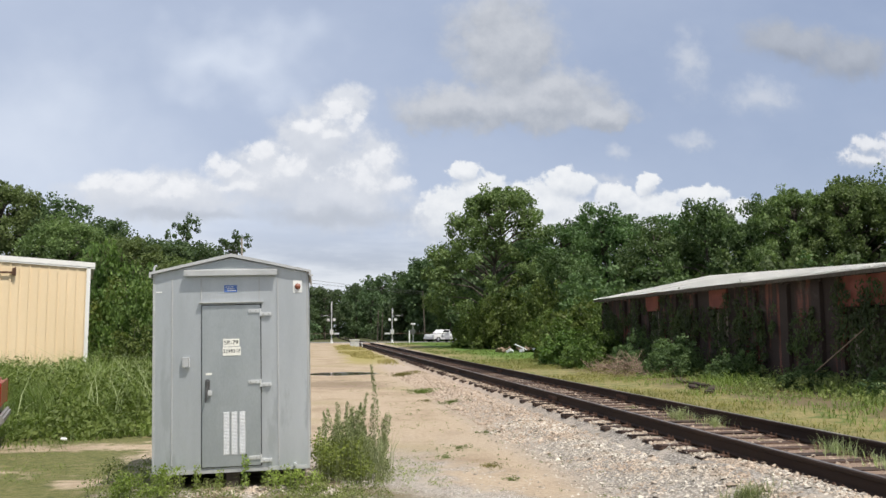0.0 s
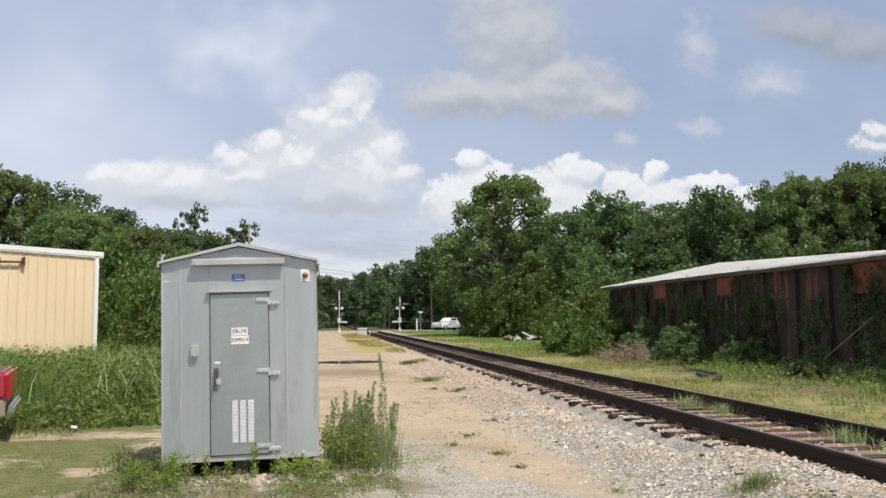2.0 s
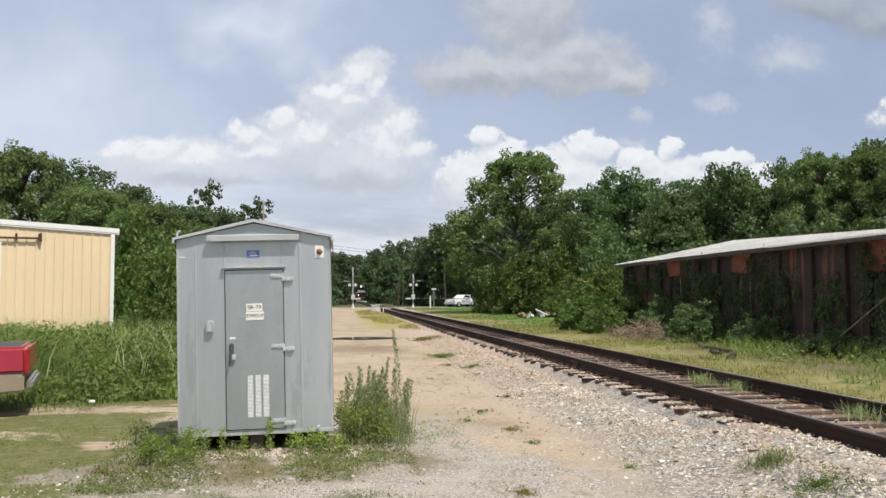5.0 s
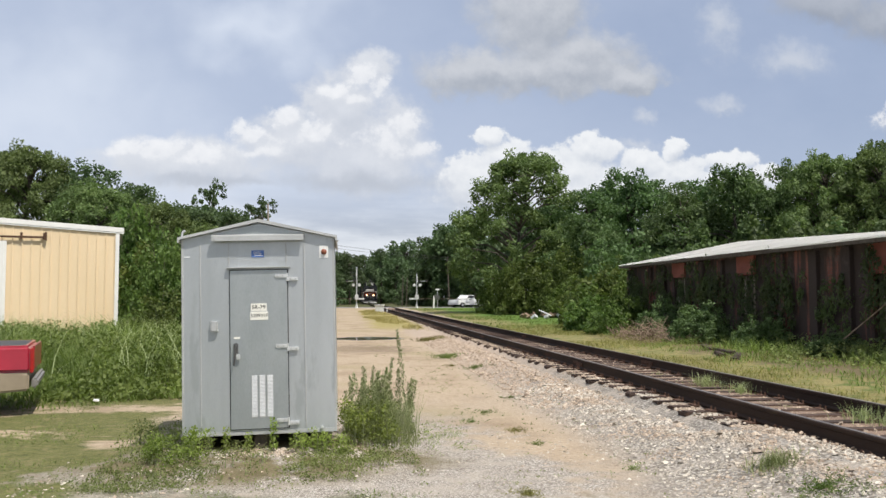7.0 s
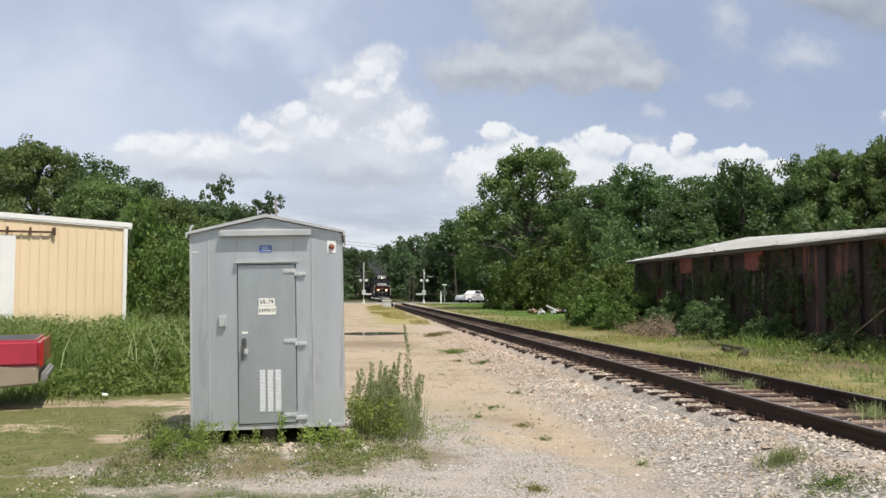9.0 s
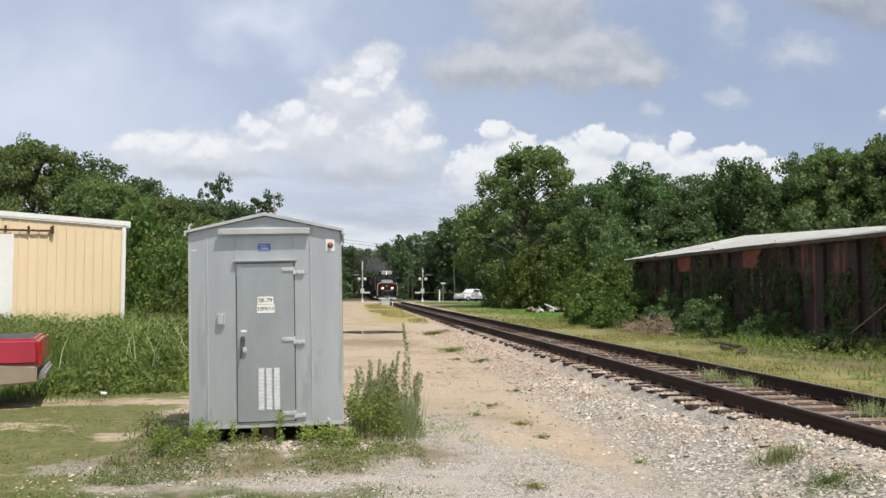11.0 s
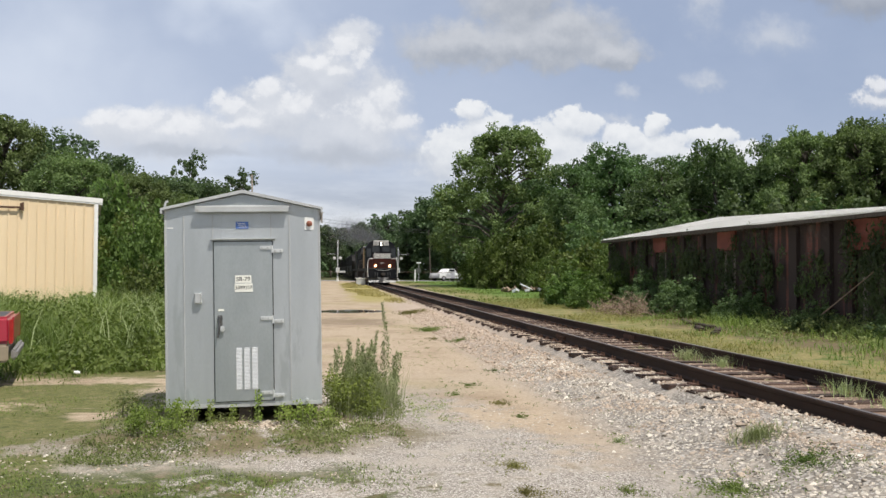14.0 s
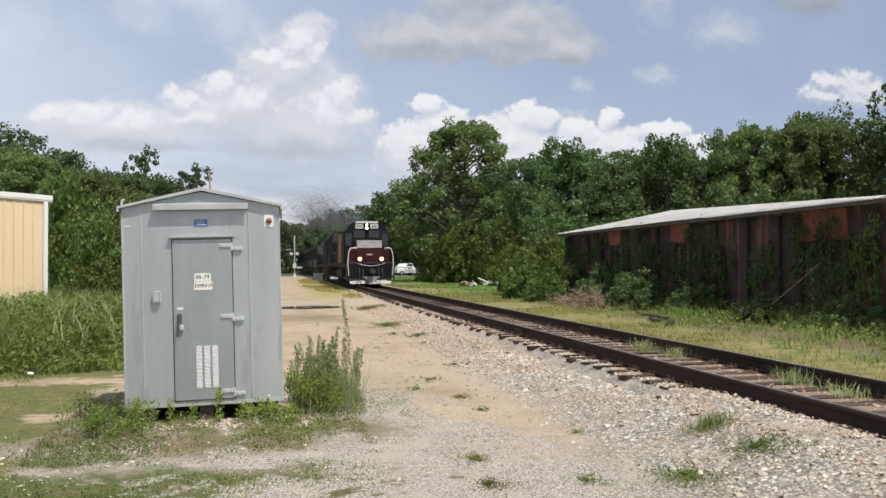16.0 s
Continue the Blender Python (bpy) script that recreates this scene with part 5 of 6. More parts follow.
    # weeds growing between the rails
    for i, (x, y, r, h, n) in enumerate([(6.1, 13.2, 0.35, 0.30, 500), (6.2, 12.2, 0.3, 0.26, 350), (6.25, 9.2, 0.3, 0.30, 380), (6.2, 8.2, 0.3, 0.24, 320), (6.7, 7.4, 0.3, 0.2, 300), (6.0, 10.6, 0.4, 0.08, 220), (6.1, 15.3, 0.3, 0.1, 200)]):
        n = int(n * 0.42)
        a, q = rng.uniform(0, 2 * math.pi, n), r * np.abs(rng.normal(0, 0.6, n))
        px, py = x + np.cos(a) * q * 0.7, y + np.sin(a) * q * 1.5
        blade_mesh("track_weed", np.stack([px, py, np.full(n, TIE_TOP - 0.06)], 1), h * 0.85, 0.0045, M_WEED_GREY, 50 + i, 0.9, "grey green weed growing between the rails", "weed")


make_grass()


def make_weeds():
    """Weeds round the hut: leafy clumps at its foot and a tall stand beside it."""
    def clump(name, pts, rad, per, leaf, mat, seed, label, stem=None):
        w = thing(name, (0, 0, 0), label, "weeds")
        lv = new("leaves", leaf_mesh("leaves", pts, rad, per, leaf, mat, seed, 1.0, 0.1))
        lv.parent = w
        bm = bmesh.new()
        for p in pts[:: max(1, len(pts) // 40)]:
            rod(bm, (p[0], p[1], float(ground_z(p[0], p[1])) - 0.02), (p[0], p[1], p[2]), 0.006, 0.003, 4)
        tagged(part("stalk_rest", bm, M_WEED_GREY, w), kind="stuff")
    rng = np.random.default_rng(3)
    n = 46
    x, y = rng.uniform(0.02, 0.62, n), rng.uniform(9.2, 10.3, n)
    clump("weed_clump", np.stack([x, y, ground_z(x, y) + rng.uniform(0.03, 0.48, n)], 1), np.full(n, 0.11), 80, 0.030, M_WEED, 1, "bright yellow-green leafy weeds beside the hut")
    pts, rad = [], []
    for i in range(84):
        x, y = rng.triangular(0.02, 0.35, 0.98), rng.uniform(9.5, 10.9)
        h = 0.22 + 0.78 * rng.uniform() ** 1.3 * (1.0 - 0.9 * abs(x - 0.5)) if i else 1.34
        if i == 0:
            x, y = 0.78, 10.2
        lean = rng.normal(0, 0.12, 2)
        for z in np.arange(0.08, h, 0.035):
            pts.append((x + lean[0] * z * z, y + lean[1] * z * z, float(ground_z(x, y)) + z))
            rad.append(0.075 * (1.12 - z / h) + 0.008)
    pts = np.array(pts)
    tagged(new("weed_stand", leaf_mesh("weed_stand", pts, rad, 8, 0.060, M_WEED_GREY, 61, 1.0, -1.3, 0.085)), "tall grey-green feathery weeds beside the hut", "weeds", kind="stuff")
    bl = scatter(300, 0.05, 0.88, 9.3, 10.8, 62, 0.0)
    blade_mesh("weed_stand", bl, 0.55, 0.004, M_WEED_GREY, 62, 0.4, "thin weed stalks beside the hut", "weeds")
    # foot of the hut
    n = 52
    x = np.concatenate([rng.uniform(-2.0, -1.35, 34), rng.uniform(-0.5, 0.1, 18)])
    y = np.concatenate([rng.uniform(8.55, 9.3, 34), rng.uniform(8.8, 9.1, 18)])
    clump("weed_clump", np.stack([x, y, ground_z(x, y) + rng.uniform(0.03, 0.22, n)], 1), np.full(n, 0.09), 60, 0.026, M_WEED, 3, "leafy green weeds at the foot of the hut")
    n = 34
    x, y = rng.uniform(-2.45, -1.75, n), rng.uniform(9.2, 10.4, n)
    clump("weed_clump", np.stack([x, y, ground_z(x, y) + rng.uniform(0.02, 0.24, n)], 1), np.full(n, 0.10), 40, 0.026, M_WEED_LOW, 8, "ragged weeds in the shade of the hut")
    n = 90
    x, y = rng.uniform(-2.1, 0.75, n), rng.uniform(8.0, 8.95, n)
    y = y + 0.35 * np.abs(x + 0.7)
    clump("weed_clump", np.stack([x, y, ground_z(x, y) + rng.uniform(0.02, 0.12, n)], 1), np.full(n, 0.09), 36, 0.020, M_WEED_LOW, 4, "low straggling weeds before the hut")
    for i, (x, y, h) in enumerate([(-0.72, 9.02, 0.34), (-1.22, 9.0, 0.24), (-0.98, 9.0, 0.2), (-1.55, 9.0, 0.3)]):
        zs = np.arange(0.02, h, 0.03)
        clump("tall_weed", np.stack([np.full(len(zs), x), np.full(len(zs), y), ground_z(x, y) + zs], 1), np.full(len(zs), 0.05), 12, 0.032, M_WEED, 140 + i, "leafy weed stalk before the hut door")
    pts = scatter(1900, -2.4, 0.8, 7.6, 9.1, 44, 1.1)
    tagged(new("weed_mat", leaf_mesh("weed_mat", pts + np.array([0, 0, 0.02]), np.full(len(pts), 0.07), 14, 0.027, M_WEED_LOW, 45, 0.7, 0.0, 0.24)), "low straggling weeds on the gravel before the hut", "weeds", kind="stuff")
    pts = scatter(500, 0.0, 1.5, 9.0, 12.5, 46, 1.0)
    tagged(new("weed_mat", leaf_mesh("weed_mat", pts + np.array([0, 0, 0.03]), np.full(len(pts), 0.09), 14, 0.028, M_WEED_LOW, 47, 0.8, 0.0, 0.2)), "low weeds beside the hut", "weeds", kind="stuff")


make_weeds()


def stones(name, pts, size, mat, seed, label):
    """Broken ballast: angular little stones lying on the ground."""
    rng = np.random.default_rng(seed)
    base = np.array([(1, 0, 0), (-1, 0, 0), (0, 1, 0), (0, -1, 0), (0, 0, 1), (0, 0, -1), (0.6, 0.6, 0.5), (-0.6, -0.5, 0.55)], float)
    tri = [(0, 6, 4), (0, 2, 6), (2, 4, 6), (2, 1, 4), (1, 7, 4), (1, 3, 7), (3, 4, 7), (3, 0, 4), (2, 0, 5), (1, 2, 5)]
    n = len(pts)
    s = size * rng.lognormal(0, 0.35, n)
    v = base[None] * (1 + rng.uniform(-0.35, 0.35, (n, 8, 1))) * (s[:, None, None]) * np.array([1, 0.8, 0.65])
    a = rng.uniform(0, 2 * math.pi, n)
    c, d = np.cos(a)[:, None], np.sin(a)[:, None]
    x, y = v[..., 0] * c - v[..., 1] * d, v[..., 0] * d + v[..., 1] * c
    tl = rng.normal(0, 0.5, n)[:, None]
    v = np.stack([x, y * np.cos(tl) - v[..., 2] * np.sin(tl), y * np.sin(tl) + v[..., 2] * np.cos(tl)], -1)
    v += np.asarray(pts)[:, None] + np.stack([np.zeros(n), np.zeros(n), s * 0.3], 1)[:, None]
    me = bpy.data.meshes.new(name)
    me.from_pydata(v.reshape(-1, 3).tolist(), [], (8 * np.arange(n)[:, None, None] + np.array(tri)[None]).reshape(-1, 3).tolist())
    me.materials.append(mat)
    return tagged(new(name, me), label, "gravel", kind="stuff")


def stone_material(name, lo, hi, stain=0.44):
    m, k, b = material(name)
    isl = k.add("ShaderNodeNewGeometry").outputs["Random Per Island"]
    co = k.add("ShaderNodeTexCoord").outputs["Object"]
    col = k.mix(isl, lo, hi)
    col = k.mix(k.ramp(k.noise(co, 1.5, 4.0), stain, stain + 0.22), col, k.mix(isl, (0.27, 0.205, 0.15), (0.54, 0.435, 0.335)))
    col = k.mix(k.ramp(k.noise(co, 60, 3.0), 0.5, 0.75), col, lo)
    k.link(col, b.inputs["Base Color"])
    b.inputs["Roughness"].default_value = 0.9
    return m


def make_stones():
    grey = stone_material("limestone_ballast", (0.235, 0.205, 0.165), (0.68, 0.62, 0.53))
    p = scatter(36000, 2.6, 4.75, 4.2, 15, 21, 0.0, lambda x, y: np.random.default_rng(2).uniform(0, 1, len(x)) < step(2.7, 3.5, x))
    stones("ballast", p, 0.0145, grey, 1, "pale grey and tan crushed stone ballast")
    tan = stone_material("tan_ballast", (0.29, 0.22, 0.155), (0.66, 0.535, 0.41), 0.2)
    p = scatter(19000, 3.0, 4.75, 12.5, 34, 22)
    stones("ballast", p, 0.0185, tan, 2, "tan crushed stone ballast along the track")
    p = scatter(4200, 4.15, 4.86, 4.2, 24, 27)
    stones("ballast", p, 0.0165, tan, 7, "tan stones heaped against the tie ends")
    brown = stone_material("stained_ballast", (0.16, 0.115, 0.085), (0.42, 0.34, 0.265), 0.3)
    p = scatter(8000, 4.95, 7.2, 4.5, 26, 23, 0.6)
    stones("ballast", p, 0.019, brown, 3, "stained stone ballast between the ties")
    p = scatter(16000, -0.3, 3.3, 4.4, 11, 24, 0.9)
    stones("yard_gravel", p, 0.0095, grey, 4, "fine pale gravel on the yard")
    p = scatter(5200, -2.9, 0.9, 6.6, 9.2, 25, 1.1)
    stones("yard_gravel", p, 0.011, grey, 5, "loose pale stones round the hut")
    p = scatter(1500, -1.3, 0.3, 8.75, 9.15, 26)
    stones("yard_gravel", p, 0.015, grey, 6, "white stones heaped at the foot of the hut")


make_stones()


# ---------------------------------------------------------------- level crossing
M_POLE = surface("galvanised_mast", (0.50, 0.51, 0.51), (0.62, 0.63, 0.63), 3, 0.5, 0.3, 0.1, 40)
M_GLASS_DARK = surface("dark_glass", (0.015, 0.018, 0.02), (0.03, 0.034, 0.036), 2, 0.08, 0, 0.0, 20)
M_RED_PAINT = surface("red_stripe_paint", (0.42, 0.05, 0.04), (0.52, 0.08, 0.06), 3, 0.5)


def make_signal(x, y, arm, high, label):
    """A crossing signal: mast with crossbuck, flashing-light pairs, gate box and lowered gate arm."""
    z0 = float(ground_z(x, y))
    s = thing("crossing_signal", (x, y, z0), label, "crossing signal", "signals of the level crossing")
    part("mast", rodm((0, 0, 0.3), (0, 0, high), 0.065, n=10), M_POLE, s)
    part("base", rodm((0, 0, -0.05), (0, 0, 0.42), 0.22, 0.10, 10), M_POLE, s, "pale conical base")
    for a in (45, -45):
        part("crossbuck_board", boxm((arm * 0.09, 0, high - 0.75), (0.02, 1.2, 0.2), 0.004, (a, 0, 0)), M_WHITE, s, "white crossbuck board")
    part("light_bar", boxm((arm * 0.62, -0.05, 3.35), (1.3, 0.06, 0.06)), M_POLE, s)
    for d in (0.25, 1.2):
        u = part("flasher", rodm((arm * d, -0.1, 3.35), (arm * d, -0.06, 3.35), 0.17, n=16), M_BLACK, s, "round black flasher backing")
        part("lens", rodm((arm * d, -0.2, 3.35), (arm * d, -0.10, 3.35), 0.11, n=12), M_POLE if d < 1 else M_OFFWHITE, u)
        part("hood", rodm((arm * d, -0.32, 3.40), (arm * d, -0.1, 3.40), 0.14, 0.13, 10), M_BLACK, u)
    for d in (-0.45, 0.35):
        u = part("flasher", rodm((-arm * d * 0.9, -0.12, 2.85), (-arm * d * 0.9, -0.08, 2.85), 0.2, n=16), M_POLE, s)
        part("lens", rodm((-arm * d * 0.9, -0.2, 2.85), (-arm * d * 0.9, -0.1, 2.85), 0.09, n=12), M_OFFWHITE, u)
    part("gate_box", boxm((0, -0.1, 1.35), (0.44, 0.4, 0.6), 0.03), M_POLE, s, "pale gate mechanism box")
    gate = part("gate_arm", boxm((arm * 3.6, -0.15, 1.15), (6.6, 0.03, 0.04), 0.005), M_WOODGREY, s, "lowered thin gate arm")
    for i in range(6):
        part("stripe", boxm((arm * (1.1 + 1.05 * i), -0.15, 1.15), (0.42, 0.036, 0.046)), M_RUST, gate)
    part("counterweight", boxm((-arm * 0.6, -0.15, 1.15), (0.7, 0.12, 0.22), 0.02), M_POLE, gate)


make_signal(1.75, 101.5, -1, 5.1, "pale crossing signal mast with flashers beside the track")
make_signal(9.2, 101.5, 1, 4.25, "pale crossing signal mast with flashers on the wooded side")


def make_crossing_furniture():
    c = thing("trackside_cabinet", (3.65, 81, float(ground_z(3.65, 81))), "low white trackside cabinet with a pale lid", "cabinet")
    part("body", boxm((0, 0, 0.33), (0.86, 0.7, 0.66), 0.02), M_POLE, c)
    part("lid", boxm((0, 0, 0.68), (1.0, 0.84, 0.08), 0.02), M_WHITE, c, "white lid")
    part("stand", boxm((0.75, 0.1, 0.2), (0.07, 0.07, 0.4)), M_WHITE, c)
    s = thing("road_sign", (11.55, 101, 0.4), "round grey-backed warning sign on a white post", "road sign")
    part("post", boxm((-0.25, 0, 0.75), (0.16, 0.08, 1.5), 0.01), M_WHITE, s)
    part("disc", rodm((0.15, -0.05, 1.35), (0.15, -0.02, 1.35), 0.36, n=20), M_DARKSTEEL, s, "round dull sign plate")
    part("bracket", boxm((0.0, 0.0, 1.35), (0.4, 0.04, 0.06)), M_POLE, s)
    n = thing("street_name_blade", (12.1, 104, 0.4), "small pale street blade on a thin post", "road sign")
    part("post", rodm((0, 0, 0), (0, 0, 2.3), 0.03), M_POLE, n)
    part("blade", boxm((0, 0, 2.35), (0.6, 0.02, 0.16)), M_WHITE, n)
    for x, y, h, lean in ((14.5, 110.5, 7.0, -2.5), (-24, 114, 10.5, 0.5)):
        p = thing("utility_pole", (x, y, float(ground_z(x, y)) - 0.1), "dark wooden utility pole", "utility pole", turn=(0, lean, 0))
        part("pole", rodm((0, 0, 0), (0, 0, h), 0.10, 0.07, 10), M_DARKWOOD, p)
        part("crossarm", boxm((0, 0, h - 0.6), (0.12, 2.0, 0.12)), M_DARKWOOD, p)
    for x, y, h in ((8.5, 117, 4.6), (9.2, 118, 4.3)):
        p = thing("wooden_post", (x, y, float(ground_z(x, y)) - 0.1), "bare grey wooden post", "post", turn=(0, 1.5, 0))
        part("pole", rodm((0, 0, 0), (0, 0, h), 0.08, 0.06, 8), M_DARKWOOD, p)
    for k, (z0, z1, dy) in enumerate(((12.6, 7.1, -0.8), (12.1, 6.9, 0.8))):
        bm = bmesh.new()
        pts = []
        for i in range(25):
            f = i / 24
            pts.append(Vector((-24 + 38.2 * f, 114 - 3.5 * f + dy, z0 + (z1 - z0) * f - 1.1 * 4 * f * (1 - f) * 0.5)))
        for a, b in zip(pts, pts[1:]):
            rod(bm, a, b, 0.018, n=4)
        w = part("overhead_wire", bm, M_BLACK)
        tagged(w, "thin dark overhead wire above the road", "wire", "overhead wires")


make_crossing_furniture()


# ---------------------------------------------------------------- pickup trucks
def paint(name, c):
    m, k, b = material(name)
    co = k.add("ShaderNodeTexCoord").outputs["Object"]
    n = k.noise(co, 3.0, 5.0, 0.6)
    k.link(k.mix(k.ramp(n, 0.3, 0.7), tuple(v * 0.82 for v in c), c), b.inputs["Base Color"])
    b.inputs["Roughness"].default_value = 0.32
    b.inputs["Coat Weight"].default_value, b.inputs["Coat Roughness"].default_value = 0.4, 0.12
    return m


M_TRUCK_RED = paint("faded_red_car_paint", (0.36, 0.016, 0.036))
M_TRUCK_TAN = paint("beige_car_paint", (0.33, 0.27, 0.20))
M_TRUCK_WHITE = paint("white_car_paint", (0.78, 0.78, 0.78))
M_CHROME = surface("dull_chrome", (0.55, 0.55, 0.55), (0.66, 0.66, 0.66), 6, 0.3, 0.85, 0.05, 40)
M_DULL = surface("tarnished_bumper_steel", (0.20, 0.19, 0.18), (0.32, 0.30, 0.28), 6, 0.5, 0.5, 0.1, 40, (0.14, 0.10, 0.08), 0.6, 4)
M_TYRE = surface("black_tyre_rubber", (0.018, 0.018, 0.018), (0.04, 0.038, 0.036), 9, 0.85)
M_TAIL = surface("red_tail_lamp", (0.30, 0.012, 0.012), (0.40, 0.02, 0.02), 8, 0.15)


def make_pickup(at, turn, upper, lower, label, group=""):
    """A pickup truck; x runs from its tail (0) to its nose (-5.3), y is its width, z up from the road."""
    t = thing("pickup_truck", at, label, "pickup truck", group, turn=turn)
    hw = 0.93

    def side(z):
        return hw - 0.10 * max(0, z - 0.75) ** 1.5

    def shell(name, outline, mat, w_low, w_top, z_low, z_top, lab=""):
        bm = bmesh.new()
        prism(bm, outline, "y", -1, 1)
        for v in bm.verts:
            f = min(1, max(0, (v.co.z - z_low) / (z_top - z_low)))
            v.co.y *= w_low + (w_top - w_low) * f
        bmesh.ops.bevel(bm, geom=list(bm.edges), offset=0.05 if name == "bed" else 0.03, segments=3, affect="EDGES")
        return part(name, bm, mat, t, lab)

    def arch(cx, r, z0, n=9):
        return [(cx + r * math.cos(math.pi * i / n), z0 + r * math.sin(math.pi * i / n)) for i in range(n + 1)]
    low = [(-0.03, 0.40)] + [(-0.03, 0.66), (-5.28, 0.66), (-5.30, 0.36)] + [(x, z) for x, z in reversed(arch(-4.45, 0.42, 0.36))] + [(-3.9, 0.34), (-1.6, 0.34)] + [(x, z) for x, z in reversed(arch(-1.12, 0.42, 0.36))]
    shell("lower_body", low, lower, 0.91, 0.93, 0.3, 0.66, "lower body panels")
    shell("bed", [(0, 0.662), (-0.015, 1.06), (-1.98, 1.05), (-1.98, 0.662)], upper, 0.93, 0.90, 0.66, 1.06, "cargo bed with smooth sides")
    shell("cab_body", [(-1.99, 0.662), (-1.99, 1.06), (-5.2, 0.98), (-5.28, 0.662)], upper, 0.93, 0.88, 0.66, 1.06)
    shell("cab_roof", [(-2.06, 1.06), (-2.16, 1.58), (-3.25, 1.58), (-3.85, 1.05)], upper, 0.86, 0.68, 1.06, 1.58, "cab roof and pillars")
    for s in (-1, 1):
        part("side_window", prismm([(-2.25, 1.10), (-2.30, 1.50), (-3.20, 1.50), (-3.62, 1.10)], "y", *(sorted((s * 0.775, s * 0.80)))), M_GLASS_DARK, t, "dark side window")
    part("bed_floor", boxm((-1.0, 0, 0.98), (1.8, 1.5, 0.16)), M_BLACK, t, "dark open cargo bed")
    part("tailgate", boxm((0.012, 0, 0.87), (0.03, 1.5, 0.36), 0.01), upper, t)
    bm = bmesh.new()
    prism(bm, [(0.0, 0.42), (0.08, 0.44), (0.09, 0.57), (0.0, 0.59)], "y", -0.88, 0.88)
    bmesh.ops.bevel(bm, geom=list(bm.edges), offset=0.03, segments=2, affect="EDGES")
    part("rear_bumper", bm, M_DULL, t, "dull chrome rear bumper")
    bm = boxm((-5.33, 0, 0.5), (0.16, 1.84, 0.2), 0.04)
    part("front_bumper", bm, M_CHROME, t, "chrome front bumper")
    for s in (-1, 1):
        part("tail_lamp", boxm((0.0, s * 0.865, 0.84), (0.05, 0.11, 0.36), 0.012), M_TAIL, t, "red tail lamp")
        part("headlight", boxm((-5.27, s * 0.7, 0.82), (0.05, 0.3, 0.15), 0.012), M_CHROME, t)
        for x in (-1.12, -4.45):
            bm = rodm((x, s * 0.66, 0.355), (x, s * 0.90, 0.355), 0.355, n=28)
            bmesh.ops.bevel(bm, geom=[e for e in bm.edges if len(e.link_faces) == 2 and abs(e.link_faces[0].normal.dot(e.link_faces[1].normal)) < 0.3], offset=0.03, segments=2, affect="EDGES")
            w = part("wheel", bm, M_TYRE, t, "black tyre on a steel rim")
            part("rim", rodm((x, s * 0.88, 0.355), (x, s * 0.915, 0.355), 0.20, 0.18, 20), M_CHROME, w)
    return t


make_pickup((-4.77, 13.59, -0.02), (0, 0, 16), M_TRUCK_RED, M_TRUCK_TAN, "faded red pickup truck with beige lower panels on the grass")
make_pickup((18.3, 107.3, 0.425), (0, 0, 38), M_TRUCK_WHITE, M_TRUCK_WHITE, "white pickup truck standing on the crossing road")


# ---------------------------------------------------------------- rubble, brushwood, timber
def make_debris():
    rng = random.Random(8)
    heap = thing("brush_pile", (11.8, 30.2, float(ground_z(11.8, 30.2))), "heap of dry brown cut brushwood before the warehouse", "brush pile", kind="stuff")
    bm = bmesh.new()
    for i in range(420):
        a, q = rng.uniform(0, 6.28), math.sqrt(rng.random())
        x, y = math.cos(a) * q * 1.0, math.sin(a) * q * 3.2
        z = max(0.02, 0.75 * (1 - q) * rng.random())
        d = Vector((rng.uniform(-0.6, 0.6), rng.uniform(-0.8, 0.8), rng.uniform(-0.15, 0.45)))
        rod(bm, (x, y, z), (x + d.x, y + d.y, max(0.02, z + d.z)), 0.013, 0.005, 4)
    tagged(part("twigs", bm, M_TWIG, heap), kind="stuff")
    for i, (x, y, ln, rz) in enumerate([(10.9, 21.6, 1.7, 62), (10.7, 22.3, 1.3, 70), (11.2, 23.1, 1.9, 80), (11.4, 24.6, 1.5, 74), (10.5, 20.9, 1.1, 58)]):
        tm = part("old_timber", boxm((0, 0, 0), (ln, 0.2, 0.15), 0.015), M_TIE)
        tm.matrix_basis = pose(x, y, float(ground_z(x, y)) + 0.005, rng.uniform(-6, 6), rng.uniform(-2, 2), rz)
        tagged(tm, "dark discarded railway tie lying in the weeds", "timber", "discarded ties")
    rub = thing("rubble_heap", (14.0, 56.5, float(ground_z(14.0, 56.5))), "heap of pale rubble and scrap sheet in the grass", "rubble")
    for i in range(26):
        a, q = rng.uniform(0, 6.28), math.sqrt(rng.random())
        s = rng.uniform(0.12, 0.4)
        bm = boxm((0, 0, 0), (s, s * rng.uniform(0.5, 1), s * rng.uniform(0.3, 0.8)), 0.02)
        ob = part("rubble_piece", bm, M_POLE if i % 6 == 0 else M_TWIG, rub)
        ob.matrix_basis = pose(math.cos(a) * q * 1.7, math.sin(a) * q * 1.2, 0.08 + 0.35 * (1 - q), rng.uniform(0, 40), rng.uniform(0, 40), rng.uniform(0, 180))
    ob = part("scrap_sheet", boxm((0, 0, 0), (0.95, 0.35, 0.03)), M_POLE, rub, "white scrap sheet")
    ob.matrix_basis = pose(0.1, -0.6, 0.38, 10, 24, -15)
    tagged(part("litter", boxm((-3.85, 13.6, 0.12), (0.09, 0.06, 0.03), 0.008, (12, 8, 20)), M_WHITE), "small white scrap of litter in the grass", "litter")


make_debris()


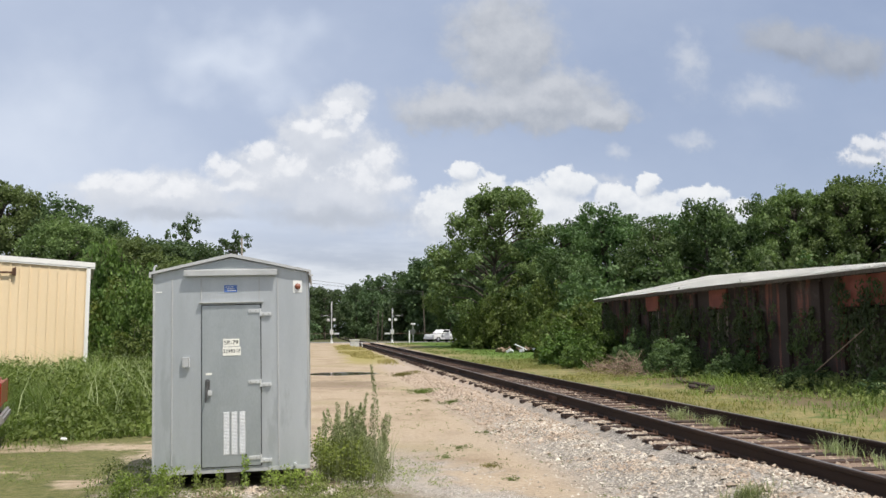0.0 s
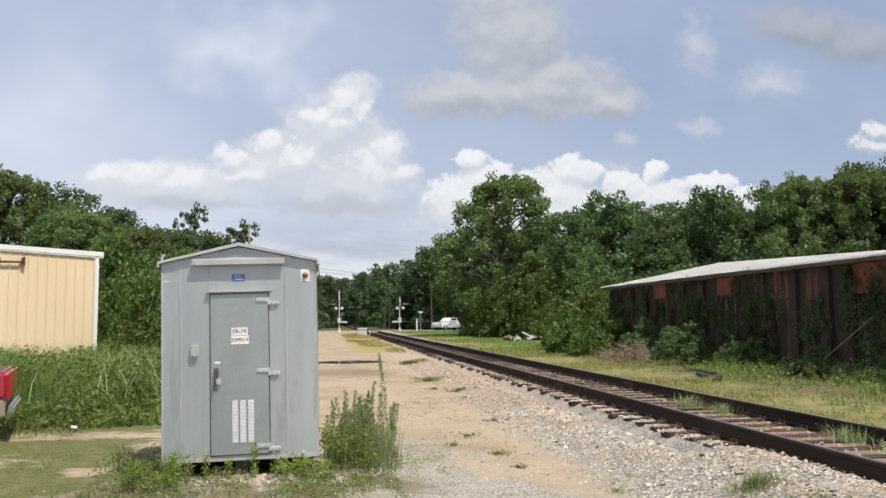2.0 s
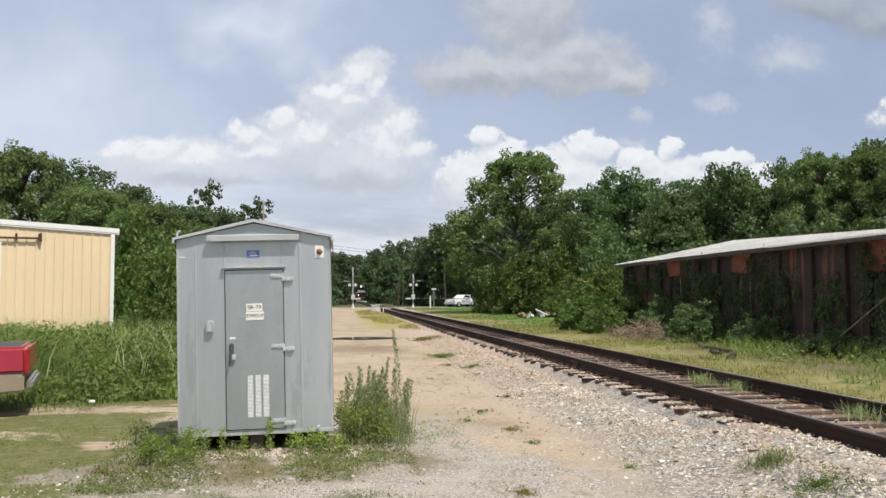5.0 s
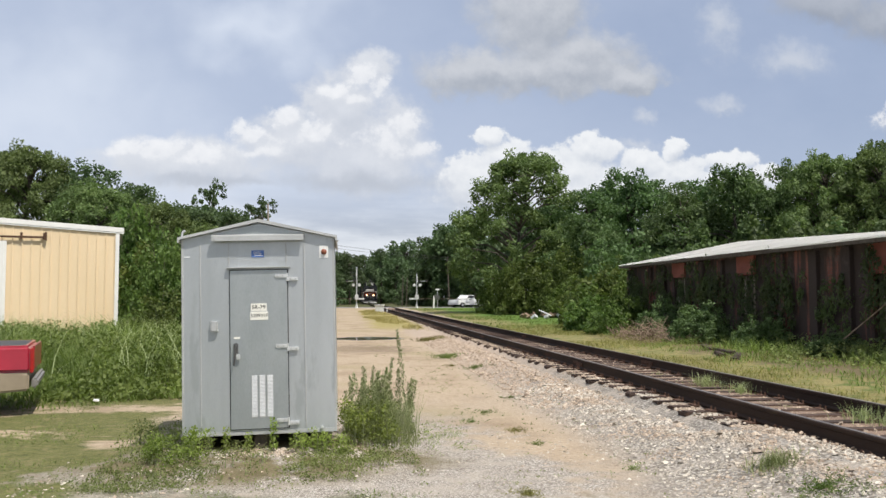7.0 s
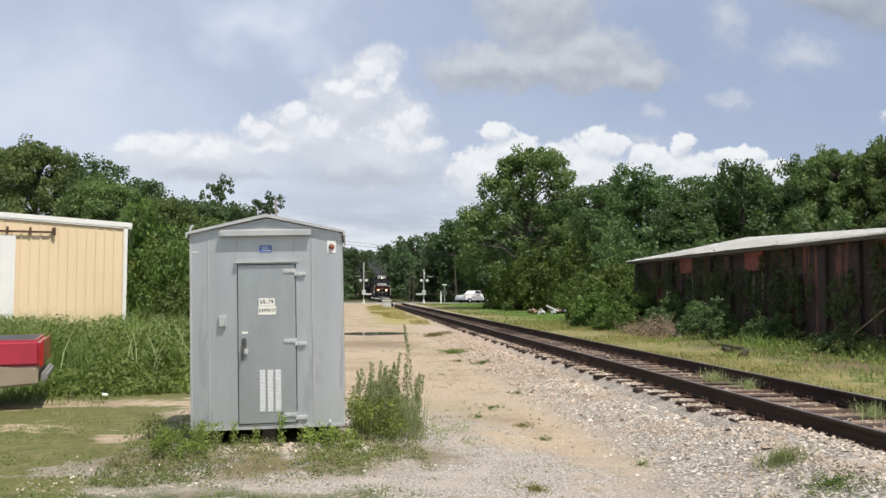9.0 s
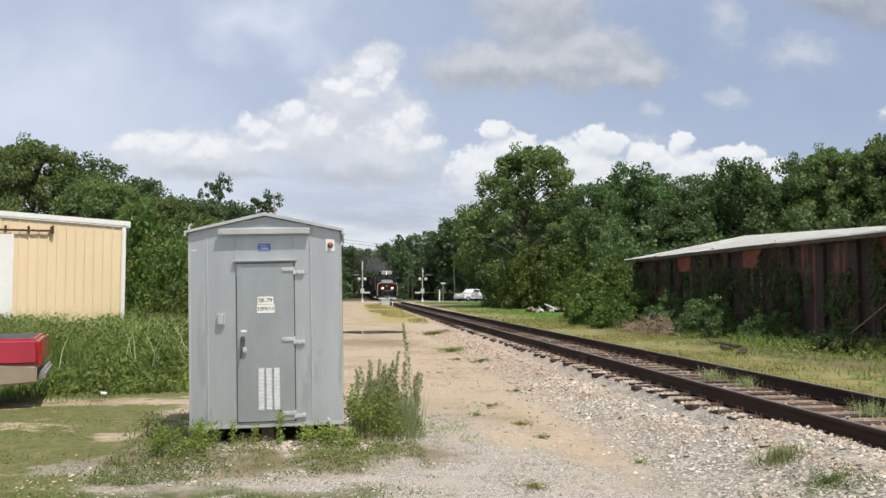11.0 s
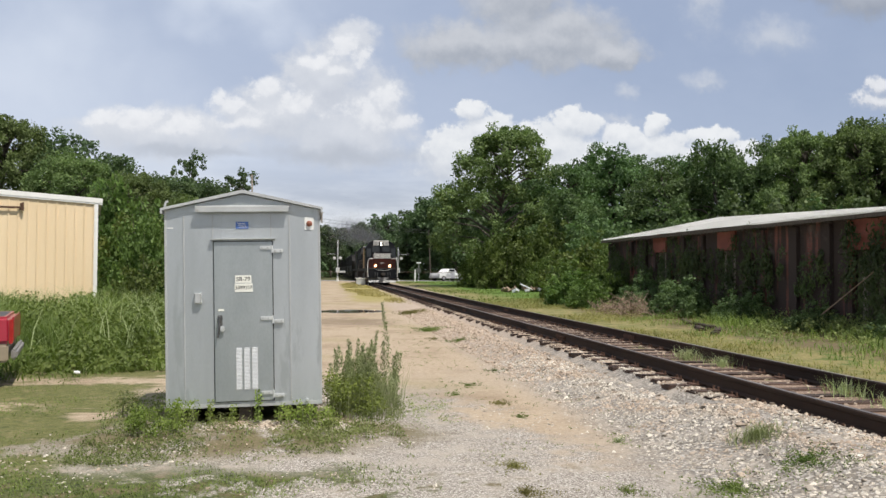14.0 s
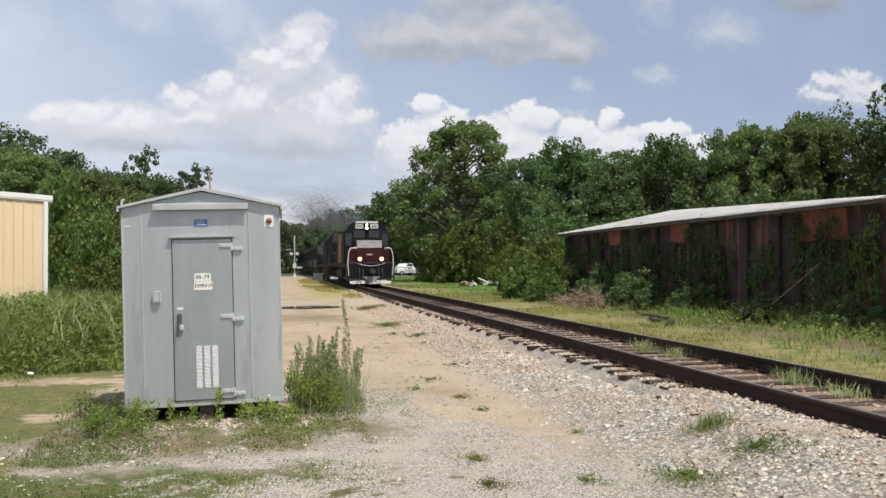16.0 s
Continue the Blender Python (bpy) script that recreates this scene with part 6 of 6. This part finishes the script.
# ---------------------------------------------------------------- the train
def path_at(s):
    """A place on the track s metres north of the camera's line: straight, then bending west."""
    if s < 185:
        return Vector((TRACK_X, s, RAIL_TOP)), 0.0
    d, R = s - 185, 420.0
    a = d / R
    return Vector((TRACK_X - R * (1 - math.cos(a)), 185 + R * math.sin(a), RAIL_TOP)), math.degrees(a)


# seconds, and metres from the camera's line to the front coupler
FRONT = [(0.0, 261.5), (2.0, 236.0), (4.2, 207.5), (6.3, 180.0), (7.0, 168.5), (8.0, 155.0), (9.0, 142.5), (10.2, 128.0), (11.3, 114.6), (12.0, 105.2), (13.0, 92.0), (14.0, 78.5), (15.0, 65.0), (16.0, 51.6)]
MOVERS, WHEELS = [], []


def motions():
    for ob, back in MOVERS:
        rows = []
        for t, s in FRONT:
            p, a = path_at(s + back)
            rows.append((t, pose(p.x, p.y, p.z, 0, 0, a)))
        walk(ob, rows)
    ts, ss = zip(*FRONT)
    for ob, at, r in WHEELS:
        rows = []
        for i in range(481):
            s = float(np.interp(i / 30, ts, ss))
            rows.append((i / 30, Matrix.Translation(at) @ Matrix.Rotation((s - 51.6) / r, 4, "X")))
        walk(ob, rows)


M_LOCO = surface("black_loco_paint", (0.008, 0.009, 0.011), (0.018, 0.019, 0.022), 1.2, 0.5, 0, 0.06, 30, (0.028, 0.026, 0.024), 0.62, 1.5, spec=0.06)
M_LOCO_RED = surface("maroon_loco_paint", (0.030, 0.010, 0.008), (0.052, 0.015, 0.011), 1.2, 0.5, 0, 0.06, 30, (0.06, 0.035, 0.028), 0.62, 2, spec=0.15)
M_LOCO_YELLOW = surface("yellow_loco_paint", (0.26, 0.13, 0.03), (0.36, 0.19, 0.05), 1.5, 0.5, 0, 0.05, 30, (0.25, 0.15, 0.05), 0.62, 2)
M_LOCO_WHITE = surface("white_loco_paint", (0.50, 0.49, 0.46), (0.66, 0.65, 0.62), 2, 0.5, 0, 0.05, 30, (0.5, 0.47, 0.42), 0.64, 3)
M_PLOW = surface("worn_plow_steel", (0.20, 0.20, 0.20), (0.34, 0.34, 0.33), 2, 0.6, 0.3, 0.2, 30, (0.18, 0.13, 0.10), 0.58, 3)
M_UNDER = surface("grimy_undercarriage", (0.03, 0.026, 0.023), (0.065, 0.055, 0.048), 2, 0.85, 0, 0.2, 25)
M_LAMP = glow("headlight_glow", (1.0, 0.74, 0.48), 9.0)
# orange glow that imitates the bloom round the ditch lights
M_LAMP_HALO = glow("warm_halo_glow", (1.0, 0.34, 0.10), 0.75)
M_LAMP_WHITE = glow("top_headlight_glow", (1.0, 0.90, 0.78), 5.0)
M_HOPPER = surface("grimy_dark_steel", (0.035, 0.034, 0.035), (0.075, 0.07, 0.068), 0.8, 0.75, 0.1, 0.2, 20, (0.12, 0.085, 0.065), 0.6, 1.2)


def truck(parent, y, spin):
    """A three-axle truck: side frames, springs and wheels."""
    tr = part("bogie_frame", boxm((0, y, 0.62), (2.0, 4.3, 0.28), 0.04), M_UNDER, parent, "grimy three-axle bogie")
    for s in (-1, 1):
        part("side_frame", prismm([(y - 2.2, 0.62), (y - 2.0, 0.36), (y + 2.0, 0.36), (y + 2.2, 0.62), (y + 1.9, 0.86), (y - 1.9, 0.86)], "x", *sorted((s * 1.05, s * 1.18))), M_UNDER, tr)
        for d in (-1.0, 1.0):
            part("spring", rodm((s * 1.22, y + d, 0.4), (s * 1.22, y + d, 0.8), 0.11, n=10), M_UNDER, tr)
    for d in (-1.7, 0, 1.7):
        bm = bmesh.new()
        for s in (-1, 1):
            rod(bm, (s * 0.70, 0, 0), (s * 0.83, 0, 0), 0.508, n=24)
            rod(bm, (s * 0.68, 0, 0), (s * 0.70, 0, 0), 0.53, n=24)
        rod(bm, (-0.98, 0, 0), (0.98, 0, 0), 0.09, n=10)
        w = part("wheelset", bm, M_UNDER, parent, "steel wheels on their axle")
        w.matrix_basis = pose(0, y + d, 0.512)
        if spin:
            WHEELS.append((w, (0, y + d, 0.512), 0.508))


def make_loco(lead):
    # local: y back from the front coupler, z up from the rail
    loco = thing("locomotive", (0, 0, 0), "black and maroon diesel locomotive with white chevrons and lit headlights" if lead else "dark trailing diesel locomotive in the train", "locomotive", "locomotives of the train")
    L = 20.2
    nose_mat = M_LOCO_RED if lead else M_LOCO
    frame_ = part("underframe", boxm((0, L / 2 + 0.2, 1.33), (3.0, L - 1.2, 0.30), 0.02), M_UNDER, loco)
    part("side_sill", boxm((-1.52, L / 2 + 0.2, 1.33), (0.03, L - 1.4, 0.20)), M_LOCO, frame_)
    part("fuel_tank", boxm((0, L / 2, 0.78), (2.7, 5.2, 0.78), 0.14), M_UNDER, loco, "grimy fuel tank")
    # pilot, plow, steps, coupler
    part("pilot", boxm((0, 0.82, 0.98), (3.0, 0.10, 0.88), 0.02), M_LOCO, loco, "black pilot plate")
    bm = bmesh.new()
    prism(bm, [(-1.42, 0.62), (1.42, 0.62), (1.30, 0.13), (-1.30, 0.13)], "y", 0.66, 0.72)
    for v in bm.verts:
        v.co.y += 0.30 * abs(v.co.x) - (0.32 if v.co.z < 0.3 else 0.0)
    part("plow", bm, M_PLOW, loco, "pale worn snow plow")
    bm = bmesh.new()
    prism(bm, [(-0.55, 0.60), (0.55, 0.60), (0.0, 0.13)], "y", 0.28, 0.36)
    part("plow_blade", bm, M_PLOW, loco)
    part("coupler", boxm((0, 0.42, 0.92), (0.26, 0.85, 0.28), 0.05), M_UNDER, loco)
    part("coupler_knuckle", boxm((0.05, 0.02, 0.92), (0.34, 0.22, 0.30), 0.06), M_UNDER, loco)
    for i, (x, d) in enumerate(((-0.5, 0.1), (-0.72, 0.16), (0.5, 0.1), (0.72, 0.16))):
        bm = bmesh.new()
        pts = [Vector((x, 0.75, 1.1)), Vector((x * 1.02, 0.55, 0.8)), Vector((x * 1.02, 0.5, 0.55)), Vector((x * 0.8, 0.5, 0.42))]
        for a, b in zip(pts, pts[1:]):
            rod(bm, a, b, 0.035, n=6)
        part("air_hose", bm, M_BLACK, loco)
    for s in (-1, 1):
        for z in (0.35, 0.68, 1.0):
            part("step", boxm((s * 1.32, 1.02, z), (0.46, 0.36, 0.05)), M_UNDER, loco)
        part("step_side", boxm((s * 1.54, 1.02, 0.82), (0.03, 0.42, 1.05)), M_UNDER, loco)
        # white handrails round the front platform
        for d, name in ((0.78, "front_handrail"),):
            bm = bmesh.new()
            pts = [Vector((s * 1.40, d, 0.62)), Vector((s * 1.47, d, 1.5)), Vector((s * 1.42, d, 2.1)), Vector((s * 1.30, d, 2.42)), Vector((s * 0.92, d, 2.44))]
            for a, b in zip(pts, pts[1:]):
                rod(bm, a, b, 0.034, n=6)
            rod(bm, (s * 0.92, d, 2.36), (s * 0.92, d, 2.44), 0.028, n=6)
            part(name, bm, M_LOCO_WHITE if lead else M_UNDER, loco, "white curved handrail" if lead else "")
        # walkway handrail along the hood
        bm = bmesh.new()
        rod(bm, (s * 1.48, 5.4, 2.45), (s * 1.48, 18.6, 2.45), 0.022, n=5)
        for j in range(9):
            rod(bm, (s * 1.48, 5.4 + 1.65 * j, 1.48), (s * 1.48, 5.4 + 1.65 * j, 2.45), 0.02, n=5)
        part("side_handrail", bm, M_UNDER, loco)
        # ditch lights on the platform
        d = part("ditch_light", rodm((s * 0.70, 0.72, 1.72), (s * 0.70, 0.95, 1.72), 0.15, n=16), M_BLACK, loco, "lit ditch light")
        if lead:
            part("lens", rodm((s * 0.70, 0.69, 1.72), (s * 0.70, 0.712, 1.72), 0.085, n=16), M_LAMP, d, "glowing headlight lens")
            # added glowing ring: the lamp's warm halo made as a disc
            part("reflector", rodm((s * 0.70, 0.706, 1.72), (s * 0.70, 0.724, 1.72), 0.145, n=16), M_LAMP_HALO, d, "glowing orange ring standing in for the lamp's halo")
        part("bracket", boxm((s * 0.70, 0.85, 1.55), (0.08, 0.12, 0.22)), M_UNDER, d)
    bm = bmesh.new()
    pts = [Vector((-0.9, 0.66, 1.45)), Vector((-0.5, 0.6, 1.32)), Vector((0, 0.58, 1.28)), Vector((0.5, 0.6, 1.32)), Vector((0.9, 0.66, 1.45))]
    for a, b in zip(pts, pts[1:]):
        rod(bm, a, b, 0.013, n=6)
    part("coupling_chain", bm, M_LOCO_WHITE, loco)
    part("platform", boxm((0, 1.25, 1.50), (3.0, 0.95, 0.05)), M_UNDER, loco)
    # short nose with white chevrons on its top band
    bm = bmesh.new()
    prism(bm, [(-0.86, 1.5), (0.86, 1.5), (0.86, 2.82), (0.72, 2.98), (-0.72, 2.98), (-0.86, 2.82)], "y", 1.55, 3.2)
    bmesh.ops.bevel(bm, geom=list(bm.edges), offset=0.05, segments=2, affect="EDGES")
    nose = part("nose", bm, nose_mat, loco, "low maroon nose")
    # maroon boxes widen the lower front at either side of the nose
    for s in (-1, 1):
        locker = part("battery_box", boxm((s * 1.10, 1.98, 1.95), (0.46, 0.8, 0.90), 0.03), nose_mat, loco, "low maroon box beside the nose" if lead else "")
        for j in range(3):
            part("louvre", boxm((s * 1.10, 1.575, 1.70 + 0.22 * j), (0.34, 0.02, 0.05)), M_LOCO, locker)
    part("nose_door", boxm((0.0, 1.54, 1.98), (0.62, 0.03, 0.85), 0.01), nose_mat, nose)
    part("nose_mark", boxm((0.0, 1.52, 2.02), (0.36, 0.01, 0.06)), M_LOCO_WHITE, nose, "small pale mark on the nose")
    if lead:
        band = part("chevron_band", boxm((0, 1.535, 2.70), (1.66, 0.02, 0.50)), M_BLACK, nose, "black band with white chevron stripes")
        for s in (-1, 1):
            for i in range(7):
                x0 = -0.40 + i * 0.19
                top, low = 2.945, 2.455
                run = 0.40 / (top - low)
                # the slanting stripe, cut off at the middle and at the band's end
                outline = []
                for k in range(9):
                    z = top - (top - low) * k / 8
                    outline.append((x0 + (top - z) * run, z))
                strip = [(max(0.0, min(0.82, x)), z) for x, z in outline] + [(max(0.0, min(0.82, x + 0.11)), z) for x, z in reversed(outline)]
                area = abs(sum(a[0] * b[1] - b[0] * a[1] for a, b in zip(strip, strip[1:] + strip[:1])))
                if area < 0.004:
                    continue
                bm = prismm([(s * x, z) for x, z in strip], "y", 1.512, 1.526)
                bmesh.ops.remove_doubles(bm, verts=bm.verts, dist=0.0005)
                part("chevron_stripe", bm, M_LOCO_WHITE, band)
    # cab
    bm = bmesh.new()
    prism(bm, [(-1.52, 1.48), (1.52, 1.48), (1.52, 3.55), (1.15, 4.05), (0.76, 4.28), (-0.76, 4.28), (-1.15, 4.05), (-1.52, 3.55)], "y", 3.2, 5.5)
    bmesh.ops.bevel(bm, geom=list(bm.edges), offset=0.03, segments=1, affect="EDGES")
    cab = part("cab", bm, M_LOCO, loco, "black cab")
    for s in (-1, 1):
        part("windscreen", boxm((s * 0.50, 3.19, 3.42), (0.72, 0.03, 0.55), 0.01), M_GLASS_DARK, cab, "dark windscreen")
        part("corner_window", boxm((s * 1.22, 3.19, 3.05), (0.42, 0.03, 0.85), 0.01), M_GLASS_DARK, cab, "dark front door window")
        part("side_window", boxm((s * 1.53, 4.4, 3.1), (0.03, 1.5, 0.65), 0.01), M_GLASS_DARK, cab, "dark side window")
        part("number_board", boxm((s * 0.50, 3.16, 3.93), (0.52, 0.08, 0.30), 0.01), M_LOCO_WHITE, cab, "pale number board")
        for j in range(3):
            part("print_bar", boxm((s * 0.50 + (j - 1) * 0.12, 3.115, 3.93), (0.07, 0.01, 0.16)), M_BLACK, cab)
        part("sun_visor", boxm((s * 1.72, 4.4, 3.55), (0.36, 1.6, 0.03)), M_LOCO, cab)
    part("roof_brow", boxm((0, 3.15, 4.20), (1.5, 0.14, 0.14), 0.03), M_LOCO_WHITE, cab, "white roof brow")
    hl = part("headlight", boxm((0, 3.13, 3.92), (0.26, 0.12, 0.46), 0.03), M_BLACK, cab, "twin headlight")
    if lead:
        for z in (3.81, 4.02):
            part("lens", rodm((0, 3.05, z), (0, 3.075, z), 0.075, n=14), M_LAMP_WHITE, hl, "glowing headlight lens")
    # long hood
    bm = bmesh.new()
    prism(bm, [(-0.92, 1.48), (0.92, 1.48), (0.92, 3.75), (0.66, 4.05), (-0.66, 4.05), (-0.92, 3.75)], "y", 5.5, 18.9)
    hood = part("long_hood", bm, M_LOCO, loco, "long black engine hood")
    part("cabinet", boxm((0, 7.0, 2.5), (3.06, 2.9, 2.0), 0.03), M_LOCO_YELLOW if lead else M_LOCO, loco, "yellow equipment cabinet behind the cab" if lead else "")
    for j in range(10):
        for s in (-1, 1):
            part("hood_door", boxm((s * 0.93, 8.95 + 0.98 * j, 2.5), (0.03, 0.95, 1.7), 0.008), M_LOCO, hood)
    for j, y in enumerate((9.0, 12.0, 15.2, 16.6, 18.0)):
        part("roof_fan", rodm((0, y, 4.0), (0, y, 4.22), 0.55 if j > 1 else 0.28, n=16), M_UNDER, hood)
    part("exhaust_stack", boxm((0, 10.6, 4.12), (0.4, 0.8, 0.32), 0.03), M_UNDER, hood)
    part("radiator", prismm([(-1.35, 3.2), (1.35, 3.2), (1.2, 3.95), (-1.2, 3.95)], "y", 14.6, 18.6), M_UNDER, hood)
    truck(loco, 4.1, lead)
    truck(loco, L - 3.7, lead)
    part("rear_pilot", boxm((0, L - 0.4, 0.98), (3.0, 0.10, 0.88)), M_UNDER, loco)
    part("rear_coupler", boxm((0, L - 0.15, 0.92), (0.26, 0.8, 0.28), 0.05), M_UNDER, loco)
    return loco


def make_wagon():
    w = thing("hopper_wagon", (0, 0, 0), "grimy dark open hopper wagon in the train", "freight wagon", "wagons of the train")
    L = 15.0
    bm = bmesh.new()
    prism(bm, [(0.6, 3.5), (14.4, 3.5), (14.4, 2.6), (12.2, 1.15), (2.8, 1.15), (0.6, 2.6)], "x", -1.52, 1.52)
    part("body", bm, M_HOPPER, w)
    for s in (-1, 1):
        for j in range(12):
            part("side_rib", boxm((s * 1.55, 1.0 + 1.18 * j, 2.75), (0.09, 0.10, 1.5), 0.01), M_HOPPER, w)
        part("top_chord", boxm((s * 1.54, L / 2, 3.5), (0.12, 13.8, 0.16), 0.02), M_HOPPER, w)
        part("sill", boxm((s * 1.2, L / 2, 1.1), (0.14, 14.0, 0.26), 0.02), M_UNDER, w)
        for y in (2.0, L - 2.0):
            part("bogie_side", prismm([(y - 1.3, 0.5), (y - 0.6, 0.36), (y + 0.6, 0.36), (y + 1.3, 0.5), (y + 1.0, 0.72), (y - 1.0, 0.72)], "x", *sorted((s * 0.95, s * 1.1))), M_UNDER, w)
            for d in (-0.85, 0.85):
                part("wheel", rodm((s * 0.70, y + d, 0.42), (s * 0.83, y + d, 0.42), 0.42, n=20), M_UNDER, w)
    part("coal_load", boxm((0, L / 2, 3.42), (2.8, 13.4, 0.3), 0.1), M_BLACK, w)
    part("draw_bar", boxm((0, L / 2, 0.92), (0.3, L, 0.26)), M_UNDER, w)
    return w


def make_train():
    MOVERS.append((make_loco(True), 0.0))
    MOVERS.append((make_loco(False), 20.4))
    first = make_wagon()
    MOVERS.append((first, 40.9))
    for i in range(1, 7):
        MOVERS.append((copy_thing(first, Matrix.Identity(4)), 40.9 + 15.1 * i))


make_train()


def make_smoke():
    """Thin exhaust: drifts of fine soot flakes that travel over the locomotives."""
    m, k, b = material("thin_exhaust_soot")
    b.inputs["Base Color"].default_value = (0.12, 0.12, 0.13, 1)
    b.inputs["Roughness"].default_value = 1.0
    b.inputs["Specular IOR Level"].default_value = 0.0
    tr = k.add("ShaderNodeBsdfTransparent")
    mx = k.add("ShaderNodeMixShader")
    mx.inputs[0].default_value = 0.55
    k.link(tr.outputs[0], mx.inputs[1])
    k.link(b.outputs[0], mx.inputs[2])
    k.link(mx.outputs[0], m.node_tree.nodes["Material Output"].inputs[0])
    rng = np.random.default_rng(21)
    for i in range(6):
        f = (i + 0.3) / 6
        n = 9000
        back, up, side = 10.5 + 30 * f, 4.6 + 2.6 * f, -3.0 * f
        spread = np.array([0.45 + 1.3 * f, 2.6 + 2.5 * f, 0.30 + 0.85 * f])
        c = rng.normal(size=(n, 3)) * spread + np.array([side, 0, up])
        e1 = rng.normal(size=(n, 3))
        e1 /= np.linalg.norm(e1, axis=1)[:, None]
        e2 = np.cross(e1, rng.normal(size=(n, 3)))
        e2 /= np.linalg.norm(e2, axis=1)[:, None]
        h = 0.011 + 0.012 * f
        v = np.stack([c - e1 * h - e2 * h, c + e1 * h - e2 * h, c + e1 * h + e2 * h, c - e1 * h + e2 * h], 1)
        v[..., 2] = np.maximum(v[..., 2], 4.35)
        puff = raw("smoke_puff", v.reshape(-1, 3).tolist(), [(4 * q, 4 * q + 1, 4 * q + 2, 4 * q + 3) for q in range(n)], m)
        puff.visible_shadow = False
        tagged(puff, "thin grey drift of diesel exhaust above the locomotive", "smoke", "exhaust drifts of the locomotive", "stuff")
        MOVERS.append((puff, back))


make_smoke()
motions()
